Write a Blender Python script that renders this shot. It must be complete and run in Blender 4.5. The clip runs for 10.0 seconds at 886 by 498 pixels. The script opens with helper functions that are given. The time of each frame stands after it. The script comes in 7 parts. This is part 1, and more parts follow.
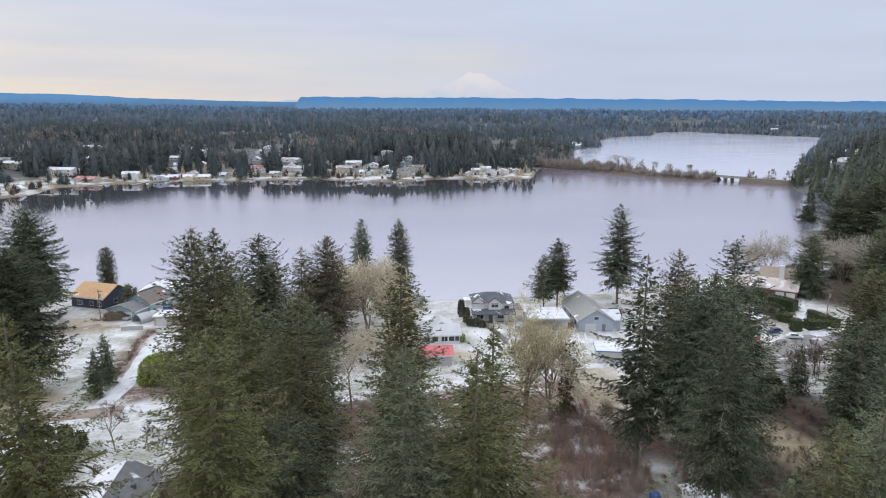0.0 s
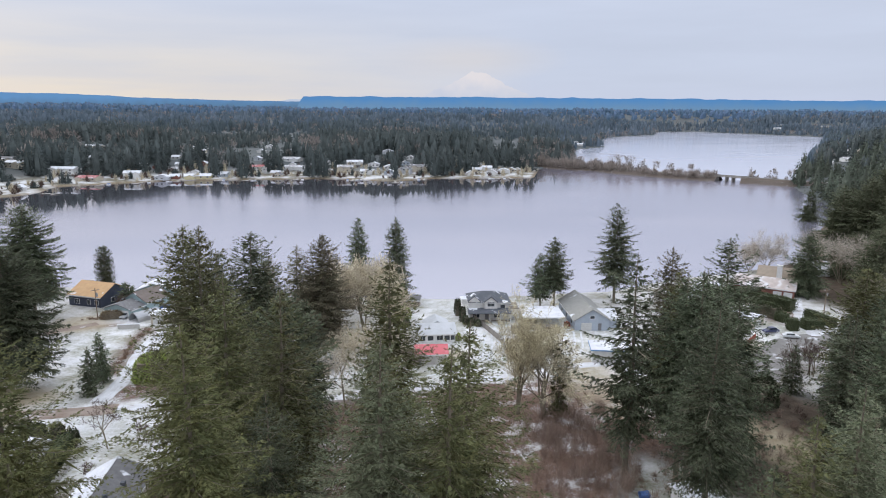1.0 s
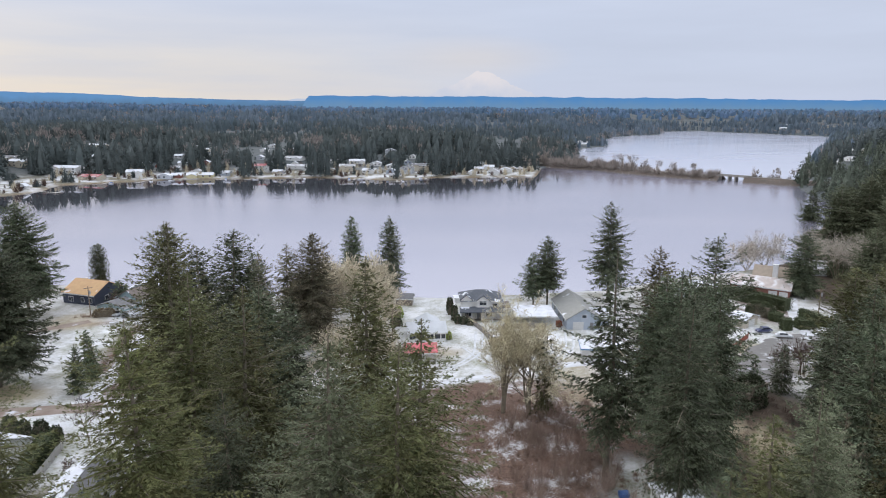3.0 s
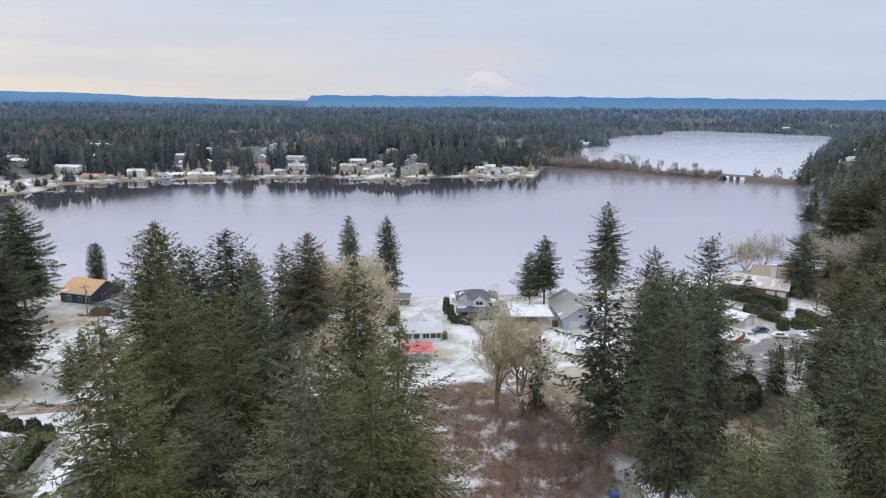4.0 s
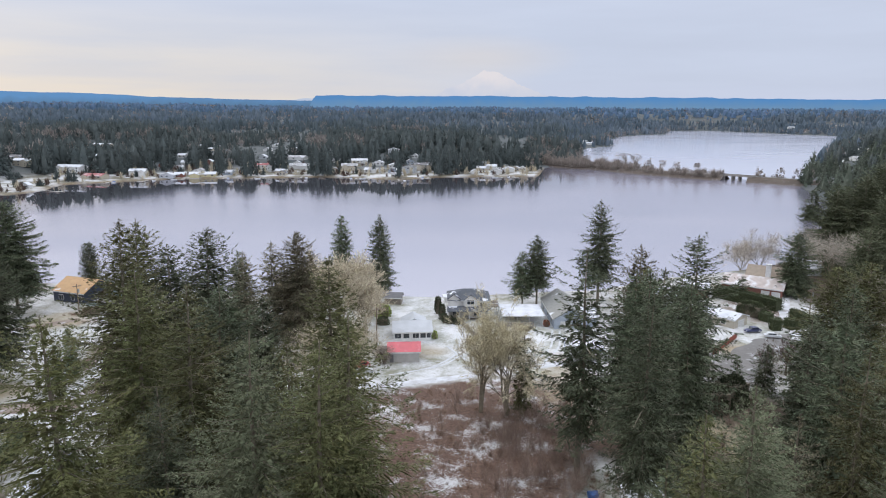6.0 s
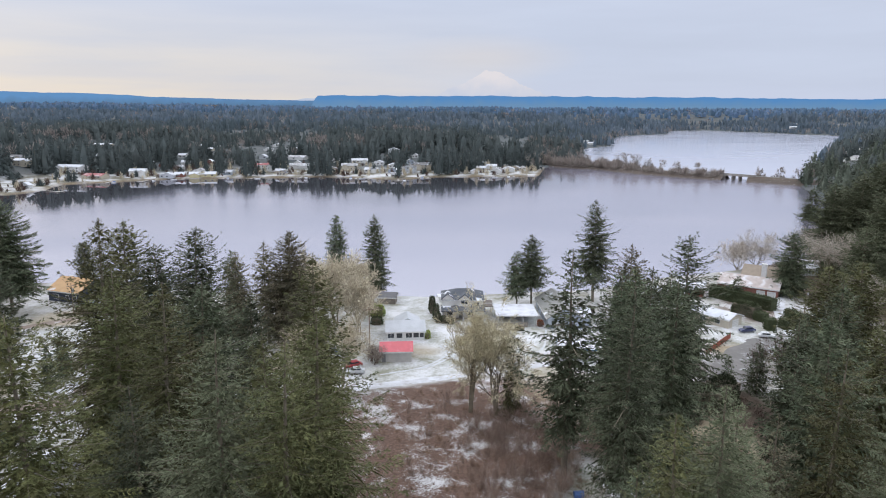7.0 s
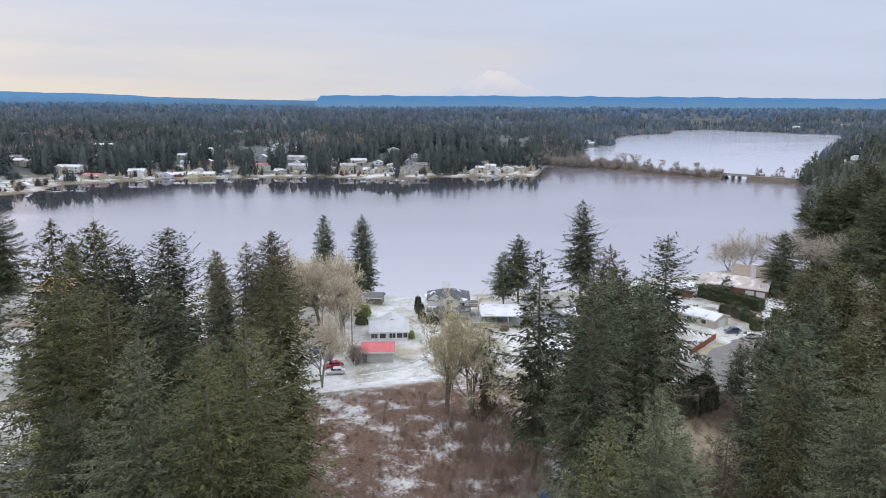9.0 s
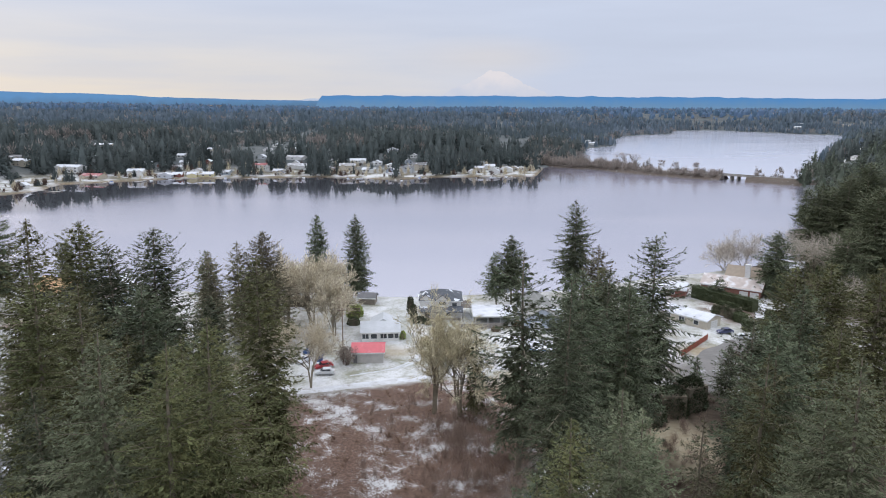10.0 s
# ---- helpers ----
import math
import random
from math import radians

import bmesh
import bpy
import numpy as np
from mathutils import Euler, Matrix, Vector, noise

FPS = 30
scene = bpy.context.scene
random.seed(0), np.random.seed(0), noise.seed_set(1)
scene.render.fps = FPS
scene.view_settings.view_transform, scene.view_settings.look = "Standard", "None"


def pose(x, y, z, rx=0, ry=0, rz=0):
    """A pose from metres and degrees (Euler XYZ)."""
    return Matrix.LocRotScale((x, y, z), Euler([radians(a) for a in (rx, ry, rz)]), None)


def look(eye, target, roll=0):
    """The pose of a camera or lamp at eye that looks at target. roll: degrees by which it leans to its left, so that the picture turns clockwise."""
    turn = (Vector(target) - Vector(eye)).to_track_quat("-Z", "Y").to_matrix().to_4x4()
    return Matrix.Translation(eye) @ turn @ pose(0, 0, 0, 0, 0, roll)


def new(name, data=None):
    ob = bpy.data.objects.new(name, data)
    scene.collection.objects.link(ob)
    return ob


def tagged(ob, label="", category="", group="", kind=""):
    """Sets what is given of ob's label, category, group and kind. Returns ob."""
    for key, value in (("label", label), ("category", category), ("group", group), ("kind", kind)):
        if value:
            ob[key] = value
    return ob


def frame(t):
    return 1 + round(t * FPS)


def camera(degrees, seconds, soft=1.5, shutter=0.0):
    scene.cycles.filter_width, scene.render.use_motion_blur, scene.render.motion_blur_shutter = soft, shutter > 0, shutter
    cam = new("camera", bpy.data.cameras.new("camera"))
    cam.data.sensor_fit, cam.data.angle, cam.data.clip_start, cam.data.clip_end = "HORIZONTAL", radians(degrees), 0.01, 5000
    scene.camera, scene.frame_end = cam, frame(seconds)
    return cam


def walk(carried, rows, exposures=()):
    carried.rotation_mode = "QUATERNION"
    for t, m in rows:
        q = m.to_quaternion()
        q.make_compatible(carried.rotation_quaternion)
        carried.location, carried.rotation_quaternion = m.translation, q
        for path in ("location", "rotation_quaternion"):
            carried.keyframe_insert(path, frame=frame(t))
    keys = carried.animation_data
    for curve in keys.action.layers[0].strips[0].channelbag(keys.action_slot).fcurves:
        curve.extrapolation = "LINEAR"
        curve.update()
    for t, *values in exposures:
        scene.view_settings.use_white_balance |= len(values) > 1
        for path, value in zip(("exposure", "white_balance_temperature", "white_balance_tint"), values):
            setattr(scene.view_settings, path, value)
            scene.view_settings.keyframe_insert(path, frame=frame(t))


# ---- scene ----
cam = camera(66.2, 10.0, soft=1.0)
METRES, EYE, TILT, LEAN, TURN = 22.0, 68.0, -11.3, -0.3, 0.0
ROWS = [
    (0.0, 0.0, 0.0, 0.0, 0.0, 0.0, -0.0),
    (0.5, 0.0426, -0.0003, -0.0037, 0.11, -0.03, -0.02),
    (1.0, 0.0871, -0.0018, -0.0069, 0.23, -0.04, -0.05),
    (1.5, 0.1326, 0.0007, -0.0097, 0.35, -0.05, -0.07),
    (2.0, 0.1775, 0.0055, -0.013, 0.47, -0.06, -0.1),
    (2.5, 0.2218, 0.0114, -0.0157, 0.58, -0.07, -0.12),
    (4.0, 0.3455, 0.0223, -0.0213, 0.9, -0.11, -0.22),
    (4.5, 0.386, 0.0263, -0.0225, 1.0, -0.11, -0.23),
    (5.0, 0.4284, 0.0324, -0.0239, 1.11, -0.11, -0.25),
    (5.5, 0.4745, 0.0413, -0.026, 1.21, -0.11, -0.26),
    (7.0, 0.6329, 0.0585, -0.0308, 1.49, -0.12, -0.25),
    (7.5, 0.6907, 0.0658, -0.032, 1.57, -0.12, -0.26),
    (8.0, 0.748, 0.0726, -0.0312, 1.65, -0.12, -0.25),
    (8.5, 0.8072, 0.0798, -0.0294, 1.72, -0.13, -0.26),
    (9.0, 0.8703, 0.0892, -0.0274, 1.79, -0.13, -0.27),
    (9.5, 0.9359, 0.098, -0.0253, 1.85, -0.13, -0.27),
    (10.0, 0.9925, 0.1023, -0.0237, 1.92, -0.12, -0.3),
]
walk(cam, [(t, pose(0, 0, EYE, TILT, LEAN, TURN) @ pose(METRES * x, METRES * y, METRES * z, 90 + pitch, roll, yaw)) for t, x, y, z, yaw, pitch, roll in ROWS])

# ---- light: overcast winter morning, brighter and warmer low in the sky to one side ----
SUN_EL, SUN_AZ = 24.0, -48.0  # degrees up, degrees to the right of +y
world = bpy.data.worlds.new("world")
scene.world = world
world.use_nodes = True
wn, wl = world.node_tree.nodes, world.node_tree.links
wn.clear()


def wnode(kind, **inputs):
    n = wn.new(kind)
    for key, value in inputs.items():
        n.inputs[key.replace("_", " ")].default_value = value
    return n


sky = wn.new("ShaderNodeTexSky")
sky.sky_type, sky.sun_disc = "NISHITA", False
sky.sun_elevation, sky.sun_rotation = radians(SUN_EL), radians(SUN_AZ)
sky_bg = wnode("ShaderNodeBackground", Strength=0.10)
wl.new(sky.outputs[0], sky_bg.inputs[0])
coord = wn.new("ShaderNodeTexCoord")
split = wn.new("ShaderNodeSeparateXYZ")
wl.new(coord.outputs["Generated"], split.inputs[0])
ramp = wn.new("ShaderNodeValToRGB")  # cloud colour by height in the sky
wl.new(split.outputs["Z"], ramp.inputs[0])
for pos, col in ((0.0, (0.575, 0.635, 0.80, 1)), (0.05, (0.575, 0.635, 0.79, 1)), (0.17, (0.60, 0.66, 0.815, 1)), (0.26, (0.88, 0.935, 1.10, 1)), (0.40, (1.12, 1.18, 1.34, 1)), (0.6, (1.28, 1.34, 1.50, 1)), (1.0, (1.50, 1.57, 1.73, 1))):
    e = ramp.color_ramp.elements.new(pos) if pos not in (0.0, 1.0) else ramp.color_ramp.elements[-1 if pos else 0]
    e.color = col
# warm opening in the cloud low on the left
dot = wn.new("ShaderNodeVectorMath")
dot.operation = "DOT_PRODUCT"
dot.inputs[1].default_value = (-0.60, 0.80, 0.02)
wl.new(coord.outputs["Generated"], dot.inputs[0])
side = wnode("ShaderNodeMapRange", From_Min=0.72, From_Max=1.0)
wl.new(dot.outputs["Value"], side.inputs["Value"])
stretch = wn.new("ShaderNodeMapping")
stretch.inputs["Scale"].default_value = (1.6, 1.6, 14.0)
wl.new(coord.outputs["Generated"], stretch.inputs[0])
cloud = wnode("ShaderNodeTexNoise", Scale=2.2, Detail=5.0, Roughness=0.5)
wl.new(stretch.outputs[0], cloud.inputs["Vector"])
low = wnode("ShaderNodeMapRange", From_Min=0.16, From_Max=0.03)
wl.new(split.outputs["Z"], low.inputs["Value"])
cl = wnode("ShaderNodeMapRange", From_Min=0.35, From_Max=0.62, To_Min=0.55, To_Max=1.0)
wl.new(cloud.outputs[0], cl.inputs["Value"])
m1 = wn.new("ShaderNodeMath"); m1.operation = "MULTIPLY"
m2 = wn.new("ShaderNodeMath"); m2.operation = "MULTIPLY"
wl.new(side.outputs[0], m1.inputs[0]); wl.new(low.outputs[0], m1.inputs[1])
wl.new(m1.outputs[0], m2.inputs[0]); wl.new(cl.outputs[0], m2.inputs[1])
warm = wn.new("ShaderNodeMix"); warm.data_type = "RGBA"
warm.inputs["B"].default_value = (0.77, 0.70, 0.62, 1)
wl.new(m2.outputs[0], warm.inputs["Factor"]); wl.new(ramp.outputs[0], warm.inputs["A"])
# a faint warm patch of cloud over the mountain
near_peak = wn.new("ShaderNodeMapping"); near_peak.vector_type = "POINT"
near_peak.inputs["Location"].default_value, near_peak.inputs["Scale"].default_value = (-0.25, -0.99, -2.55), (8.0, 1.0, 34.0)
wl.new(coord.outputs["Generated"], near_peak.inputs[0])
off = wn.new("ShaderNodeVectorMath"); off.operation = "LENGTH"
wl.new(near_peak.outputs[0], off.inputs[0])
spot = wnode("ShaderNodeMapRange", From_Min=1.15, From_Max=0.2, To_Min=0.0, To_Max=0.55)
wl.new(off.outputs["Value"], spot.inputs["Value"])
warm2 = wn.new("ShaderNodeMix"); warm2.data_type = "RGBA"
warm2.inputs["B"].default_value = (0.72, 0.68, 0.68, 1)
wl.new(spot.outputs[0], warm2.inputs["Factor"]); wl.new(warm.outputs["Result"], warm2.inputs["A"])
warm = warm2
# soft streaks in the cloud
streak = wnode("ShaderNodeMapRange", From_Min=0.3, From_Max=0.7, To_Min=0.965, To_Max=1.035)
wl.new(cloud.outputs[0], streak.inputs["Value"])
mul = wn.new("ShaderNodeVectorMath"); mul.operation = "SCALE"
wl.new(warm.outputs["Result"], mul.inputs[0]); wl.new(streak.outputs[0], mul.inputs["Scale"])
cloud_bg = wnode("ShaderNodeBackground", Strength=1.0)
wl.new(mul.outputs[0], cloud_bg.inputs[0])
add = wn.new("ShaderNodeMixShader")  # the cloud sheet covers nearly all of the sky
add.inputs[0].default_value = 0.95
out = wn.new("ShaderNodeOutputWorld")
wl.new(sky_bg.outputs[0], add.inputs[1]); wl.new(cloud_bg.outputs[0], add.inputs[2]); wl.new(add.outputs[0], out.inputs[0])

sun = new("sun", bpy.data.lights.new("sun", "SUN"))
sun.data.energy, sun.data.angle, sun.data.color = 0.9, radians(25), (1.0, 0.93, 0.84)
sd = Vector((math.sin(radians(SUN_AZ)) * math.cos(radians(SUN_EL)), math.cos(radians(SUN_AZ)) * math.cos(radians(SUN_EL)), math.sin(radians(SUN_EL))))
sun.matrix_world = look(sd * 500, (0, 0, 0))

# ---- materials ----


def material(name, colour, rough=0.8, second=None, scale=1.0, detail=4.0, bump=0.0, bump_scale=None, metal=0.0, spec=0.5, island=0.0, per_object=0.0, speck=None, speck_at=(0.58, 0.64), speck_scale=6.0):
    """Procedural surface: two colours mixed by noise at two scales, optional flecks, relief and per-piece variation."""
    m = bpy.data.materials.new(name)
    m.use_nodes = True
    n, l = m.node_tree.nodes, m.node_tree.links
    b = n["Principled BSDF"]
    b.inputs["Roughness"].default_value, b.inputs["Metallic"].default_value = rough, metal
    b.inputs["Specular IOR Level"].default_value = spec
    tc = n.new("ShaderNodeTexCoord")

    def noise_tex(s, d):
        t = n.new("ShaderNodeTexNoise")
        t.inputs["Scale"].default_value, t.inputs["Detail"].default_value = s, d
        l.new(tc.outputs["Object"], t.inputs["Vector"])
        return t

    def mix(fac, a, c):
        x = n.new("ShaderNodeMix")
        x.data_type = "RGBA"
        for sock, v in (("Factor", fac), ("A", a), ("B", c)):
            if hasattr(v, "is_linked"):
                l.new(v, x.inputs[sock])
            else:
                x.inputs[sock].default_value = v if sock == "Factor" else (*v, 1)
        return x.outputs["Result"]

    def ranged(v, a, c, lo=0.0, hi=1.0):
        r = n.new("ShaderNodeMapRange")
        l.new(v, r.inputs["Value"])
        for key, val in (("From Min", a), ("From Max", c), ("To Min", lo), ("To Max", hi)):
            r.inputs[key].default_value = val
        return r.outputs[0]

    col = None
    second = second or tuple(c * 0.75 for c in colour)
    big, fine = noise_tex(scale, detail), noise_tex(scale * 9.0, 3.0)
    f = n.new("ShaderNodeMath"); f.operation = "MULTIPLY_ADD"
    l.new(fine.outputs[0], f.inputs[0]); f.inputs[1].default_value = 0.5
    l.new(big.outputs[0], f.inputs[2])
    col = mix(ranged(f.outputs[0], 0.55, 0.95), colour, second)
    if speck:
        sp = noise_tex(speck_scale, 4.0)
        col = mix(ranged(sp.outputs[0], *speck_at), col, speck)
    for amount, kind, socket in ((island, "ShaderNodeNewGeometry", "Random Per Island"), (per_object, "ShaderNodeObjectInfo", "Random")):
        if amount:
            h = n.new("ShaderNodeHueSaturation")
            src = n.new(kind)
            l.new(ranged(src.outputs[socket], 0, 1, 1 - amount, 1 + amount), h.inputs["Value"])
            l.new(ranged(src.outputs[socket], 0, 1, 0.5 - amount * 0.05, 0.5 + amount * 0.04), h.inputs["Hue"])
            l.new(col, h.inputs["Color"])
            col = h.outputs[0]
    l.new(col, b.inputs["Base Color"])
    if bump:
        bt = noise_tex(bump_scale or scale * 6, 5.0)
        bn = n.new("ShaderNodeBump")
        bn.inputs["Strength"].default_value, bn.inputs["Distance"].default_value = min(bump * 4, 1.0), bump
        l.new(bt.outputs[0], bn.inputs["Height"]); l.new(bn.outputs[0], b.inputs["Normal"])
    return m


GREEN_DARK = material("needles_dark", (0.056, 0.072, 0.043), 0.75, (0.150, 0.170, 0.103), 0.35, island=0.40, per_object=0.30, spec=0.25)
GREEN_OLIVE = material("needles_olive", (0.070, 0.078, 0.034), 0.75, (0.165, 0.161, 0.072), 0.3, island=0.40, per_object=0.30, spec=0.25)
GREEN_YELLOW = material("needles_yellow", (0.172, 0.172, 0.066), 0.75, (0.110, 0.124, 0.056), 0.3, island=0.34, per_object=0.22, spec=0.25)
GREEN_BLUE = material("needles_blue", (0.128, 0.148, 0.086), 0.75, (0.205, 0.225, 0.138), 0.3, island=0.34, per_object=0.2, spec=0.25)
GREEN_BROWN = material("needles_brown", (0.186, 0.158, 0.108), 0.8, (0.116, 0.117, 0.074), 0.3, island=0.34, per_object=0.22, spec=0.2)
BARK = material("bark", (0.25, 0.215, 0.165), 0.9, (0.15, 0.128, 0.10), 2.0, bump=0.05, spec=0.2)
TWIG_TAN = material("twigs_tan", (0.63, 0.57, 0.445), 0.9, (0.47, 0.415, 0.31), 0.4, island=0.3, spec=0.15)
TWIG_STRAW = material("twigs_straw", (0.66, 0.60, 0.43), 0.9, (0.49, 0.44, 0.305), 0.3, island=0.35, spec=0.15)
TWIG_GREY = material("twigs_grey", (0.34, 0.295, 0.25), 0.9, (0.24, 0.20, 0.175), 0.4, island=0.3, spec=0.15)
TWIG_BROWN = material("twigs_brown", (0.15, 0.105, 0.085), 0.9, (0.10, 0.07, 0.06), 0.4, island=0.3, spec=0.15)
TWIG_PALE = material("twigs_pale_grey", (0.55, 0.50, 0.435), 0.9, (0.41, 0.365, 0.315), 0.4, island=0.3, spec=0.15)
LICHEN = material("lichen_bark", (0.34, 0.30, 0.225), 0.9, (0.20, 0.175, 0.135), 1.2, bump=0.03, spec=0.2)
# some aerial haze is mixed into this far needle colour
FAR_GREEN = material("hazed_far_conifers", (0.074, 0.092, 0.090), 0.9, (0.115, 0.132, 0.128), 0.02, island=0.22, spec=0.1)
FAR_TAN = material("far_bare_crowns", (0.31, 0.275, 0.25), 0.95, (0.22, 0.195, 0.18), 0.05, island=0.3, spec=0.1)
HEDGE = material("hedge_leaves", (0.060, 0.078, 0.038), 0.7, (0.085, 0.100, 0.050), 0.8, island=0.4, spec=0.25)
# aerial haze painted into these needle colours, bluer for each farther band
FAR_BLUE_HAZE = material("hazed_distant_conifers", (0.095, 0.128, 0.160), 0.9, (0.135, 0.168, 0.198), 0.006, island=0.2, spec=0.1)
FAR_MID_HAZE = material("hazed_farther_conifers", (0.080, 0.106, 0.118), 0.9, (0.118, 0.142, 0.152), 0.012, island=0.2, spec=0.1)
FAR_HAZE = material("hazed_remote_conifers", (0.095, 0.155, 0.235), 0.9, (0.125, 0.185, 0.265), 0.01, island=0.2, spec=0.1)
GREEN_BLUFF = material("needles_bluff", (0.095, 0.112, 0.066), 0.8, (0.150, 0.160, 0.098), 0.25, island=0.25, per_object=0.12, spec=0.2)
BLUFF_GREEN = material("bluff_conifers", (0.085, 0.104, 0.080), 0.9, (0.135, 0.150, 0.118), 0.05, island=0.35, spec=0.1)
FAR_TWIG = material("grey_bank_twigs", (0.38, 0.335, 0.30), 0.9, (0.28, 0.24, 0.215), 0.2, island=0.3, spec=0.15)

# ---- land and water ----
LAKE = np.array([(-900, 470), (-520, 500), (-349, 534), (-339, 561), (-351, 617), (-331, 628), (-313, 644), (-271, 674), (-197, 689), (-131, 705), (-47, 682), (-14, 711),
                 (40, 720), (97, 730), (108, 790), (118, 845), (132, 874), (152, 852), (176, 836), (180, 905), (190, 980), (212, 1100), (232, 1215), (252, 1300), (300, 1375), (334, 1423), (345, 1470), (318, 1520)], float)
LAKE = np.vstack([LAKE, np.array([(372, 1650), (400, 1780), (470, 1960), (564, 2120), (659, 2190), (720, 2350), (789, 2600), (970, 2700), (1103, 2274), (1168, 2130), (825, 1514), (576, 1080), (423, 813), (357, 696), (330, 640),
                                  (306, 563), (285, 490), (246, 430), (208, 370), (176, 312), (154, 284), (120, 268), (85, 252), (55, 234), (0, 224), (-60, 226), (-110, 234),
                                  (-170, 240), (-300, 250), (-900, 300)], float)])


def lake_distance(x, y):
    """Metres from the waterline: positive on land, negative on the lake."""
    x, y = np.broadcast_arrays(np.asarray(x, float), np.asarray(y, float))
    best, inside = np.full(x.shape, 1e9), np.zeros(x.shape, bool)
    for (x0, y0), (x1, y1) in zip(LAKE, np.roll(LAKE, -1, 0)):
        dx, dy = x1 - x0, y1 - y0
        s = np.clip(((x - x0) * dx + (y - y0) * dy) / (dx * dx + dy * dy), 0, 1)
        best = np.minimum(best, np.hypot(x - x0 - s * dx, y - y0 - s * dy))
        if dy:
            inside ^= ((y0 > y) != (y1 > y)) & (x < (y - y0) / dy * dx + x0)
    return np.where(inside, -best, best)


def smooth(v, a, b):
    s = np.clip((v - a) / (b - a), 0, 1)
    return s * s * (3 - 2 * s)


def land_height(x, y, d=None):
    x, y = np.broadcast_arrays(np.asarray(x, float), np.asarray(y, float))
    d = lake_distance(x, y) if d is None else d
    near = 8.0 + np.maximum(0, 150 - y) * 0.075 + 0.25 * np.sin(x * 0.09) * np.sin(y * 0.11)
    hill = 18 * smooth(x, 0.50 * y, 0.50 * y + 110) * smooth(y, 230, 380) * (1 - smooth(y, 900, 1400)) * smooth(d, 0, 60)
    near = near + 6 * smooth(x, 120, 200) * smooth(y, 200, 300) + hill
    bank_near = -1.5 + (near + 1.5) * smooth(d, -2, 9)
    far = 1.2 + 13.0 * smooth(d, 6, 150) + 8 * smooth(d, 150, 700) + 48 * smooth(y, 1200, 4300) * smooth(d, 20, 500) + 22 * smooth(-x, 600, 2600) * smooth(y, 1500, 4000)
    far = far + hill
    bank_far = -1.5 + (far + 1.5) * smooth(d, -3, 3)
    w = smooth(y, 380, 520)
    z = bank_near * (1 - w) + bank_far * w
    return np.where(d < -2, np.maximum(-1.5 + (d + 2) * 0.2, -4.0), z)


def ground_at(x, y):
    return float(land_height(x, y))


def lines(*spans):
    """Grid lines: (start, end, step) spans joined end to end."""
    v = [np.arange(a, b, s) for a, b, s in spans]
    return np.concatenate(v + [np.array([spans[-1][1]])])


gx = lines((-6000, -1000, 200), (-1000, -420, 29), (-420, -150, 7.5), (-150, 160, 2.5), (160, 380, 7.5), (380, 1300, 23), (1300, 6000, 188))
gy = lines((-400, 0, 40), (0, 60, 5), (60, 290, 2.5), (290, 480, 9), (480, 900, 7.5), (900, 2800, 50), (2800, 4960, 120))
GX, GY = np.meshgrid(gx, gy)
GD = lake_distance(GX, GY)
GZ = land_height(GX, GY, GD)
nx_, ny_ = len(gx), len(gy)
idx = np.arange(nx_ * ny_).reshape(ny_, nx_)
quads = np.stack([idx[:-1, :-1], idx[:-1, 1:], idx[1:, 1:], idx[1:, :-1]], -1).reshape(-1, 4)


def mesh_from(name, verts, faces, mat=None, smooth_shade=False):
    """A mesh from arrays of points and of triangles or quads."""
    verts, faces = np.asarray(verts, np.float32), np.asarray(faces, np.int32)
    me = bpy.data.meshes.new(name)
    k = faces.shape[1]
    me.vertices.add(len(verts)); me.loops.add(faces.size); me.polygons.add(len(faces))
    me.vertices.foreach_set("co", verts.ravel())
    me.loops.foreach_set("vertex_index", faces.ravel())
    me.polygons.foreach_set("loop_start", np.arange(0, faces.size, k, dtype=np.int32))
    me.polygons.foreach_set("use_smooth", np.full(len(faces), smooth_shade))
    me.update(calc_edges=True)
    if mat:
        me.materials.append(mat)
    return me


def mask(me, name, values):
    a = me.attributes.new(name, "FLOAT", "POINT")
    a.data.foreach_set("value", np.asarray(values, np.float32).ravel())


def blob(cx, cy, rx, ry, soft=0.35):
    r = np.hypot((GX - cx) / rx, (GY - cy) / ry)
    return 1 - smooth(r, 1 - soft, 1 + soft)


def strip(ax, ay, bx, by, w, soft=1.5):
    s = np.clip(((GX - ax) * (bx - ax) + (GY - ay) * (by - ay)) / ((bx - ax) ** 2 + (by - ay) ** 2), 0, 1)
    return 1 - smooth(np.hypot(GX - ax - s * (bx - ax), GY - ay - s * (by - ay)), w - soft, w + soft)


ground_me = mesh_from("ground", np.stack([GX, GY, GZ], -1).reshape(-1, 3), quads, None, True)
# what grows where: rough brown lot, open snow-dusted lawn, woodland floor
track_edge = np.interp(GX, (-40, -22, -8, 6, 20, 34, 48), (128, 131, 135.3, 141, 148, 153.5, 156)) - GY
brush = np.maximum.reduce([blob(10, 112, 30, 32), blob(2, 85, 30, 22), blob(14, 128, 24, 22)]) * smooth(track_edge, -0.6, 1.4)
brush = np.maximum.reduce([brush, blob(34, 119, 12, 18), strip(-81.7, 183, -80.0, 169, 1.8), strip(-80.0, 169, -74.7, 147, 1.9), blob(-64.5, 136, 4.5, 7), strip(-103, 182, -92, 186, 1.6)])
lawn = np.maximum.reduce([blob(10, 185, 38, 42), blob(4, 148, 18, 12), blob(-82, 165, 20, 48), blob(-60, 118, 22, 16), blob(40, 180, 16, 40), blob(-56, 103, 14, 12), blob(100, 190, 30, 30), blob(36, 92, 8, 12)])
brush = np.maximum(brush * (1 - blob(36, 95, 7, 13)), 0.9 * blob(103, 203, 9, 14))
mask(ground_me, "brush", brush)
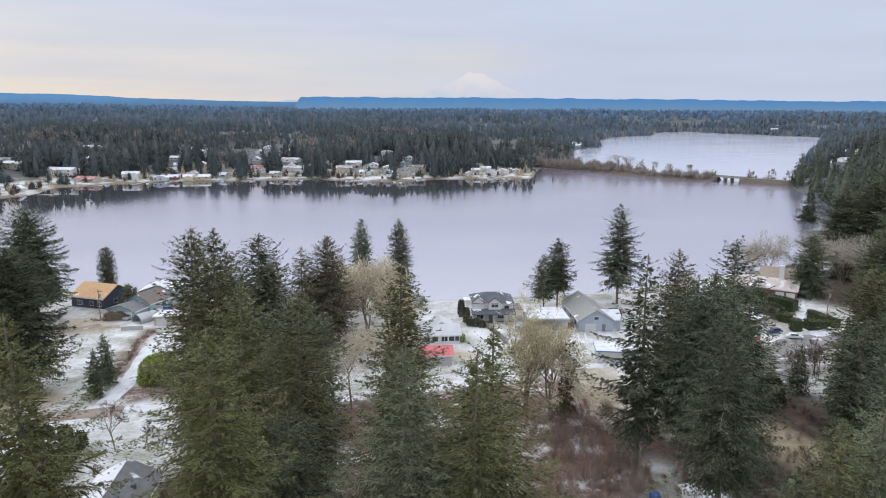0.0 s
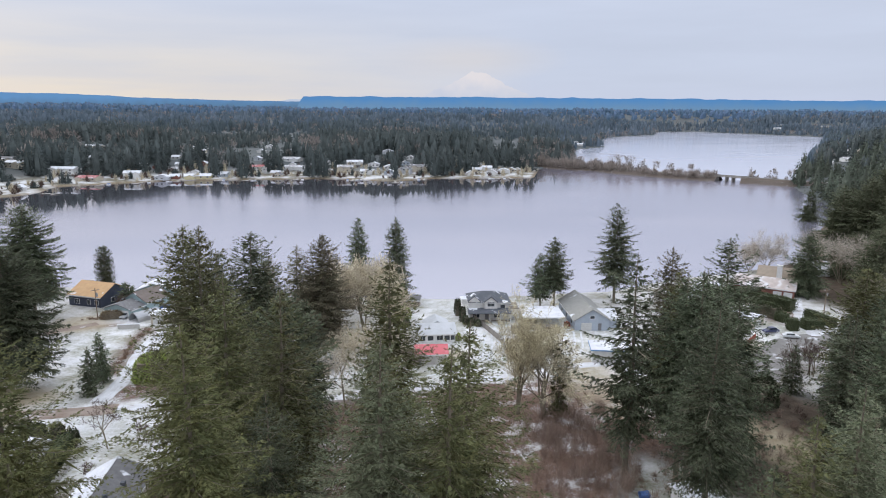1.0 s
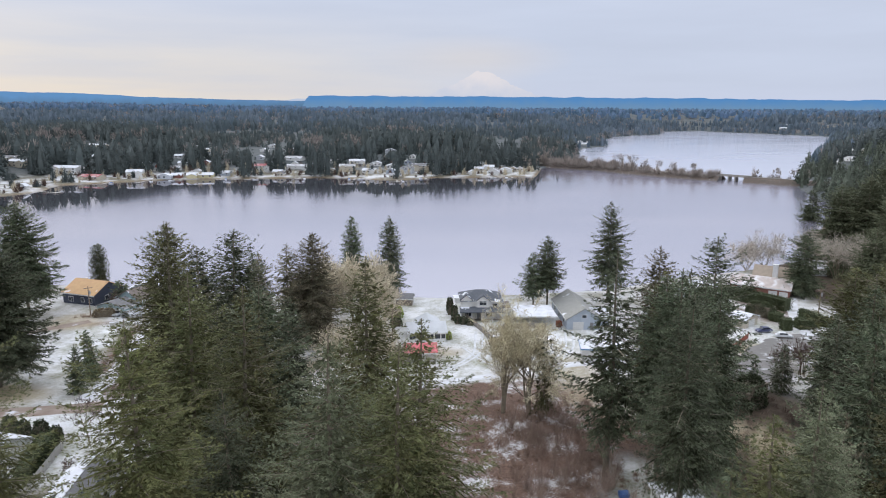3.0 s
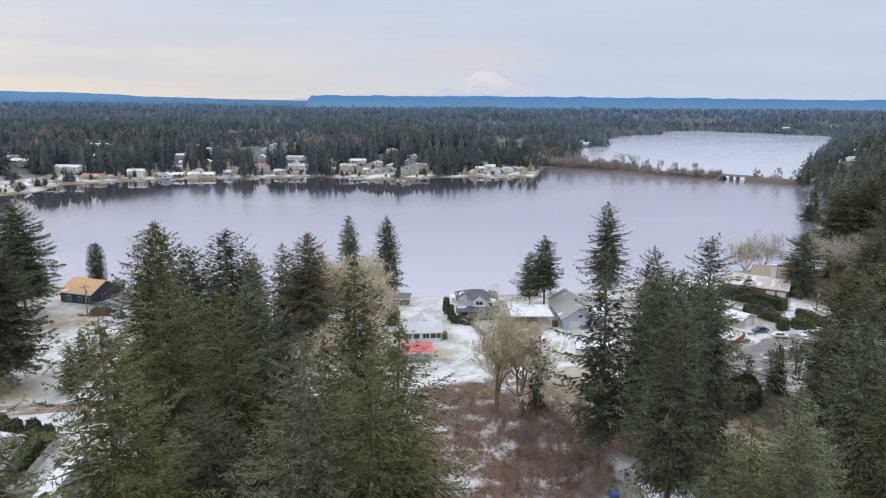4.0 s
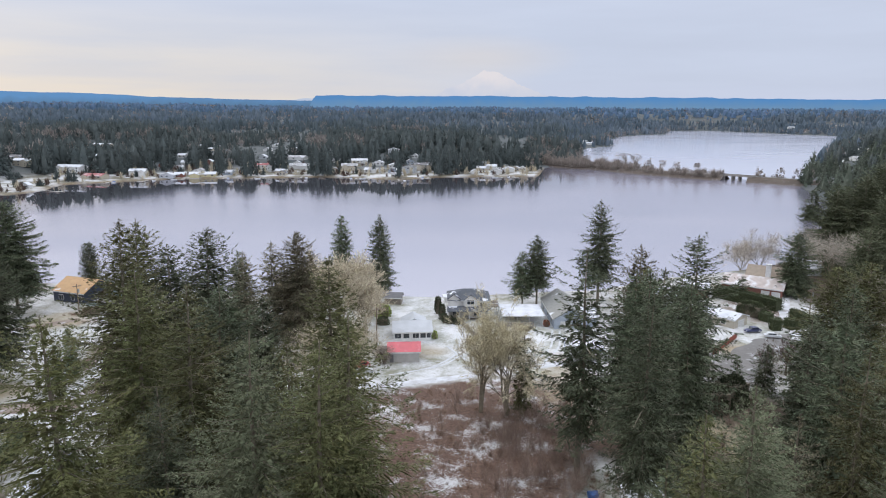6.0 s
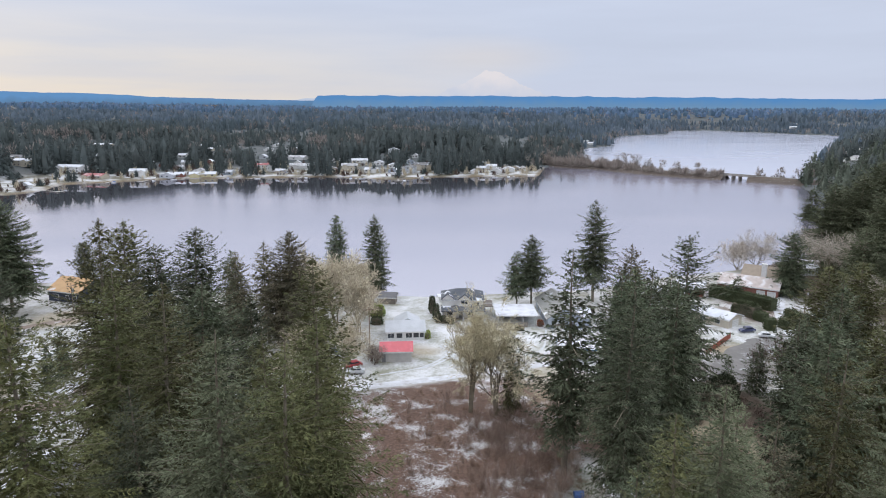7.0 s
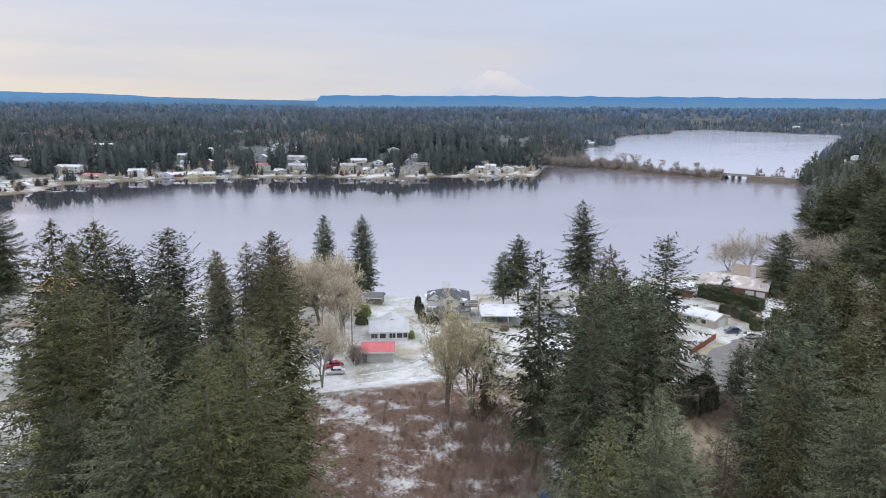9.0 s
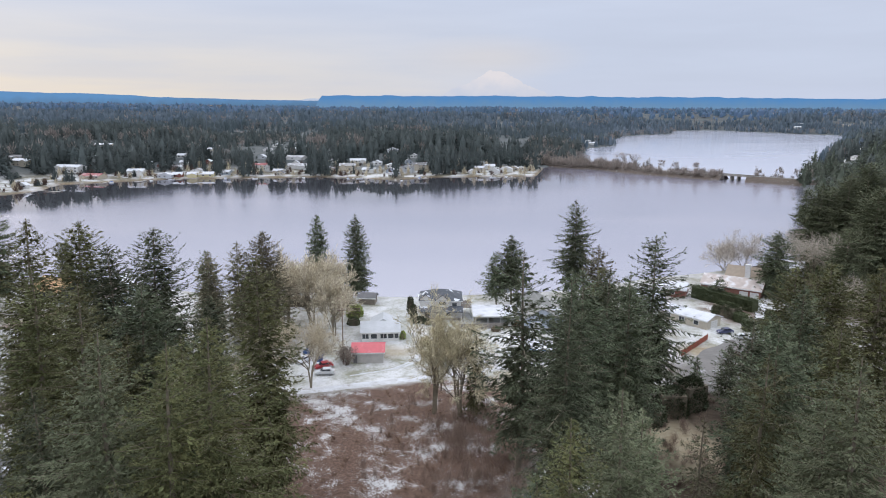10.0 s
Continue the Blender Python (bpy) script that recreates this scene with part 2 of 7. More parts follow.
lawn = np.maximum.reduce([lawn, strip(-30, 140, 30, 150, 8, 4), blob(48, 150, 10, 16), blob(-14, 152, 9, 14), blob(62, 150, 8, 10) * 0.7, blob(92, 140, 14, 14) * 0.8, 0.75 * smooth(GY, 150, 165) * smooth(GX, -135, -125) * (1 - smooth(GX, 118, 130))])
mask(ground_me, "lawn", np.where(GY < 420, lawn, 0))
mask(ground_me, "dry", np.maximum.reduce([blob(60, 112, 6, 12), blob(82, 168, 5, 4), 0.7 * blob(-102, 186, 8, 8), blob(2, 164, 7, 4) * 0.8, blob(-86, 120, 9, 6), blob(-92, 132, 14, 7), blob(37, 140, 7, 22) * 0.55]))
mask(ground_me, "far_shore", 0.9 * blob(522, 885, 55, 70) + np.where(GY > 420, 1 - smooth(GD, 35, 80), 0) * (1 - smooth(GY, 800, 860)) * (1 - smooth(GX, 150, 200)))
mask(ground_me, "bank", np.where(GD < 6, 1 - smooth(GD, 1.0, 6.0), 0) * np.where(GY > 420, 1, 0.7) * (1 - smooth(GY, 800, 850)) * (1 - smooth(GX, 190, 240)))


def ground_material():
    m = bpy.data.materials.new("ground")
    m.use_nodes = True
    n, l = m.node_tree.nodes, m.node_tree.links
    b = n["Principled BSDF"]
    b.inputs["Roughness"].default_value, b.inputs["Specular IOR Level"].default_value = 0.92, 0.2
    tc = n.new("ShaderNodeTexCoord")

    def tex(s, d=5.0, r=0.6):
        t = n.new("ShaderNodeTexNoise")
        t.inputs["Scale"].default_value, t.inputs["Detail"].default_value, t.inputs["Roughness"].default_value = s, d, r
        l.new(tc.outputs["Object"], t.inputs["Vector"])
        return t.outputs[0]

    def ranged(v, a, c, lo=0.0, hi=1.0):
        r = n.new("ShaderNodeMapRange")
        l.new(v, r.inputs["Value"])
        for key, val in (("From Min", a), ("From Max", c), ("To Min", lo), ("To Max", hi)):
            r.inputs[key].default_value = val
        return r.outputs[0]

    def mix(fac, a, c):
        x = n.new("ShaderNodeMix"); x.data_type = "RGBA"
        for sock, v in (("Factor", fac), ("A", a), ("B", c)):
            if hasattr(v, "is_linked"):
                l.new(v, x.inputs[sock])
            else:
                x.inputs[sock].default_value = (*v, 1)
        return x.outputs["Result"]

    def attr(name):
        a = n.new("ShaderNodeAttribute"); a.attribute_name = name
        return a.outputs["Fac"]

    litter = mix(ranged(tex(0.35), 0.35, 0.65), (0.060, 0.045, 0.034), (0.125, 0.095, 0.070))
    grass = mix(ranged(tex(0.5), 0.35, 0.65), (0.16, 0.17, 0.085), (0.26, 0.245, 0.15))
    snow = mix(ranged(tex(0.22), 0.3, 0.7), (0.63, 0.64, 0.655), (0.745, 0.75, 0.76))
    mottle = n.new("ShaderNodeMath"); mottle.operation = "MULTIPLY_ADD"; mottle.inputs[1].default_value = 0.55
    l.new(tex(1.5, 6.0, 0.75), mottle.inputs[0]); l.new(tex(0.13, 6.0, 0.65), mottle.inputs[2])
    snowy = mix(ranged(mottle.outputs[0], 0.66, 0.95, 1.0, 0.18), grass, snow)
    rough = mix(ranged(tex(2.4, 6.0, 0.8), 0.38, 0.62), (0.075, 0.046, 0.036), (0.22, 0.145, 0.11))
    patchy = n.new("ShaderNodeMath"); patchy.operation = "MULTIPLY_ADD"; patchy.inputs[1].default_value = 0.85
    l.new(tex(0.16, 3.0, 0.6), patchy.inputs[0]); l.new(tex(3.6, 5.0, 0.75), patchy.inputs[2])
    rough = mix(ranged(patchy.outputs[0], 0.995, 1.045, 0.0, 0.9), rough, snow)
    dry = mix(ranged(tex(0.6), 0.35, 0.65), (0.35, 0.285, 0.195), (0.46, 0.40, 0.29))
    shore = mix(ranged(tex(0.06, 6.0), 0.42, 0.58), (0.20, 0.185, 0.14), (0.60, 0.61, 0.62))
    wood = mix(ranged(tex(0.02, 5.0), 0.40, 0.62), (0.085, 0.098, 0.102), (0.12, 0.13, 0.13))
    pos = n.new("ShaderNodeSeparateXYZ"); l.new(tc.outputs["Object"], pos.inputs[0])
    base = mix(ranged(pos.outputs["Y"], 400, 450), litter, wood)
    base = mix(attr("far_shore"), base, shore)
    base = mix(attr("lawn"), base, snowy)
    base = mix(attr("brush"), base, rough)
    base = mix(attr("dry"), base, dry)
    bank = mix(ranged(tex(0.5), 0.4, 0.6), (0.16, 0.12, 0.075), (0.26, 0.21, 0.14))
    base = mix(attr("bank"), base, bank)
    l.new(base, b.inputs["Base Color"])
    bn = n.new("ShaderNodeBump")
    bn.inputs["Strength"].default_value, bn.inputs["Distance"].default_value = 0.6, 0.25
    l.new(tex(1.6, 6.0, 0.7), bn.inputs["Height"]); l.new(bn.outputs[0], b.inputs["Normal"])
    return m


ground_me.materials.append(ground_material())
ground = tagged(new("ground", ground_me), "gently sloping winter ground with brown litter and thin snow", "ground", kind="structure")


def water_material():
    m = bpy.data.materials.new("lake_water")
    m.use_nodes = True
    n, l = m.node_tree.nodes, m.node_tree.links
    b = n["Principled BSDF"]
    b.inputs["Roughness"].default_value, b.inputs["IOR"].default_value = 0.16, 8.0
    b.inputs["Specular Tint"].default_value = (0.985, 0.97, 1.0, 1)
    tc = n.new("ShaderNodeTexCoord")
    mp = n.new("ShaderNodeMapping"); mp.inputs["Scale"].default_value = (0.35, 1.1, 1)
    t = n.new("ShaderNodeTexNoise")
    t.inputs["Scale"].default_value, t.inputs["Detail"].default_value = 0.8, 4.0
    l.new(tc.outputs["Object"], mp.inputs[0]); l.new(mp.outputs[0], t.inputs["Vector"])
    bn = n.new("ShaderNodeBump")
    bn.inputs["Strength"].default_value, bn.inputs["Distance"].default_value = 0.2, 0.04
    ripple = n.new("ShaderNodeMath"); ripple.operation = "MULTIPLY_ADD"; ripple.inputs[1].default_value, ripple.inputs[2].default_value = -0.19, 0.2
    l.new(t.outputs[0], bn.inputs["Height"]); l.new(bn.outputs[0], b.inputs["Normal"])
    big = n.new("ShaderNodeTexNoise")
    big.inputs["Scale"].default_value, big.inputs["Detail"].default_value = 0.012, 4.0
    l.new(mp.outputs[0], big.inputs["Vector"])
    r = n.new("ShaderNodeMapRange")
    for key, val in (("From Min", 0.35), ("From Max", 0.65), ("To Min", 0.13), ("To Max", 0.21)):
        r.inputs[key].default_value = val
    l.new(big.outputs[0], r.inputs["Value"])
    at = n.new("ShaderNodeAttribute"); at.attribute_name = "calm_reflection"  # calm water under the far bank
    l.new(at.outputs["Fac"], ripple.inputs[0]); l.new(ripple.outputs[0], bn.inputs["Strength"])
    mx = n.new("ShaderNodeMix")
    l.new(at.outputs["Fac"], mx.inputs["Factor"]); l.new(r.outputs[0], mx.inputs["A"]); mx.inputs["B"].default_value = 0.03
    l.new(mx.outputs[0], b.inputs["Roughness"])
    far_lake = n.new("ShaderNodeAttribute"); far_lake.attribute_name = "pale_far_lake"  # the lake beyond the causeway has a paler base colour
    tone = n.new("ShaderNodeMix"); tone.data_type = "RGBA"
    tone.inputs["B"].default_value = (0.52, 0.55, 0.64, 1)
    reflection = n.new("ShaderNodeMix"); reflection.data_type = "RGBA"  # far bank's dark reflection painted in: darker base colour where calm
    reflection.inputs["A"].default_value, reflection.inputs["B"].default_value = (0.185, 0.180, 0.235, 1), (0.05, 0.05, 0.06, 1)
    l.new(at.outputs["Fac"], reflection.inputs["Factor"]); l.new(reflection.outputs["Result"], tone.inputs["A"])
    l.new(far_lake.outputs["Fac"], tone.inputs["Factor"]); l.new(tone.outputs["Result"], b.inputs["Base Color"])
    return m


wx, wy = np.meshgrid(lines((-950, 90, 20), (90, 420, 10), (420, 1320, 60)), lines((205, 480, 25), (480, 960, 10), (960, 2760, 90)))
wi = np.arange(wx.size).reshape(wx.shape)
water_me = mesh_from("water", np.stack([wx, wy, 0 * wx], -1).reshape(-1, 3), np.stack([wi[:-1, :-1], wi[:-1, 1:], wi[1:, 1:], wi[1:, :-1]], -1).reshape(-1, 4))
mask(water_me, "calm_reflection", np.where((wy > 430) & (wy < 900), 1 - smooth(-lake_distance(wx, wy) + 22 * np.sin(wx * 0.021) + 14 * np.sin(wx * 0.053 + 1), 70, 190), 0) * (1 - smooth(wx, 70, 170)) + 0.35 * smooth(wy, 800, 1000))
mask(water_me, "pale_far_lake", 0.9 * smooth(wy - np.interp(wx, (118, 213, 287, 380), (892, 788, 711, 632)), 0, 30) * smooth(wx, 100, 130))
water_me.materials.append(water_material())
tagged(new("water", water_me), "calm grey lilac lake water reflecting the sky", "lake", kind="structure")


# distance: self-lit blue ridges and a snow mountain, far behind everything
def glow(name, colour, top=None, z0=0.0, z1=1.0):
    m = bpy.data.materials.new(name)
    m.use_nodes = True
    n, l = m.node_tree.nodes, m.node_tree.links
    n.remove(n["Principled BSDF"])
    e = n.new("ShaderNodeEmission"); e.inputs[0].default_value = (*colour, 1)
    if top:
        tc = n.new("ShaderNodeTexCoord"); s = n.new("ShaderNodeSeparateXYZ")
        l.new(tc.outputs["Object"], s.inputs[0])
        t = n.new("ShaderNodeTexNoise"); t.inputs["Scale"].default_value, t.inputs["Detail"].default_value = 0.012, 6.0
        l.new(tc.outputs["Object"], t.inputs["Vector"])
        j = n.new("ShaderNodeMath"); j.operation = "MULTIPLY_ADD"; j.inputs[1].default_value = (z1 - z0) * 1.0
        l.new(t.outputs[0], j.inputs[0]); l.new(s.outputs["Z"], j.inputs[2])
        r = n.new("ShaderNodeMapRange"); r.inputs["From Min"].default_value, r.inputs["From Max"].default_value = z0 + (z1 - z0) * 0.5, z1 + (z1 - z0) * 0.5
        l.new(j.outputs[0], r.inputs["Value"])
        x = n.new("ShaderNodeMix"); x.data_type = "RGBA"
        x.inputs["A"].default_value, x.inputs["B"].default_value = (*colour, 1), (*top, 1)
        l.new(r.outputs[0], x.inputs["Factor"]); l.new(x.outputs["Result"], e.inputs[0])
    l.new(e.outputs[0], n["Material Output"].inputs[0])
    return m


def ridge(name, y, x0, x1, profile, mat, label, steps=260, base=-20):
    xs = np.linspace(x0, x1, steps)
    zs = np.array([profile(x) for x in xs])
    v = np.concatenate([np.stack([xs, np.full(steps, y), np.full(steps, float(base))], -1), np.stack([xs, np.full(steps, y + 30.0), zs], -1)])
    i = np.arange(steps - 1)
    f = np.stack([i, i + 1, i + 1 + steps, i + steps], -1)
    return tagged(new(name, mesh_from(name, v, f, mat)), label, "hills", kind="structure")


def wav(x, s, seed):
    return noise.fractal((x * s, seed, 0.3), 0.6, 2.0, 5)


def near_ridge(x):  # long flat-topped ridge with a blunt end
    up = smooth(np.float64(x), -1085, -1000)
    return 60 + 116 * float(up) + 7 * wav(x, 0.004, 4.0) - 10 * float(smooth(np.float64(x), 200, 3200))


def left_ridge(x):
    return 140 + 62 * float(smooth(np.float64(-x), 1100, 3600)) + 5 * wav(x, 0.003, 9.0)


def hazy_range(x):
    return 168 + 26 * wav(x, 0.0012, 2.0) - 0.012 * abs(x - 300)


def mountain(x):
    d = (x - 230) / 430.0
    return 112 + 272 * math.exp(-abs(d * 1.55) ** 1.35) * (1 - 0.12 * math.exp(-((x - 230) / 45.0) ** 2)) + 13 * wav(x, 0.014, 6.0) + 26 * math.exp(-((x + 60) / 120.0) ** 2) + 20 * math.exp(-((x - 560) / 130.0) ** 2)


# aerial haze painted into these glowing colours, graded by height
ridge("backdrop_mountain", 4950, -400, 950, mountain, glow("hazed_mountain_snow", (0.575, 0.62, 0.74), (0.76, 0.73, 0.765), 165, 325), "snow mountain veiled in pale haze on the horizon")
ridge("backdrop_range", 4930, -3600, 3600, hazy_range, glow("hazy_range", (0.48, 0.56, 0.72), (0.55, 0.62, 0.74), 120, 190), "mountain range in pale blue haze on the horizon")
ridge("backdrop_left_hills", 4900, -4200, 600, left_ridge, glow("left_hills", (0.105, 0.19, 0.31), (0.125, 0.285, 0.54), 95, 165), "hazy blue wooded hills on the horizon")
ridge("backdrop_ridge", 4880, -1300, 4200, near_ridge, glow("hazed_blue_ridge", (0.150, 0.28, 0.46), (0.095, 0.255, 0.53), 105, 160), "long flat hazy blue wooded ridge")

# ---- how things are made ----


def part(name, data, parent, label="", mat=None):
    """One mesh object, from a bmesh or a mesh, under a thing or a part."""
    if isinstance(data, bmesh.types.BMesh):
        me = bpy.data.meshes.new(name)
        data.to_mesh(me); data.free()
    else:
        me = data
    if mat and not me.materials:
        me.materials.append(mat)
    ob = new(name, me)
    ob.parent = parent
    return tagged(ob, label)


def empty(name, m, label, category, group=""):
    ob = new(name)
    ob.matrix_basis = m
    return tagged(ob, label, category, group)


def tube(points, radii, sides=6):
    """A bent tapering rod through points; arrays of points and quads."""
    p, r = np.asarray(points, float), np.asarray(radii, float)
    d = np.gradient(p, axis=0)
    d /= np.linalg.norm(d, axis=1, keepdims=True) + 1e-9
    ref = np.where(np.abs(d[:, 2:3]) > 0.9, np.array([[1.0, 0, 0]]), np.array([[0, 0, 1.0]]))
    u = np.cross(d, ref); u /= np.linalg.norm(u, axis=1, keepdims=True) + 1e-9
    w = np.cross(d, u)
    a = np.linspace(0, 2 * np.pi, sides, endpoint=False)
    v = p[:, None] + r[:, None, None] * (np.cos(a)[None, :, None] * u[:, None] + np.sin(a)[None, :, None] * w[:, None])
    i = np.arange(len(p) - 1)[:, None] * sides
    j = np.arange(sides)[None]
    f = np.stack([i + j, i + (j + 1) % sides, i + sides + (j + 1) % sides, i + sides + j], -1)
    return v.reshape(-1, 3), f.reshape(-1, 4)


def sticks(a, b, ra, rb):
    """Many three-sided rods at once, from points a to points b."""
    a, b = np.asarray(a, float), np.asarray(b, float)
    d = b - a
    d /= np.linalg.norm(d, axis=1, keepdims=True) + 1e-9
    ref = np.where(np.abs(d[:, 2:3]) > 0.9, np.array([[1.0, 0, 0]]), np.array([[0, 0, 1.0]]))
    u = np.cross(d, ref); u /= np.linalg.norm(u, axis=1, keepdims=True) + 1e-9
    w = np.cross(d, u)
    ang = np.array([0, 2.0944, 4.18879])
    ring = np.cos(ang)[None, :, None] * u[:, None] + np.sin(ang)[None, :, None] * w[:, None]
    v = np.concatenate([a[:, None] + ring * np.reshape(ra, (-1, 1, 1)), b[:, None] + ring * np.reshape(rb, (-1, 1, 1))], 1)
    f = np.array([(0, 1, 4, 3), (1, 2, 5, 4), (2, 0, 3, 5)])[None] + 6 * np.arange(len(a))[:, None, None]
    return v.reshape(-1, 3), f.reshape(-1, 4)


def kites(base, tip, side, width):
    """Leaf sprays: four-cornered blades from base to tip, widest a third of the way out."""
    mid = base + (tip - base) * 0.4
    v = np.stack([base, mid + side * width, tip, mid - side * width], 1)
    f = np.arange(len(base) * 4).reshape(-1, 4)
    return v.reshape(-1, 3), f


def blades(base, tip, side, width):
    """Needle sprays: slender three-cornered blades."""
    root = base + (tip - base) * 0.15
    v = np.stack([root - side * width, root + side * width, tip], 1)
    return v.reshape(-1, 3), np.arange(len(base) * 3).reshape(-1, 3)


def unit(v):
    return v / (np.linalg.norm(v, axis=-1, keepdims=True) + 1e-9)


def tufts(g, base, way, flat, length, blades_each, splay, wide, tilt=0.35):
    """Needle tufts: slivers that share one root and fan out, more or less in the plane whose normal is flat."""
    n, k = len(base), blades_each
    w0, up = np.repeat(way, k, 0), np.repeat(flat, k, 0)
    beside = np.cross(up, w0)
    w = unit(w0 + beside * g.normal(0, splay, (n * k, 1)) + up * g.normal(0, splay * 0.4, (n * k, 1)))
    ln = np.repeat(length, k) * g.uniform(0.6, 1.2, n * k)
    root = np.repeat(base, k, 0)
    side = unit(np.cross(w, up + g.normal(0, tilt, (n * k, 3))))
    tip = root + w * ln[:, None]
    cheek = root + w * (ln * 0.45)[:, None] + side * (ln * wide * g.choice((-1.0, 1.0), n * k) * g.uniform(0.7, 1.3, n * k))[:, None]
    v = np.concatenate([base[:, None], np.stack([cheek, tip], 1).reshape(n, 2 * k, 3)], 1)
    j = np.arange(k)
    f = np.stack([0 * j, 1 + 2 * j, 2 + 2 * j], -1)[None] + (np.arange(n) * (2 * k + 1))[:, None, None]
    return v.reshape(-1, 3), f.reshape(-1, 3)


def fir_parts(seed, H, R, h0, fine=1, droop=0.35, slope=0.52, ragged=0.17, gap=1.0, per=10, sparse=0.0, dense=1.0):
    """A conifer: trunk, whorls of limbs and flat drooping fronds of tufts. H: height, R: radius at the crown's foot, h0: where the crown starts."""
    g = np.random.default_rng(seed)
    lean = g.normal(0, 0.012, 2)
    axis = lambda z: np.stack([lean[0] * z + 0.15 * np.sin(z * 0.21 + seed), lean[1] * z + 0.15 * np.cos(z * 0.17 + seed), z], -1)
    zs = np.linspace(-0.6, H, 12)
    trunk = tube(axis(zs), np.maximum(0.035, 0.0135 * H * (1 - zs / H) ** 0.85 + 0.02), 8)
    levels = np.arange(h0, H - 0.5, gap)
    turn = g.uniform(0, 6.28, len(levels))
    z = np.repeat(levels, per) + g.normal(0, gap * 0.16, len(levels) * per)
    az = (np.tile(np.arange(per), len(levels)) + g.normal(0, 0.22, len(z))) * 2 * np.pi / per + np.repeat(turn, per)
    whorl = np.repeat(g.normal(0, 0.5, len(levels)), per)
    # boughs keep together in lobes a few metres across
    p1, p2 = g.uniform(0, 6.28, 2)
    lobes = np.sin(2 * az + 0.7 * z + p1) * np.sin(0.9 * z + p2)
    keep = (g.random(len(z)) > sparse * (1 - 0.6 * lobes)) & (z < H - 0.35)
    z, az, lobes, whorl = z[keep], az[keep], lobes[keep], whorl[keep]
    t = np.clip((z - h0) / (H - h0), 0, 1)
    L = R * (1 - np.exp(-slope * (H - z) / R)) * np.minimum(1, 0.66 + 2.0 * t) * (1 + ragged * (0.6 * lobes + whorl + 0.8 * g.normal(0, 1, len(z)).clip(-1.6, 1.7))) + 0.30
    L = np.maximum(L * np.minimum(1, 0.60 + 0.10 * (H - z)), 0.3)
    out = np.stack([np.cos(az), np.sin(az), 0 * az], -1)
    rise = 0.80 * t ** 1.4 - 0.02 + g.normal(0, 0.06, len(z))
    drop = droop * (1.1 - 0.35 * t) * (1 + 0.25 * g.normal(0, 1, len(z)))
    foot = axis(z)

    def at(i, s):
        p = foot[i] + out[i] * (s * L[i])[:, None]
        p[:, 2] += L[i] * (rise[i] * s - drop[i] * s ** 2 + 0.18 * s ** 4)
        return p

    i = np.arange(0, len(z), {4: 3, 3: 3, 2: 3, 1: 5, 0: 12}[fine])
    cuts_ = (0.0, 0.35, 0.7, 0.97) if fine >= 3 else (0.0, 0.5, 0.96)
    thick = 0.006 * L[i] + 0.010
    lv, lf, n0 = [], [], 0
    for a_, b_ in zip(cuts_, cuts_[1:]):
        va, fa = sticks(at(i, np.full(len(i), a_)), at(i, np.full(len(i), b_)), thick * (1.3 - a_), thick * (1.3 - b_))
        lv.append(va); lf.append(fa + n0); n0 += len(va)
    limbs = (np.concatenate(lv), np.concatenate(lf))
    # fronds: tufts on side twigs that shorten towards the bough's tip and hang at their ends
    N = int({4: 11500, 3: 8000, 2: 3900, 1: 1300, 0: 210}[fine] * (R / 7.0) * ((H - h0) / 30.0) * (1 - 0.55 * sparse) * dense)
    size = {4: 0.37, 3: 0.46, 2: 0.74, 1: 1.3, 0: 2.0}[fine]
    weight = L ** 1.5 * (0.9 + 0.6 * t)
    ii = g.choice(len(z), N, p=weight / weight.sum())
    ss = 0.16 + 0.86 * g.random(N) ** 0.60
    apart = {4: 0.32, 3: 0.38, 2: 0.55, 1: 0.85, 0: 1.2}[fine]
    twigs = np.maximum(3, np.round(L[ii] / apart))  # tufts keep to side twigs, with gaps between
    ss = (np.floor(ss * twigs) + 0.5 + g.normal(0, 0.16, N)) / twigs
    ahead = unit(at(ii, ss + 0.05) - at(ii, ss - 0.05))
    across = unit(np.cross(ahead, np.array([0, 0, 1.0])))
    flat = np.cross(across, ahead)
    sign = g.choice((-1.0, 1.0), N)
    u = g.random(N)
    reach = (0.40 * L[ii] + 0.28) * np.maximum(1.06 - ss, 0.03) ** 0.85
    b = at(ii, ss) + (across * sign[:, None] + 0.55 * ahead) * (reach * u)[:, None] + g.normal(0, 0.04, (N, 3))
    b[:, 2] -= 0.55 * reach * u ** 2 * (1.15 - t[ii])
    way = unit(ahead * 0.9 + across * (sign * (0.25 + 0.65 * u * (1.05 - ss)))[:, None] + np.array([0, 0, -1.0]) * ((0.10 + 0.35 * u) * (1 - 0.9 * t[ii]))[:, None])
    ln = (0.03 * L[ii] + 0.55) * g.uniform(0.7, 1.25, N) * size
    spray = tufts(g, b, way, flat, ln, 5, 0.62 if fine >= 2 else 0.36, 0.19 if fine >= 2 else 0.17, 0.60)
    # the side twigs themselves: slim drooping blades that close the bough
    pairs = np.maximum(3, np.round(L / apart)).astype(int)
    ti = np.repeat(np.arange(len(z)), 2 * pairs)
    rank = np.arange(len(ti)) - np.repeat(np.cumsum(2 * pairs) - 2 * pairs, 2 * pairs)
    ts = (rank // 2 + 0.5 + g.normal(0, 0.12, len(ti))) / pairs[ti]
    hand = np.where(rank % 2, 1.0, -1.0)
    fwd = unit(at(ti, ts + 0.05) - at(ti, ts - 0.05))
    lat = unit(np.cross(fwd, np.array([0, 0, 1.0])))
    go = unit(lat * hand[:, None] + fwd * g.normal(0.7, 0.25, (len(ti), 1)))
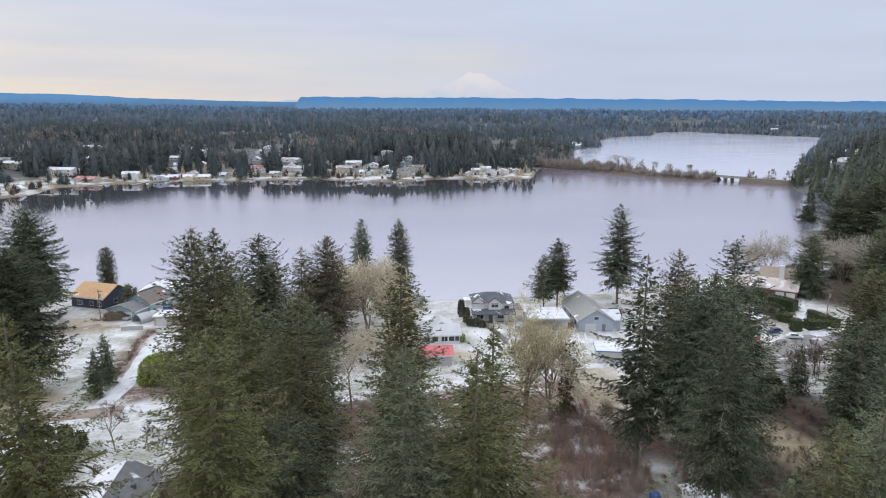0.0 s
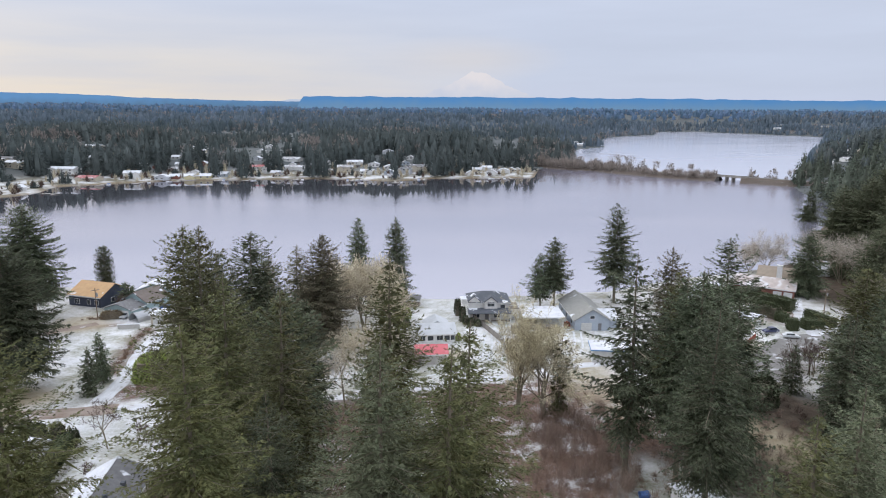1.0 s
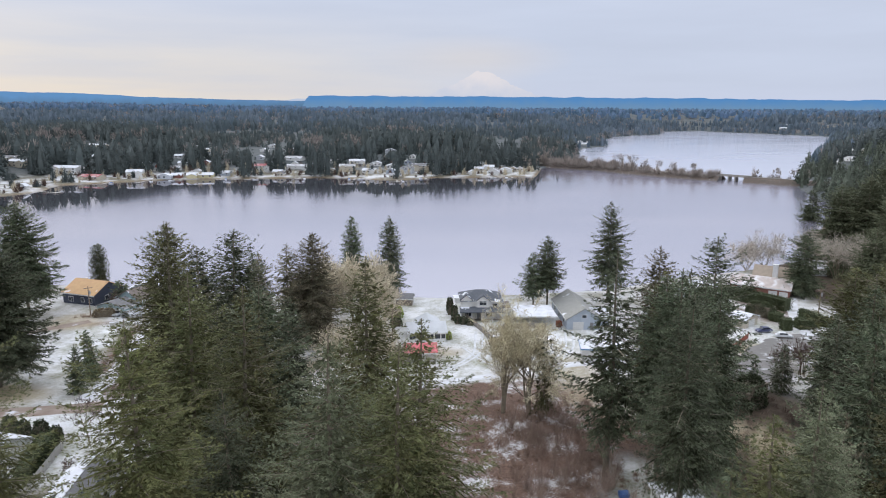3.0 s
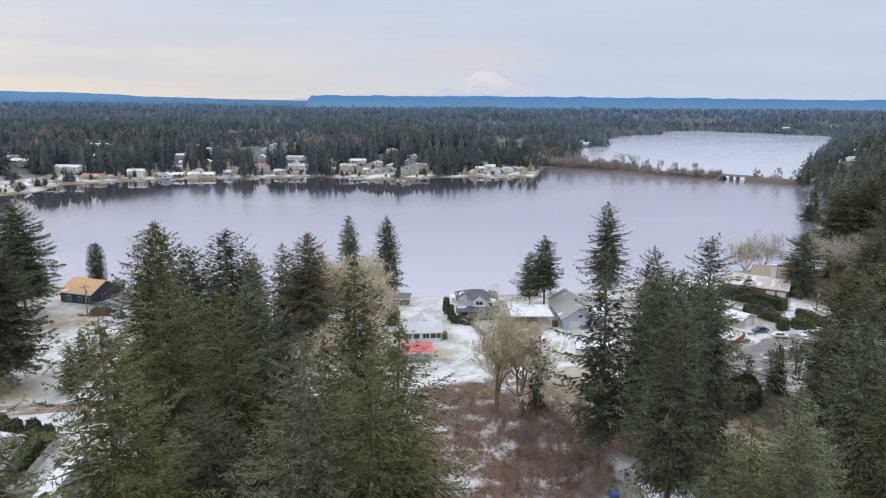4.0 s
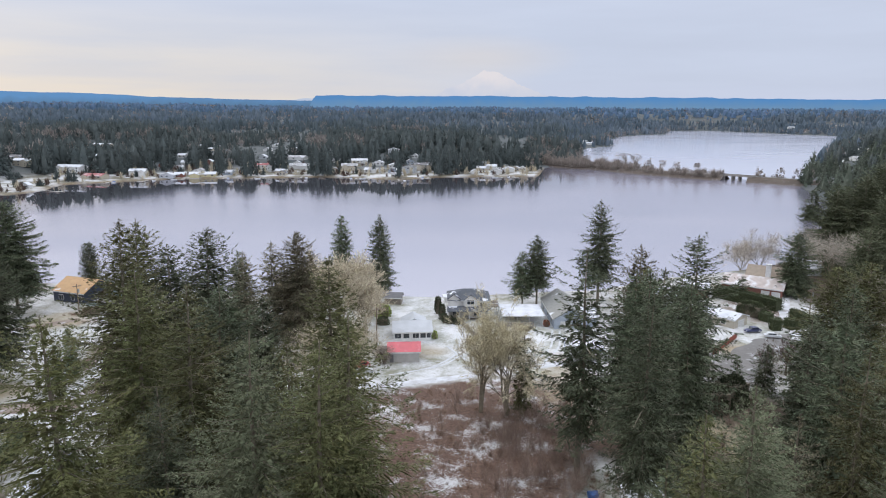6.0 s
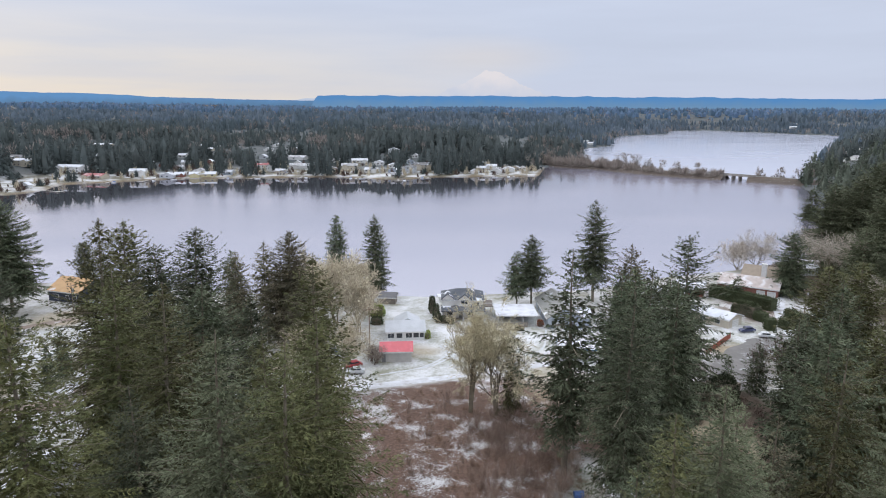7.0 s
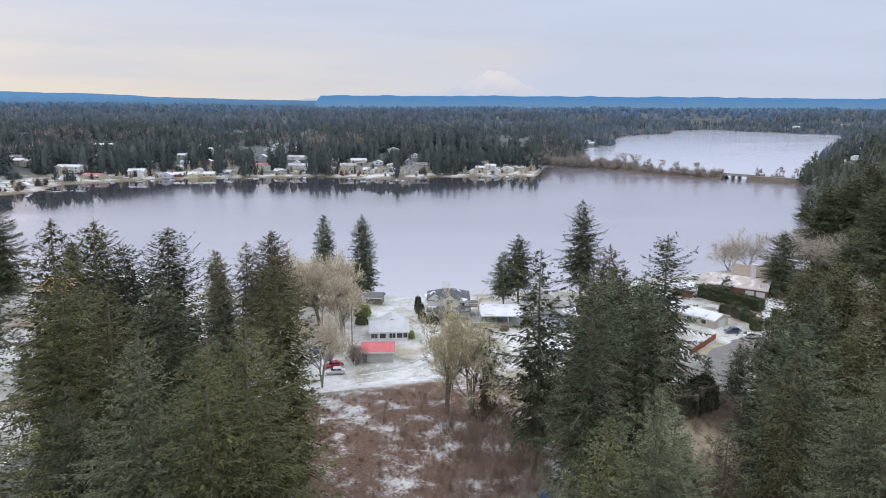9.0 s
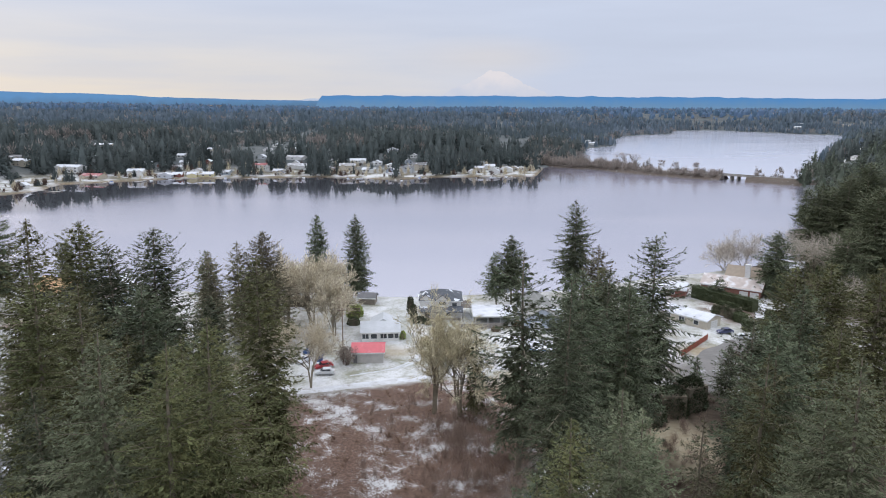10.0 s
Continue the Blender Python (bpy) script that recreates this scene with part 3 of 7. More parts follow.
    far_ = (0.40 * L[ti] + 0.28) * np.maximum(1.06 - ts, 0.10) ** 0.85 * g.uniform(0.6, 1.15, len(ti))
    t0 = at(ti, ts)
    far_ *= np.where(g.random(len(ti)) < {4: 0.75, 3: 0.65, 2: 0.45}.get(fine, 0.0), 0.42, 0.9 if fine >= 2 else 1.0)
    t2 = t0 + go * (1.1 * far_)[:, None]
    t2[:, 2] -= 0.55 * far_ * (1.15 - t[ti])
    t1 = t0 + go * (0.5 * far_)[:, None]
    t1[:, 2] -= 0.12 * far_ * (1.15 - t[ti])
    broad = unit(np.cross(go, np.cross(lat, fwd)) + g.normal(0, 0.45, go.shape)) * ({4: 0.09, 3: 0.12}.get(fine, 0.19) * L[ti] / pairs[ti] + 0.02)[:, None]
    twv = np.stack([t0, t1 + broad, t2, t1 - broad], 1).reshape(-1, 3)
    q4 = 4 * np.arange(len(ti))[:, None]
    twig_fans = (twv, np.concatenate([q4 + np.array([[0, 1, 2]]), q4 + np.array([[0, 2, 3]])]))
    # shaded sprays that fill the inside of the crown
    m = int(N * 0.20)
    zi = h0 + (H - h0) * (1 - np.sqrt(1 - g.random(m)))
    ri = R * (1 - np.exp(-slope * (H - zi) / R)) * g.uniform(0.05, 0.62, m)
    ai = g.uniform(0, 2 * np.pi, m)
    bi = axis(zi) + np.stack([np.cos(ai) * ri, np.sin(ai) * ri, 0 * ri], -1)
    wi = unit(np.stack([np.cos(ai), np.sin(ai), -0.55 + 0 * ai], -1) + g.normal(0, 0.35, (m, 3)))
    inner = tufts(g, bi, wi, unit(g.normal(0, 1, (m, 3)) + np.array([0, 0, 0.6])), g.uniform(0.9, 1.5, m) * size, 5, 0.5, 0.32, 0.8)
    # the leader: a thin upright top with short rising sprigs
    q = 16
    zt = H - 2.0 * g.random(q) ** 1.2
    at_ = g.uniform(0, 2 * np.pi, q)
    wt = unit(np.stack([np.cos(at_), np.sin(at_), g.uniform(0.6, 1.3, q)], -1))
    top_ = tufts(g, axis(zt), wt, unit(g.normal(0, 1, (q, 3))), (0.20 + 0.30 * (H - zt)) * g.uniform(0.8, 1.2, q), 5, 0.3, 0.14)
    parts_, faces_, base_ = [], [], 0
    for v_, f_ in (spray, inner, top_) + ((twig_fans,) if fine >= 1 else ()):
        parts_.append(v_); faces_.append(f_ + base_); base_ += len(v_)
    crown = (np.concatenate(parts_), np.concatenate(faces_))
    wood_ = (np.concatenate([trunk[0], limbs[0]]), np.concatenate([trunk[1], limbs[1] + len(trunk[0])]))
    # bare pale limbs that show through the foliage low in the crown
    low = np.flatnonzero((t < 0.72) & (L > 0.45 * L.max()))
    low = low[g.random(len(low)) < (0.06 if fine == 4 else 0.12)]
    stout = {4: 0.028, 3: 0.040}.get(fine, 0.055)
    dv, df, n0 = [], [], 0
    lift = np.array([0, 0, 0.16])
    cut = np.linspace(0.25, 0.98, 5)
    for a_, b_ in zip(cut, cut[1:]):
        va, fa = sticks(at(low, np.full(len(low), a_)) + lift, at(low, np.full(len(low), b_)) + lift, np.full(len(low), stout * (1.15 - a_)), np.full(len(low), stout * (1.15 - b_)))
        dv.append(va); df.append(fa + n0); n0 += len(va)
    side_ = np.repeat(low, 6)
    s0 = g.uniform(0.45, 0.97, len(side_))
    p0 = at(side_, s0) + lift
    turn_ = np.stack([-out[side_][:, 1], out[side_][:, 0], 0 * s0], -1) * g.choice((-1.0, 1.0), (len(side_), 1))
    p1_ = p0 + (out[side_] * 0.6 + turn_ + np.array([0, 0, -0.25])) * (L[side_] * g.uniform(0.08, 0.2, len(side_)))[:, None]
    va, fa = sticks(p0, p1_, np.full(len(side_), 0.4 * stout), np.full(len(side_), 0.2 * stout))
    dv.append(va); df.append(fa + n0)
    return wood_, crown, (np.concatenate(dv), np.concatenate(df))


LABELS = {"bluff": "tall broad grey green conifer on the bluff", "dark": "tall dark green fir with drooping branches", "olive": "tall olive green conifer with dense drooping sprays", "yellow": "yellowish green cedar with loose open branches",
          "blue": "blue green young fir with pale sprays", "brown": "brownish grey conifer with thin foliage"}
NEEDLES = {"bluff": GREEN_BLUFF, "dark": GREEN_DARK, "olive": GREEN_OLIVE, "yellow": GREEN_YELLOW, "blue": GREEN_BLUE, "brown": GREEN_BROWN}
tree_count = [0]


def fir(x, y, top, R, crown_from=0.25, hue="dark", fine=2, label="", **shape):
    """A conifer standing on the ground whose tip is at height top."""
    tree_count[0] += 1
    z = ground_at(x, y)
    H = top - z
    shape["slope"] = 1.2 * shape.get("slope", 0.52)
    trunk, crown, dead = fir_parts(100 + tree_count[0], H, R, max(0.6, H * crown_from), fine, **shape)
    ob = empty("fir_tree", pose(x, y, z), label or LABELS[hue], "tree")
    part("trunk", mesh_from("trunk", *trunk, BARK, True), ob)
    tagged(part("crown", mesh_from("crown", *crown, NEEDLES[hue]), ob), kind="stuff")
    if fine >= 2 and len(dead[0]):
        tagged(part("deadwood", mesh_from("deadwood", *dead, LICHEN), ob, "pale bare lichened deadwood"), kind="stuff")
    return ob


def bare_parts(seed, H, spread, levels=5, trunks=1, up=0.55, thick=0.02, kids=3, first=0.28, twig=0.045, decay=(0.45, 0.85), flare=0.16):
    """A leafless tree: limbs that fork again and again into fine twigs."""
    g = np.random.default_rng(seed)
    A, B, RA, RB, lev = [], [], [], [], []
    start, way, ln, rad = [], [], [], []
    for k in range(trunks):
        start.append((g.normal(0, 0.25) if trunks > 1 else 0, g.normal(0, 0.25) if trunks > 1 else 0, -0.3))
        way.append((g.normal(0, flare), g.normal(0, flare), 1.0)); ln.append(H * first * g.uniform(0.85, 1.15)); rad.append(thick * H)
    start, way, ln, rad = np.array(start, float), unit(np.array(way)), np.array(ln), np.array(rad)
    for level in range(levels + 1):
        bend = unit(way + g.normal(0, 0.10, way.shape))
        mid = start + way * (ln * 0.5)[:, None]
        end = mid + bend * (ln * 0.5)[:, None]
        A += [start, mid]; B += [mid, end]; RA += [rad, rad * 0.85]; RB += [rad * 0.85, rad * 0.68]
        lev += [np.full(len(rad), level)] * 2
        if level == levels:
            break
        n = kids + (1 if level >= 1 else 0)
        src = np.repeat(np.arange(len(ln)), n)
        s = g.uniform(0.35, 1.0, len(src)); s[::n] = 1.0
        p = np.where((s < 0.5)[:, None], start[src] + way[src] * (ln[src] * s)[:, None], mid[src] + bend[src] * (ln[src] * (s - 0.5))[:, None])
        side = unit(g.normal(0, 1, (len(src), 3)))
        d = unit(bend[src] * 0.95 + side * spread + np.array([0, 0, up * 0.35]))
        ln2 = ln[src] * g.uniform(*decay, len(src)) * (0.98 if level else 0.85)
        rad = np.maximum(rad[src] * g.uniform(0.42, 0.62, len(src)), 0.022)
        start, way, ln = p, d, ln2
    A, B, RA, RB, lev = (np.concatenate(v) for v in (A, B, RA, RB, lev))
    top = B[:, 2].max()
    f = H / top
    A, B = A * f, B * f
    big, fine_ = lev <= 2, lev >= levels - 1
    mid_ = ~big & ~fine_
    g2 = np.random.default_rng(seed + 1)
    w_ = unit(np.cross(B - A, g2.normal(0, 1, A.shape)))
    v1, f1 = sticks(A[mid_], B[mid_], RA[mid_], RB[mid_])
    v2, f2 = blades(A[fine_], B[fine_], w_[fine_], np.full((int(fine_.sum()), 1), twig))
    trunk = sticks(A[big], B[big], RA[big], RB[big])
    f1 = np.concatenate([f1[:, [0, 1, 2]], f1[:, [0, 2, 3]]])
    return trunk, (np.concatenate([v1, v2]), np.concatenate([f1, f2 + len(v1)]))


def bare_tree(x, y, H, spread=0.75, hue=None, bark=None, label="leafless deciduous tree with fine pale twigs", name="bare_tree", **shape):
    tree_count[0] += 1
    ob = empty(name, pose(x, y, ground_at(x, y)), label, "tree" if name == "bare_tree" else "shrub")
    trunk, twigs = bare_parts(500 + tree_count[0], H, spread, **shape)
    part("trunk", mesh_from("trunk", *trunk, bark or LICHEN), ob)
    tagged(part("crown", mesh_from("crown", *twigs, hue or TWIG_TAN), ob), kind="stuff")
    return ob

# ---- woods across the lake and to the horizon ----


def far_fir_template(seed, sprays=30, full=0.7, each=5, core=6):
    """A far conifer, one metre high and half a metre in radius: sprays round a slim inner cone."""
    g = np.random.default_rng(seed)
    z = 0.05 + 0.90 * (1 - np.sqrt(1 - g.random(sprays)))
    a = g.uniform(0, 2 * np.pi, sprays)
    o = np.stack([np.cos(a), np.sin(a), 0 * a], -1)
    r = 0.5 * (1 - z) ** full * g.uniform(0.45, 0.95, sprays)
    b = o * r[:, None] + np.stack([0 * z, 0 * z, z + 0.03], -1)
    tv, tf = tufts(g, b, unit(o + np.stack([0 * z, 0 * z, 0.9 * z - 0.5], -1)), unit(g.normal(0, 0.7, (sprays, 3)) + np.array([0, 0, 1.0])), 0.07 + 0.17 * (1 - z) * g.uniform(0.7, 1.2, sprays), each, 0.6, 0.34, 0.8)
    q = np.linspace(0, 2 * np.pi, core, endpoint=False)
    ring = lambda k, zz: np.stack([k * np.cos(q), k * np.sin(q), 0 * q + zz], -1)
    cv = np.concatenate([ring(0.26, 0.04), ring(0.26 - 0.16 * full, 0.55), [[0, 0, 0.86]]])
    i = np.arange(core)
    j = (i + 1) % core
    cf = np.concatenate([np.stack([i, j, core + j], -1), np.stack([i, core + j, core + i], -1), np.stack([core + i, core + j, 0 * i + 2 * core], -1)])
    return np.concatenate([tv, cv]), np.concatenate([tf, cf + len(tv)])


def puff_template(seed, n=38):
    """A far leafless crown: many thin upward blades on a rounded outline."""
    g = np.random.default_rng(seed)
    d = unit(g.normal(0, 1, (n, 3)) + np.array([0, 0, 0.35]))
    t = np.array([0, 0, 0.55]) + d * np.array([0.40, 0.40, 0.45]) * g.uniform(0.65, 1.05, (n, 1))
    b = t - unit(d + np.array([0, 0, 0.8])) * g.uniform(0.16, 0.34, (n, 1))
    v, f = kites(b, t, unit(np.cross(d, g.normal(0, 1, (n, 3)))), np.full((n, 1), 0.030))
    return v, np.concatenate([f[:, [0, 1, 2]], f[:, [0, 2, 3]]])


FAR_FORMS = [[far_fir_template(300 + 20 * j + k, n, (0.28, 0.32, 0.36, 0.40, 0.45, 0.55, 0.70)[k], e, c) for k in range(7)] for j, (n, e, c) in enumerate(((56, 4, 5), (28, 4, 4), (12, 4, 4), (7, 3, 4)))]
PUFFS, PUFFS_LOW = [puff_template(20 + k) for k in range(3)], [puff_template(40 + k, 16) for k in range(3)]
FAR_SITES = []


def wood(name, label, x, y, h, w, templates, mat, seed):
    """Many far trees in one mesh."""
    g = np.random.default_rng(seed)
    z = land_height(x, y)
    pick = g.integers(0, len(templates), len(x))
    V, F, base = [], [], 0
    for k, (tv, tf) in enumerate(templates):
        sel = np.nonzero(pick == k)[0]
        if not len(sel):
            continue
        a = g.uniform(0, 2 * np.pi, len(sel))
        c, s = np.cos(a)[:, None], np.sin(a)[:, None]
        vx = (tv[:, 0] * c - tv[:, 1] * s) * w[sel][:, None] * 2 + x[sel][:, None]
        vy = (tv[:, 0] * s + tv[:, 1] * c) * w[sel][:, None] * 2 + y[sel][:, None]
        vz = tv[:, 2] * h[sel][:, None] + z[sel][:, None] - 0.3
        V.append(np.stack([vx, vy, vz], -1).reshape(-1, 3))
        F.append((tf[None] + (base + np.arange(len(sel)) * len(tv))[:, None, None]).reshape(-1, 3))
        base += len(sel) * len(tv)
    me = mesh_from(name, np.concatenate(V), np.concatenate(F), mat)
    return tagged(new(name, me), label, "woods", kind="stuff")


def scatter(y0, y1, step, seed, keep=None):
    g = np.random.default_rng(seed)
    n = int(0.72 * (y1 ** 2 - y0 ** 2) / step ** 2)
    y = np.sqrt(g.uniform(y0 ** 2, y1 ** 2, n))
    x = g.uniform(-0.70, 0.74, n) * y
    ok = lake_distance(x, y) > 12
    if keep is not None:
        ok &= keep(x, y)
    return x[ok], y[ok]



# ---- conifers of the near shore ----
fir(-117.4, 190.0, 42.2, 11.5, 0.2, "dark", 2, slope=0.95, dense=1.7, ragged=0.07)
fir(-91.2, 137.0, 40.3, 14.0, 0.17, "dark", 2, slope=0.92, dense=2.0, ragged=0.08)
fir(-32.2, 48.0, 53.6, 5.8, 0.40, "yellow", 4, ragged=0.4, sparse=0.15, dense=1.2)
fir(-24.6, 71.0, 56.0, 7.0, 0.25, "olive", 3, slope=0.56, dense=1.1)
fir(-40.7, 108.0, 50.0, 5.6, 0.12, "olive", 2, slope=0.72, dense=1.15)
fir(-32.1, 115.0, 47.6, 7.6, 0.12, "dark", 2, slope=0.75, dense=1.15)
fir(-20.1, 65.0, 52.2, 6.2, 0.25, "olive", 3)
fir(-19.4, 82.0, 46.4, 7.2, 0.1, "dark", 2, slope=0.65, dense=1.15)
fir(-15.7, 42.0, 54.2, 5.4, 0.42, "yellow", 4, slope=0.72, dense=1.4, ragged=0.3)
fir(-12.8, 52.0, 45.4, 4.6, 0.42, "dark", 4)
fir(-33.9, 105.0, 46.7, 6.4, 0.12, "dark", 2, slope=0.75, dense=1.15)
fir(-46.2, 175.0, 31.2, 4.2, 0.15, "dark", 1)
fir(-42.3, 165.0, 33.2, 5.3, 0.12, "brown", 2)
fir(-35.4, 168.0, 35.3, 5, 0.12, "brown", 2, sparse=0.3)
fir(-29.5, 169.0, 37.9, 8.5, 0.06, "brown", 2, slope=0.65, dense=1.4, ragged=0.08)
fir(-26.6, 220.0, 34.3, 5.2, 0.28, "dark", 2, slope=0.42, dense=1.6)
fir(-14.4, 222.0, 34.0, 6.4, 0.2, "dark", 2, slope=0.42, dense=1.6)
fir(-5.2, 88.0, 48.8, 5.5, 0.08, "olive", 2)
fir(-109.4, 216.0, 24.9, 2.6, 0.03, "dark", 2, slope=1.0, ragged=0.06, droop=0.05, gap=0.55, dense=3.0)
fir(-97.7, 205.0, 16.0, 4.2, 0.05, "dark", 1, slope=0.9)
fir(36.2, 207.0, 30.6, 7, 0.28, "dark", 2, slope=0.62, dense=1.5)
fir(31.6, 204.0, 25.5, 5.5, 0.25, "dark", 2, slope=0.6, dense=1.5)
fir(56.3, 211.0, 41.1, 7.6, 0.2, "dark", 2, ragged=0.3, sparse=0.2)
fir(30.5, 98.0, 47.9, 5.4, 0.20, "dark", 2, ragged=0.35, sparse=0.5, dense=1.35)
fir(49.5, 137.0, 41.4, 7, 0.1, "brown", 2)
fir(33.5, 75.0, 47.5, 5.8, 0.3, "dark", 3)
fir(37.2, 95.0, 45.6, 6.9, 0.3, "dark", 2)
fir(37.6, 92.0, 46.8, 6.2, 0.34, "dark", 2)
fir(59.3, 135.0, 43.7, 6.7, 0.12, "dark", 2, ragged=0.4, sparse=0.15)
fir(-2.5, 44.0, 52.8, 7.2, 0.42, "blue", 4)
fir(2.4, 43.0, 52.4, 5.1, 0.42, "olive", 4)
fir(3.5, 47.0, 53.0, 6.7, 0.42, "olive", 4)
fir(-18.0, 78.0, 41.2, 6, 0.42, "olive", 4)
fir(123.1, 222.0, 29.8, 7.8, 0.04, "dark", 2, dense=1.6, slope=0.8)
fir(239.6, 440.0, 21.0, 9.2, 0.1, "dark", 1, ragged=0.4)
fir(84.6, 130.0, 38.8, 7.0, 0.08, "olive", 2, slope=0.8, dense=1.3)
fir(93.7, 134.0, 38.7, 8.5, 0.08, "olive", 2, slope=0.8, dense=1.3)
fir(62.3, 86.0, 41.8, 7.3, 0.1, "dark", 2, ragged=0.35, sparse=0.15)
fir(48.8, 60.0, 46.4, 5.3, 0.42, "olive", 4, sparse=0.35)
fir(50.5, 48.0, 50.2, 6, 0.42, "blue", 4)
fir(49.4, 50.0, 46.1, 5.4, 0.42, "blue", 4)
fir(33.2, 48.0, 48.3, 5.2, 0.42, "blue", 4)
fir(29.9, 46.0, 46.3, 3.8, 0.42, "olive", 4)
fir(27.6, 48.0, 41.7, 4.6, 0.42, "dark", 4)
fir(35.8, 50.0, 45.2, 6, 0.42, "blue", 4)
fir(44.5, 62.0, 39.2, 3, 0.42, "brown", 4, sparse=0.5)
fir(69.7, 135.0, 18.6, 3.0, 0.03, "dark", 3, slope=0.34)
fir(76.9, 138.0, 20.1, 4.4, 0.03, "dark", 3)
fir(63.0, 131.0, 16.2, 3.2, 0.02, "dark", 3)
fir(-72.4, 133.5, 20.0, 2.8, 0.03, "dark", 3, slope=0.34, dense=2.2, label="small dark spruce on the snowy lawn")
fir(-73.9, 142.0, 20.4, 3.2, 0.03, "dark", 3, slope=0.36, dense=2.2, label="small dark spruce on the snowy lawn")
fir(158.1, 265.0, 40.9, 9.7, 0.08, "bluff", 1, slope=0.9, dense=1.25)
fir(161.8, 255.0, 45.7, 9.7, 0.08, "bluff", 1, slope=0.9, dense=1.25)
fir(166.9, 275.0, 38.9, 9.7, 0.08, "bluff", 1, slope=0.9, dense=1.25)
fir(172.3, 262.0, 49.8, 10.8, 0.08, "bluff", 1, slope=0.9, dense=1.25)
fir(155.5, 225.0, 44.2, 9.7, 0.08, "bluff", 1, slope=0.9, dense=1.25)
fir(141.6, 215.0, 32.8, 8.6, 0.06, "bluff", 1, slope=0.9, dense=1.25)
fir(149.1, 245.0, 23.8, 8.6, 0.06, "bluff", 1, slope=0.9, dense=1.25)
fir(103.1, 215.0, 16.1, 4.3, 0.03, "dark", 1, slope=0.9)
fir(78.0, 112.0, 40.0, 6.5, 0.08, "dark", 2)
fir(86.9, 108.0, 43.9, 7.5, 0.08, "olive", 2)
fir(72.8, 92.0, 40.3, 6, 0.08, "olive", 2)
fir(64.0, 98.0, 38.3, 4.6, 0.08, "dark", 2, ragged=0.3)
fir(48.7, 112.0, 41.4, 6, 0.08, "dark", 2)
fir(44.2, 108.0, 43.0, 6, 0.08, "dark", 2)
fir(45.4, 96.0, 43.6, 6, 0.08, "dark", 2)
fir(47.3, 128.0, 38.7, 5.5, 0.08, "olive", 2)
fir(76.6, 120.0, 31.7, 4.8, 0.08, "dark", 2)
fir(-39.8, 62.0, 37.6, 3.6, 0.42, "olive", 4, dense=1.5, slope=0.7)
fir(-13.4, 60.0, 51.7, 6, 0.3, "olive", 3)
fir(-22.8, 115.0, 35.8, 6, 0.1, "dark", 2)
fir(-4.5, 62.0, 46.6, 5, 0.35, "olive", 3)

# ---- leafless trees ----
bare_tree(16.1, 123.8, 25.0, 0.56, TWIG_STRAW, trunks=4, levels=6, kids=3, up=0.35, thick=0.011, twig=0.047, first=0.46, decay=(0.44, 0.74), flare=0.065, label="tall leafless tree fanning out into fine straw coloured twigs")
bare_tree(21.2, 122.8, 24.6, 0.68, TWIG_STRAW, trunks=5, levels=6, kids=3, up=-0.15, thick=0.010, twig=0.056, first=0.38, decay=(0.48, 0.80), flare=0.10, label="broad mossy leafless tree with hanging straw coloured twigs")
# hanging ivy, no fir: built with the conifer shape
fir(23.9, 122.2, 26.6, 2.3, 0.12, "olive", 2, "dark hanging ivy beside the leafless tree", sparse=0.3, slope=1.6, droop=1.3, ragged=0.45)
bare_tree(-11, 138.5, 17.5, 0.72, TWIG_TAN, trunks=2, levels=6, kids=3, thick=0.015, first=0.34, decay=(0.6, 0.94), flare=0.07, label="leafless tree with a rounded crown of tan twigs")
bare_tree(-18, 128, 18, 0.8, TWIG_TAN, levels=6, kids=3, thick=0.013, label="leafless tree with pale grey lichened limbs")
for x, y, h in ((-21, 184, 24), (-29, 190, 23), (-16, 191, 21), (-36, 180, 19), (-13, 176, 18)):
    bare_tree(x, y, h, 0.72, TWIG_TAN, trunks=5, levels=5, kids=3, thick=0.011, decay=(0.58, 0.92), flare=0.17, twig=0.11, label="broad leafless tree with pale pinkish tan crown")
for x, y, h in ((121, 260, 17), (130, 264, 16), (144, 238, 20), (151, 230, 19), (140, 208, 12), (160, 244, 20), (153, 272, 14), (160, 274, 15), (167, 276, 13)):
    bare_tree(x, y, h, 0.75, TWIG_PALE, trunks=5, levels=5, kids=3, thick=0.009, decay=(0.62, 0.95), flare=0.38, up=0.3, twig=0.05, label="leafless tree with fine pale grey twigs")
bare_tree(-55.5, 107, 9, 0.9, TWIG_BROWN)
bare_tree(-51.4, 108.8, 4.5, 0.9, TWIG_BROWN)
bare_tree(-51.6, 94.4, 4.0, 0.9, TWIG_BROWN)
bare_tree(88, 150, 10, 0.8, TWIG_BROWN)
bare_tree(75, 112, 9, 0.9, TWIG_BROWN)
for x, y, h in ((-7.2, 155.5, 6.2), (-6.2, 153.6, 5.0)):
    bare_tree(x, y, h, 0.85, TWIG_GREY, TWIG_BROWN, "brown twiggy leafless shrub beside the shed", "bare_shrub", trunks=10, levels=4, kids=3, first=0.3, thick=0.010, flare=0.30, twig=0.05)
for x, y, h in ((-92, 203, 5.0), (-97, 201, 5.5), (88, 151, 9.0), (84, 152, 7.5)):
    bare_tree(x, y, h, 0.95, TWIG_BROWN, TWIG_BROWN, "brown twiggy leafless shrub", "bare_shrub", trunks=6, levels=4, kids=3, first=0.3, thick=0.012)

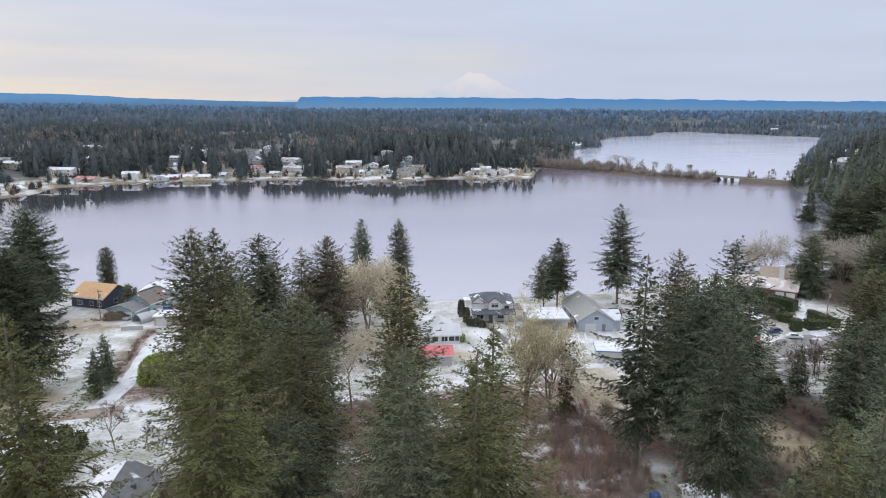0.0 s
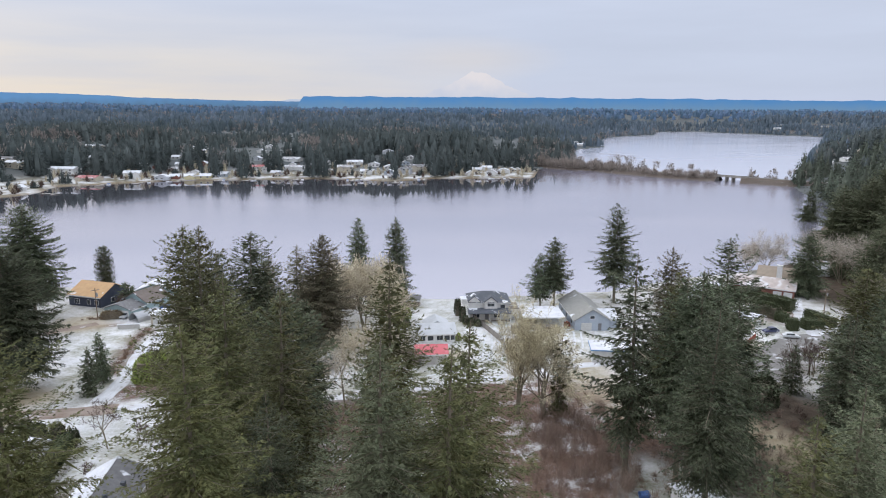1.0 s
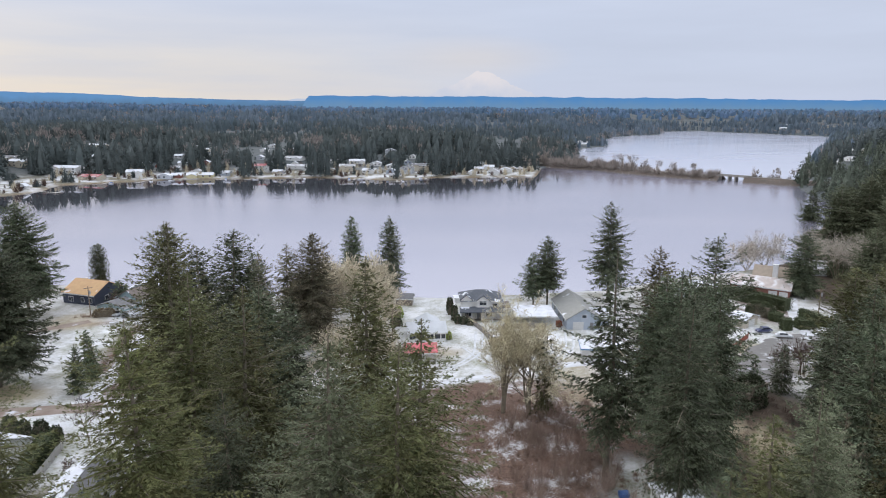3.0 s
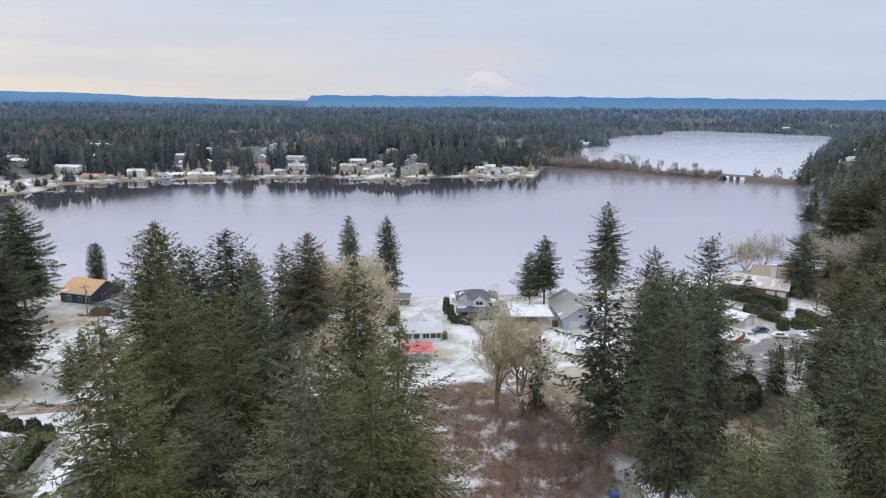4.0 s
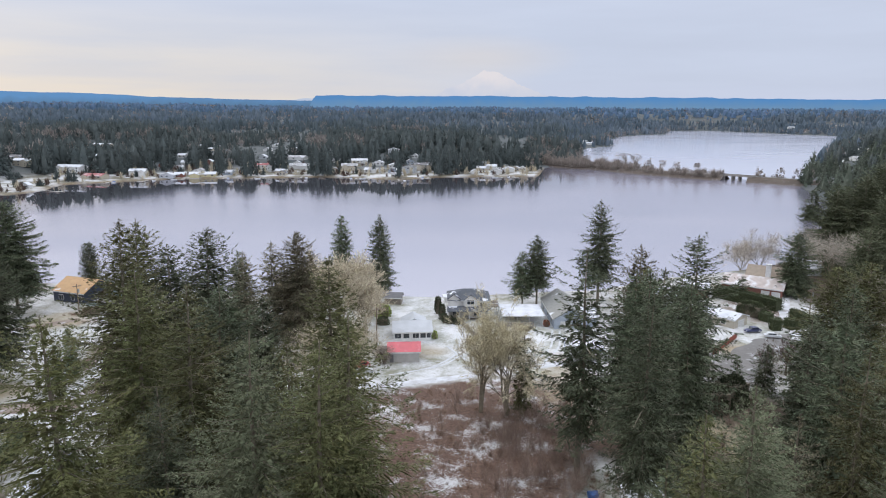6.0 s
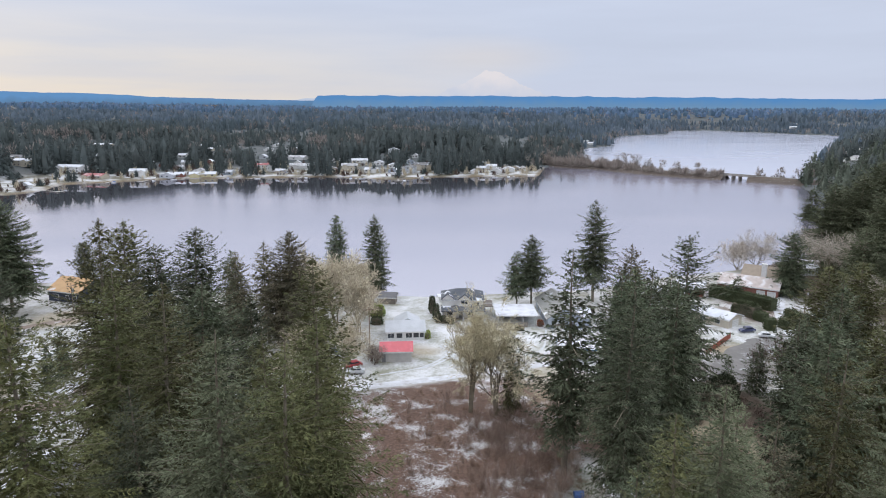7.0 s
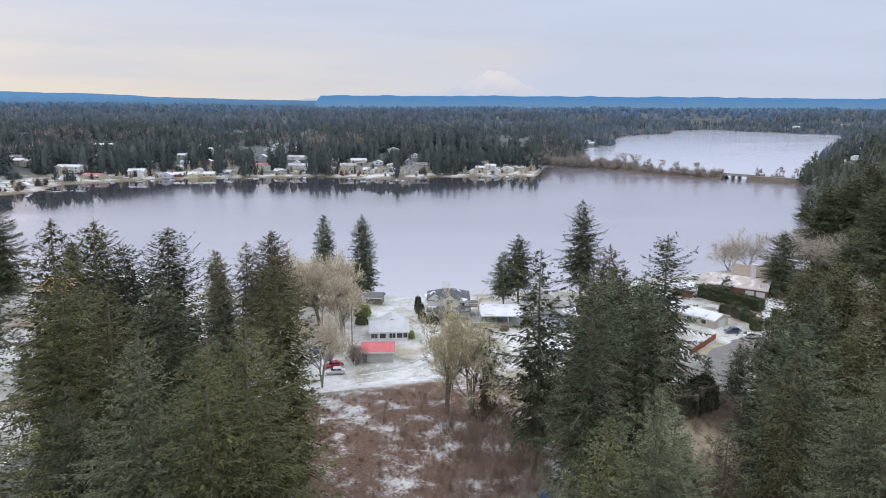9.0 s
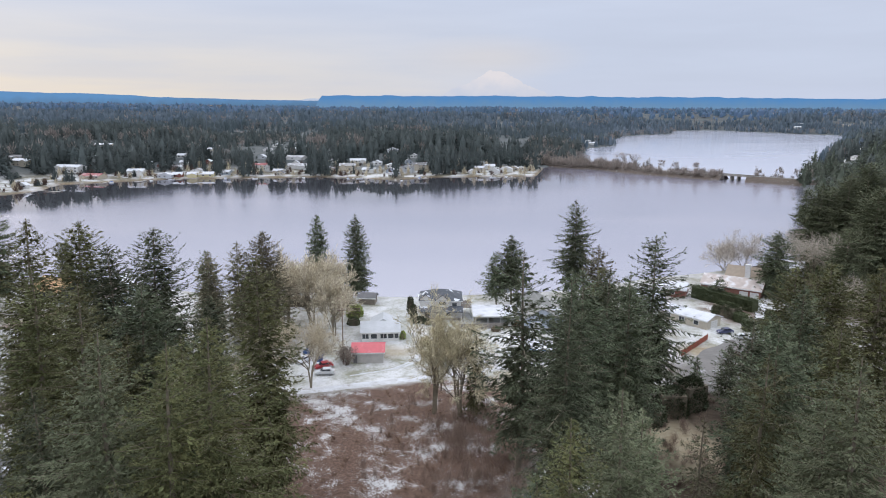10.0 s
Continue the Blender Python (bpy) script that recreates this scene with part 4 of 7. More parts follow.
# ---- buildings ----
SIDING_WHITE = material("white_siding", (0.72, 0.72, 0.71), 0.7, (0.62, 0.62, 0.61), 0.8, bump=0.01)
SIDING_GREY = material("grey_siding", (0.50, 0.52, 0.55), 0.7, (0.43, 0.45, 0.48), 0.8, bump=0.01)
SIDING_BLUE = material("blue_grey_siding", (0.42, 0.47, 0.54), 0.7, (0.36, 0.41, 0.48), 0.8, bump=0.01)
SIDING_BEIGE = material("beige_siding", (0.52, 0.47, 0.38), 0.7, (0.44, 0.40, 0.33), 0.8, bump=0.01)
SIDING_NAVY = material("navy_siding", (0.035, 0.045, 0.075), 0.7, (0.05, 0.06, 0.09), 0.8, bump=0.01)
SIDING_TEAL = material("pale_teal_siding", (0.36, 0.47, 0.48), 0.7, (0.30, 0.40, 0.42), 0.8, bump=0.01)
SIDING_PALE = material("pale_grey_siding", (0.74, 0.73, 0.71), 0.7, (0.66, 0.65, 0.63), 0.8, bump=0.01)
BRICK = material("red_brick", (0.24, 0.10, 0.075), 0.85, (0.17, 0.075, 0.06), 1.5, bump=0.02)
CONCRETE = material("concrete_block", (0.52, 0.50, 0.48), 0.85, (0.43, 0.42, 0.40), 1.0, bump=0.01)
ROOF_GREY = material("grey_shingles", (0.21, 0.21, 0.215), 0.9, (0.15, 0.15, 0.155), 1.2, bump=0.02, speck=(0.72, 0.75, 0.80), speck_at=(0.60, 0.66), speck_scale=0.35)
ROOF_DARK = material("dark_shingles", (0.12, 0.13, 0.15), 0.9, (0.085, 0.095, 0.11), 1.2, bump=0.02, speck=(0.72, 0.75, 0.80), speck_at=(0.60, 0.64), speck_scale=0.40)
ROOF_TAN = material("tan_shingles", (0.32, 0.32, 0.30), 0.9, (0.26, 0.26, 0.245), 1.2, bump=0.02, speck=(0.72, 0.75, 0.80), speck_at=(0.64, 0.70), speck_scale=0.25)
ROOF_WARM = material("warm_tan_shingles", (0.37, 0.31, 0.245), 0.9, (0.30, 0.25, 0.20), 1.0, bump=0.02)
ROOF_SNOW = material("snowy_roof", (0.74, 0.76, 0.80), 0.85, (0.58, 0.60, 0.65), 0.4, bump=0.02, speck=(0.42, 0.44, 0.48), speck_at=(0.58, 0.72), speck_scale=0.35)
ROOF_PINK = material("thin_snow_tan_roof", (0.56, 0.49, 0.46), 0.9, (0.46, 0.40, 0.37), 0.5, speck=(0.72, 0.72, 0.74), speck_at=(0.50, 0.68), speck_scale=0.4)
ROOF_FROST = material("frosted_roof", (0.60, 0.62, 0.65), 0.9, (0.50, 0.52, 0.54), 0.4, bump=0.02)
ROOF_BROWN = material("brown_shingles", (0.21, 0.175, 0.155), 0.9, (0.16, 0.135, 0.12), 1.2, bump=0.02, speck=(0.72, 0.75, 0.80), speck_at=(0.62, 0.68), speck_scale=0.3)
ROOF_RED = material("red_metal_roof", (0.66, 0.15, 0.17), 0.5, (0.58, 0.13, 0.15), 0.6, speck=(0.70, 0.30, 0.33), speck_at=(0.60, 0.85), speck_scale=0.5)
ROOF_ORANGE = material("orange_roof", (0.62, 0.40, 0.21), 0.85, (0.54, 0.34, 0.18), 0.8, bump=0.02, speck=(0.75, 0.72, 0.70), speck_at=(0.64, 0.72), speck_scale=0.3)
TRIM = material("white_trim", (0.78, 0.78, 0.78), 0.6)
TRIM_BLUE = material("blue_trim", (0.12, 0.30, 0.60), 0.6)
WOOD_GREY = material("weathered_wood", (0.27, 0.235, 0.20), 0.9, (0.19, 0.165, 0.14), 2.0, bump=0.01, per_object=0.15)
GARAGE = material("garage_door_paint", (0.66, 0.66, 0.65), 0.6, (0.58, 0.58, 0.57), 2.0)
DOOR_PAINT = material("grey_door", (0.22, 0.22, 0.23), 0.6)
GLASS = material("window_glass", (0.035, 0.045, 0.06), 0.08, (0.02, 0.025, 0.035), 0.3, spec=0.9)


def box(bm, x0, x1, y0, y1, z0, z1):
    v = [bm.verts.new(c) for c in ((x0, y0, z0), (x1, y0, z0), (x1, y1, z0), (x0, y1, z0), (x0, y0, z1), (x1, y0, z1), (x1, y1, z1), (x0, y1, z1))]
    for f in ((3, 2, 1, 0), (4, 5, 6, 7), (0, 1, 5, 4), (1, 2, 6, 5), (2, 3, 7, 6), (3, 0, 4, 7)):
        bm.faces.new([v[i] for i in f])
    return v


def block(name, x0, x1, y0, y1, z0, z1, mat, parent, label="", bevel=0.0):
    bm = bmesh.new()
    box(bm, x0, x1, y0, y1, z0, z1)
    if bevel:
        bmesh.ops.bevel(bm, geom=bm.edges[:], offset=bevel, segments=2, affect="EDGES")
    return part(name, bm, parent, label, mat)


def prism(bm, profile, a, b, axis):
    """A flat outline in (across, z) drawn out from a to b along x or y."""
    put = (lambda u, z, s: (s, u, z)) if axis == "x" else (lambda u, z, s: (u, s, z))
    v0 = [bm.verts.new(put(u, z, a)) for u, z in profile]
    v1 = [bm.verts.new(put(u, z, b)) for u, z in profile]
    n = len(profile)
    bm.faces.new(v0); bm.faces.new(v1[::-1])
    for i in range(n):
        bm.faces.new((v0[i], v1[i], v1[(i + 1) % n], v0[(i + 1) % n]))
    bmesh.ops.recalc_face_normals(bm, faces=bm.faces[:])


def gable_body(parent, cx, cy, w, d, z0, h, rh, ridge, wall, roof, over=0.45, label_roof="", t=0.22):
    """Walls with gable ends and two roof slopes. ridge: the axis along which it runs."""
    bm = bmesh.new()
    if ridge == "x":
        prism(bm, [(cy - d / 2, z0 - 0.5), (cy + d / 2, z0 - 0.5), (cy + d / 2, z0 + h), (cy, z0 + h + rh), (cy - d / 2, z0 + h)], cx - w / 2, cx + w / 2, "x")
        half, mid, a, b = d / 2, cy, cx - w / 2 - over, cx + w / 2 + over
    else:
        prism(bm, [(cx - w / 2, z0 - 0.5), (cx + w / 2, z0 - 0.5), (cx + w / 2, z0 + h), (cx, z0 + h + rh), (cx - w / 2, z0 + h)], cy - d / 2, cy + d / 2, "y")
        half, mid, a, b = w / 2, cx, cy - d / 2 - over, cy + d / 2 + over
    part("wall", bm, parent, mat=wall)
    for s in (-1, 1):
        bm = bmesh.new()
        e = half + over
        ze = z0 + h - rh * over / half
        prism(bm, [(mid, z0 + h + rh + 0.01), (mid, z0 + h + rh + t + 0.01), (mid + s * e, ze + t + 0.01), (mid + s * e, ze + 0.01)], a, b, ridge)
        slope = part("roof", bm, parent, label_roof, roof)
        bm = bmesh.new()
        if ridge == "x":
            box(bm, a, b, mid + s * e - 0.06, mid + s * e + 0.06, ze - 0.14, ze + t - 0.02)
        else:
            box(bm, mid + s * e - 0.06, mid + s * e + 0.06, a, b, ze - 0.14, ze + t - 0.02)
        part("gutter", bm, slope, "", TRIM)


def opening(parent, face, u, z, w, h, half, name="window", mat=None, frame_mat=None, c=0.0):
    """A window or door on a wall. face: front (-y), back, left (-x) or right; u: along the wall; c: the wall block's own centre across."""
    sx = {"front": (1, -1), "back": (1, 1), "left": (0, -1), "right": (0, 1)}[face]

    def put(name, u0, u1, z0, z1, deep, mat, parent):
        bm = bmesh.new()
        a, b = c + sx[1] * (half - 0.05), c + sx[1] * (half + deep)
        if sx[0]:
            box(bm, u0, u1, min(a, b), max(a, b), z0, z1)
        else:
            box(bm, min(a, b), max(a, b), u0, u1, z0, z1)
        return part(name, bm, parent, mat=mat)

    if name == "window":
        win = put("window", u - w / 2 - 0.1, u + w / 2 + 0.1, z - 0.1, z + h + 0.1, 0.05, frame_mat or TRIM, parent)
        if w > 1.5:
            put("pane", u - w / 2, u - 0.04, z, z + h, 0.075, mat or GLASS, win)
            put("pane", u + 0.04, u + w / 2, z, z + h, 0.075, mat or GLASS, win)
        else:
            put("pane", u - w / 2, u + w / 2, z, z + h, 0.075, mat or GLASS, win)
        return win
    door = put(name, u - w / 2, u + w / 2, z, z + h, 0.06, mat or TRIM, parent)
    if name == "garage_door":
        for k in range(1, 4):
            put("panel_rail", u - w / 2 + 0.05, u + w / 2 - 0.05, z + h * k / 4 - 0.03, z + h * k / 4 + 0.03, 0.08, CONCRETE, door)
    return door


def house(x, y, rot, w, d, h, rh, wall, roof, label, ridge="x", windows=(), over=0.45, chimney=None, name="house", dz=0.0, category="house"):
    """A gabled building on the ground; windows: (face, u, z, w, h[, kind])."""
    ob = empty(name, pose(x, y, ground_at(x, y) + dz, 0, 0, rot), label, category)
    gable_body(ob, 0, 0, w, d, 0, h, rh, ridge, wall, roof, over)
    for win in windows:
        face, u, z, ww, hh, *kind = win
        opening(ob, face, u, z, ww, hh, d / 2 if face in ("front", "back") else w / 2, kind[0] if kind else "window",
                {"garage_door": GARAGE, "door": DOOR_PAINT}.get(kind[0]) if kind else None)
    if chimney:
        cx, cy, ch, cm = chimney
        stack = block("chimney", cx - 0.45, cx + 0.45, cy - 0.4, cy + 0.4, h * 0.3, ch, cm, ob)
        block("chimney_cap", cx - 0.55, cx + 0.55, cy - 0.5, cy + 0.5, ch, ch + 0.15, CONCRETE, stack)
    return ob


def flat_building(x, y, rot, w, d, h, wall, roof, label, trim=TRIM, windows=(), open_front=False, name="shed", category="shed"):
    """A low building with a flat roof slab and a fascia; open_front: posts in place of walls."""
    ob = empty(name, pose(x, y, ground_at(x, y), 0, 0, rot), label, category)
    if open_front:
        for px in np.linspace(-w / 2 + 0.3, w / 2 - 0.3, 4):
            block("post", px - 0.09, px + 0.09, -d / 2 + 0.2, -d / 2 + 0.38, -0.3, h, wall, ob)
        block("wall", -w / 2, w / 2, d / 2 - 0.15, d / 2, -0.4, h, wall, ob)
        block("wall", -w / 2, -w / 2 + 0.15, 0, d / 2 - 0.15, -0.4, h, wall, ob)
    else:
        block("wall", -w / 2, w / 2, -d / 2, d / 2, -0.5, h, wall, ob)
        for face, u, z, ww, hh, *kind in windows:
            opening(ob, face, u, z, ww, hh, d / 2 if face in ("front", "back") else w / 2, kind[0] if kind else "window", {"garage_door": GARAGE, "door": DOOR_PAINT}.get(kind[0]) if kind else None)
    block("roof", -w / 2 - 0.4, w / 2 + 0.4, -d / 2 - 0.4, d / 2 + 0.4, h + 0.01, h + 0.26, roof, ob)
    for a, b, c, e in ((-w / 2 - 0.43, w / 2 + 0.43, -d / 2 - 0.47, -d / 2 - 0.405), (-w / 2 - 0.47, -w / 2 - 0.405, -d / 2 - 0.40, d / 2 + 0.40), (w / 2 + 0.405, w / 2 + 0.47, -d / 2 - 0.40, d / 2 + 0.40)):
        block("fascia", a, b, c, e, h - 0.02, h + 0.24, trim, ob)
    return ob


# the open lot: shed with a red roof, low white house, lake house and its neighbours
house(-1.4, 158.9, 5, 7.3, 6.4, 2.7, 1.2, CONCRETE, ROOF_RED, "grey block shed with a bright red metal roof", windows=[("front", -3.0, 0, 0.9, 2.0, "door")], name="shed", category="shed")
white_house = house(-0.6, 175.8, 7, 9.8, 8.4, 2.5, 1.6, SIDING_WHITE, ROOF_FROST, "low white house with a frosted grey roof",
                    windows=[("front", -3.9, 0.8, 1.6, 1.3), ("front", -1.7, 0.8, 1.5, 1.3), ("front", 0.8, 0.8, 1.6, 1.3), ("front", 2.7, 0.8, 1.4, 1.3), ("front", 4.2, 0.8, 1.0, 1.3), ("right", 0, 0.9, 1.4, 1.1)])
gable_body(white_house, 0.8, 5.6, 6.2, 6.0, 0, 2.4, 1.5, "y", SIDING_WHITE, ROOF_FROST)

lake_house = empty("house", pose(14.8, 196.8, ground_at(14.8, 196.8), 0, 0, 2) @ Matrix.Scale(1.1, 4), "two storey pale grey lake house with dark hipped roof and dormer", "house")
block("wall", -5.3, 5.3, -4.5, 4.5, -0.5, 5.0, SIDING_PALE, lake_house)
for s_, zt in ((-1, 7.0), (1, 7.0)):  # hipped main roof in two halves
    bm = bmesh.new()
    e_, r_ = 5.8, 1.6
    pts = [(0, -5.0, 4.95), (s_ * e_, -5.0, 4.95), (s_ * e_, 5.0, 4.95), (0, 5.0, 4.95), (0, 0, zt), (s_ * r_, 0, zt)]
    q = [bm.verts.new(p) for p in pts]
    for f in ((0, 1, 5, 4), (1, 2, 5), (2, 3, 4, 5), (0, 3, 2, 1), (0, 4, 3)):
        bm.faces.new([q[i] for i in f])
    bmesh.ops.recalc_face_normals(bm, faces=bm.faces[:])
    slope = part("roof", bm, lake_house, "dark grey shingled hip roof with patches of snow", ROOF_DARK)
    block("gutter", min(0.02 * s_, s_ * e_), max(0.02 * s_, s_ * e_), -5.1, -5.0, 4.82, 4.98, TRIM, slope)
for u, z, w_, h_, kind in ((-3.6, 3.1, 1.2, 1.2, "window"), (3.6, 3.1, 1.2, 1.2, "window"), (-3.4, 0.8, 1.7, 1.4, "window"), (2.2, 0.8, 1.7, 1.4, "window"), (-0.6, 0, 1.0, 2.1, "door")):
    opening(lake_house, "front", u, z, w_, h_, 4.5, kind, DOOR_PAINT if kind == "door" else None)
for u, z in ((0, 3.1), (1.5, 0.8)):
    opening(lake_house, "left", u, z, 1.4, 1.3, 5.3)
gable_body(lake_house, 0.4, -3.7, 3.4, 2.6, 3.6, 1.6, 1.3, "y", SIDING_PALE, ROOF_DARK, 0.3)
opening(lake_house, "front", 0.4, 4.0, 1.8, 1.1, 1.3, c=-3.7)
gable_body(lake_house, -4.0, -3.2, 3.0, 3.0, 3.6, 1.8, 1.2, "y", SIDING_PALE, ROOF_DARK, 0.3)
bm = bmesh.new()
prism(bm, [(-4.5, 3.3), (-4.5, 3.5), (-7.4, 2.75), (-7.4, 2.55)], -5.8, 5.8, "x")
part("porch_roof", bm, lake_house, "dark porch roof with patches of snow", ROOF_DARK)
for px in (-5.4, -2.7, 0.0, 2.7, 5.4):
    block("porch_post", px - 0.1, px + 0.1, -7.15, -6.95, -0.3, 2.6, TRIM, lake_house)
block("porch_floor", -5.7, 5.7, -7.3, -4.5, -0.4, 0.12, WOOD_GREY, lake_house)
block("deck", 5.3, 8.2, -3.0, 3.5, 2.6, 2.8, WOOD_GREY, lake_house)
for px, py in ((8.0, -2.8), (8.0, 3.3)):
    block("deck_post", px - 0.1, px + 0.1, py - 0.1, py + 0.1, -0.5, 3.7, TRIM, lake_house)
block("deck_rail", 5.3, 8.2, -3.0, -2.9, 3.6, 3.72, TRIM, lake_house)

flat_building(30.0, 190.5, 2, 11, 11, 2.9, SIDING_WHITE, ROOF_SNOW, "open carport with a snow covered flat roof", open_front=True, name="carport", category="carport")
gable_house = house(42.9, 194.0, 3, 9.6, 21, 3.1, 2.9, SIDING_BLUE, ROOF_TAN, "long blue grey house with tan shingled gable roof", ridge="y",
                    windows=[("front", -1.6, 0, 3.0, 2.2, "garage_door"), ("front", 2.2, 0, 0.95, 2.0, "door"), ("left", -6, 0.9, 1.6, 1.2), ("left", 0, 0.9, 1.6, 1.2), ("left", 6, 0.9, 1.6, 1.2), ("front", 0, 3.4, 1.2, 0.8)])
gable_body(gable_house, 4.6, -4.0, 6.4, 8.0, 0, 2.6, 1.7, "x", SIDING_BLUE, ROOF_SNOW)
flat_building(42.6, 160.6, -6, 8.4, 6.6, 3.1, SIDING_WHITE, ROOF_SNOW, "white outbuilding with blue trim and snowy roof", TRIM_BLUE, windows=[("left", 0, 0.9, 1.4, 1.2), ("left", -2, 0.9, 1.0, 1.2)])
house(20.5, 166, 4, 6.4, 6.0, 2.5, 1.4, SIDING_GREY, ROOF_SNOW, "small grey garage with snowy roof", windows=[("front", -1, 0, 2.6, 2.1, "garage_door"), ("front", 2.2, 0, 0.9, 2.0, "door")], name="garage", category="garage")
house(-8.5, 207.5, -4, 5.0, 4.0, 2.2, 1.0, WOOD_GREY, ROOF_GREY, "weathered grey boathouse beside the lawn", name="boathouse", category="shed")
flat_building(9.5, 211, 6, 4.2, 3.0, 1.6, SIDING_WHITE, ROOF_SNOW, "low white boat shelter at the bank", windows=())
flat_building(38.0, 88.5, 12, 5.2, 4.2, 2.3, SIDING_WHITE, ROOF_SNOW, "small white shed under the firs", windows=[("front", 0, 0, 1.6, 1.9, "door")])
house(36.5, 80, 20, 6, 5, 2.3, 1.1, WOOD_GREY, ROOF_DARK, "dark roofed shed among the firs", name="shed", category="shed")

# the left lane
house(-108.6, 210, -18, 12.5, 12, 3.4, 3.0, SIDING_NAVY, ROOF_ORANGE, "dark navy house with an orange shingled roof", windows=[("front", 4.6, 0.9, 1.4, 1.3), ("front", 1.6, 0.9, 1.2, 1.3), ("front", -3.0, 0.8, 1.8, 1.4), ("right", -1, 0.9, 1.4, 1.3)], chimney=(-3.8, 1.0, 6.4, BRICK))
house(-91, 204, -20, 9.5, 9.5, 3.0, 2.6, SIDING_TEAL, ROOF_BROWN, "pale teal house with brown shingled gable roof", ridge="y", windows=[("front", -2.4, 0.9, 1.4, 1.2), ("right", 1, 0.9, 1.4, 1.2)])
house(-94.2, 196.2, -14, 9.4, 6.0, 2.4, 1.5, SIDING_TEAL, ROOF_GREY, "pale teal open carport with grey roof", ridge="y", windows=[("front", -1.6, 0, 3.4, 2.1, "opening"), ("front", 2.2, 0, 3.0, 2.1, "opening")], name="carport", category="carport")
house(-92, 216, 4, 11.5, 9, 3.0, 2.2, SIDING_TEAL, ROOF_SNOW, "pale teal lakeside house with snowy roof", ridge="y", windows=[("front", -2.6, 0.9, 1.6, 1.3), ("front", 2.6, 0.9, 1.6, 1.3), ("front", 0, 3.2, 1.6, 0.9)])
flat_building(-79.4, 190, 4, 6.4, 6.0, 2.6, SIDING_BEIGE, ROOF_SNOW, "beige garage with a flat snowy roof", windows=[("front", -1.2, 0, 2.8, 2.1, "garage_door"), ("front", 2.2, 0, 0.9, 2.0, "door")], name="garage", category="garage")
near_house = house(-45.4, 85.8, 7, 8.6, 13.0, 2.3, 2.3, SIDING_BEIGE, ROOF_GREY, "near house with a grey shingled roof half under snow", ridge="y", windows=[("left", 0, 0.9, 1.4, 1.2), ("right", 1, 0.9, 1.4, 1.2)])
snow_bm = bmesh.new()
prism(snow_bm, [(-0.1, 4.80), (-0.1, 4.92), (-4.7, 2.46), (-4.7, 2.34)], -6.8, 6.8, "y")
part("roof_snow", snow_bm, near_house, "smooth snow on one roof slope", ROOF_SNOW)
for vx, vy in ((1.4, -3.2), (2.4, 0.8)):
    vz = 2.4 + 2.3 * (1 - vx / 4.3)
    block("roof_vent", vx - 0.3, vx + 0.3, vy - 0.3, vy + 0.3, vz, vz + 0.6, ROOF_DARK, near_house)
sky_bm = bmesh.new()
prism(sky_bm, [(-1.8, 4.10), (-1.8, 4.20), (-2.9, 3.61), (-2.9, 3.51)], -3.6, -2.6, "y")
part("skylight", sky_bm, near_house, mat=GLASS)
house(-69.5, 101.0, -14, 10, 8, 2.6, 1.7, SIDING_WHITE, ROOF_SNOW, "low house with a snow covered roof behind hedges")

# the cul-de-sac
brick_house = house(112.0, 226.3, -32, 18.5, 11, 3.0, 2.3, BRICK, ROOF_PINK, "brick house with thinly snowed tan roof and white garage doors",
                    windows=[("front", 7.4, 0, 2.6, 2.1, "garage_door"), ("front", 4.2, 0, 2.6, 2.1, "garage_door"), ("front", -3.0, 0.9, 2.0, 1.2), ("front", -6.2, 0.9, 1.4, 1.2)])
gable_body(brick_house, 3.0, 8.6, 13, 8, 0, 4.6, 2.8, "x", SIDING_BEIGE, ROOF_WARM)
stack = block("chimney", 2.6, 4.2, 3.2, 4.4, 2.0, 9.0, TRIM, brick_house, "tall white chimney")
block("chimney_cap", 2.5, 4.3, 3.1, 4.5, 9.0, 9.2, TRIM, stack)
house(86.5, 192.5, -50, 15.5, 7.2, 2.6, 1.1, SIDING_BEIGE, ROOF_SNOW, "long low beige house with snow covered roof", windows=[("right", 0.2, 0, 3.4, 2.1, "garage_door"), ("front", -4.5, 0.9, 1.6, 1.1), ("front", 0, 0.9, 1.6, 1.1), ("front", 4.5, 0.9, 1.4, 1.1)])
house(80, 214, -20, 11, 8, 2.7, 1.8, SIDING_GREY, ROOF_SNOW, "grey house with a snowy roof behind the firs", windows=[("front", -2, 0.9, 1.6, 1.2), ("front", 2.4, 0.9, 1.2, 1.2)])
house(91.3, 223.8, -24, 8.5, 7, 2.6, 1.6, BRICK, ROOF_SNOW, "brick wing with snowy roof", windows=[("front", 0, 0.9, 1.6, 1.2)])
house(141, 252, -15, 11, 8, 3.0, 2.0, SIDING_GREY, ROOF_SNOW, "grey house in the trees above the lake", windows=[("front", -2, 0.9, 1.6, 1.2), ("front", 2, 0.9, 1.6, 1.2)])

# ---- the far shore's own trees and the causeway ----
FAR_FIRS = []
for k in range(5):
    trunk_, crown_, _ = fir_parts(900 + k, 24.0, 6.0, 1.5, 0, slope=0.6, gap=1.4, per=6, ragged=0.25)
    sv, sf = far_fir_template(940 + k, 40, 0.62, 5, 7)
    crown_ = (np.concatenate([crown_[0], sv * np.array([10.5, 10.5, 23.0]) + np.array([0, 0, 0.8])]), np.concatenate([crown_[1], sf + len(crown_[0])]))
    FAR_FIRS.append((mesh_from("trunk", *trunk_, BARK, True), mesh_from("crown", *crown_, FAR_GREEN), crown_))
far_rng = random.Random(3)


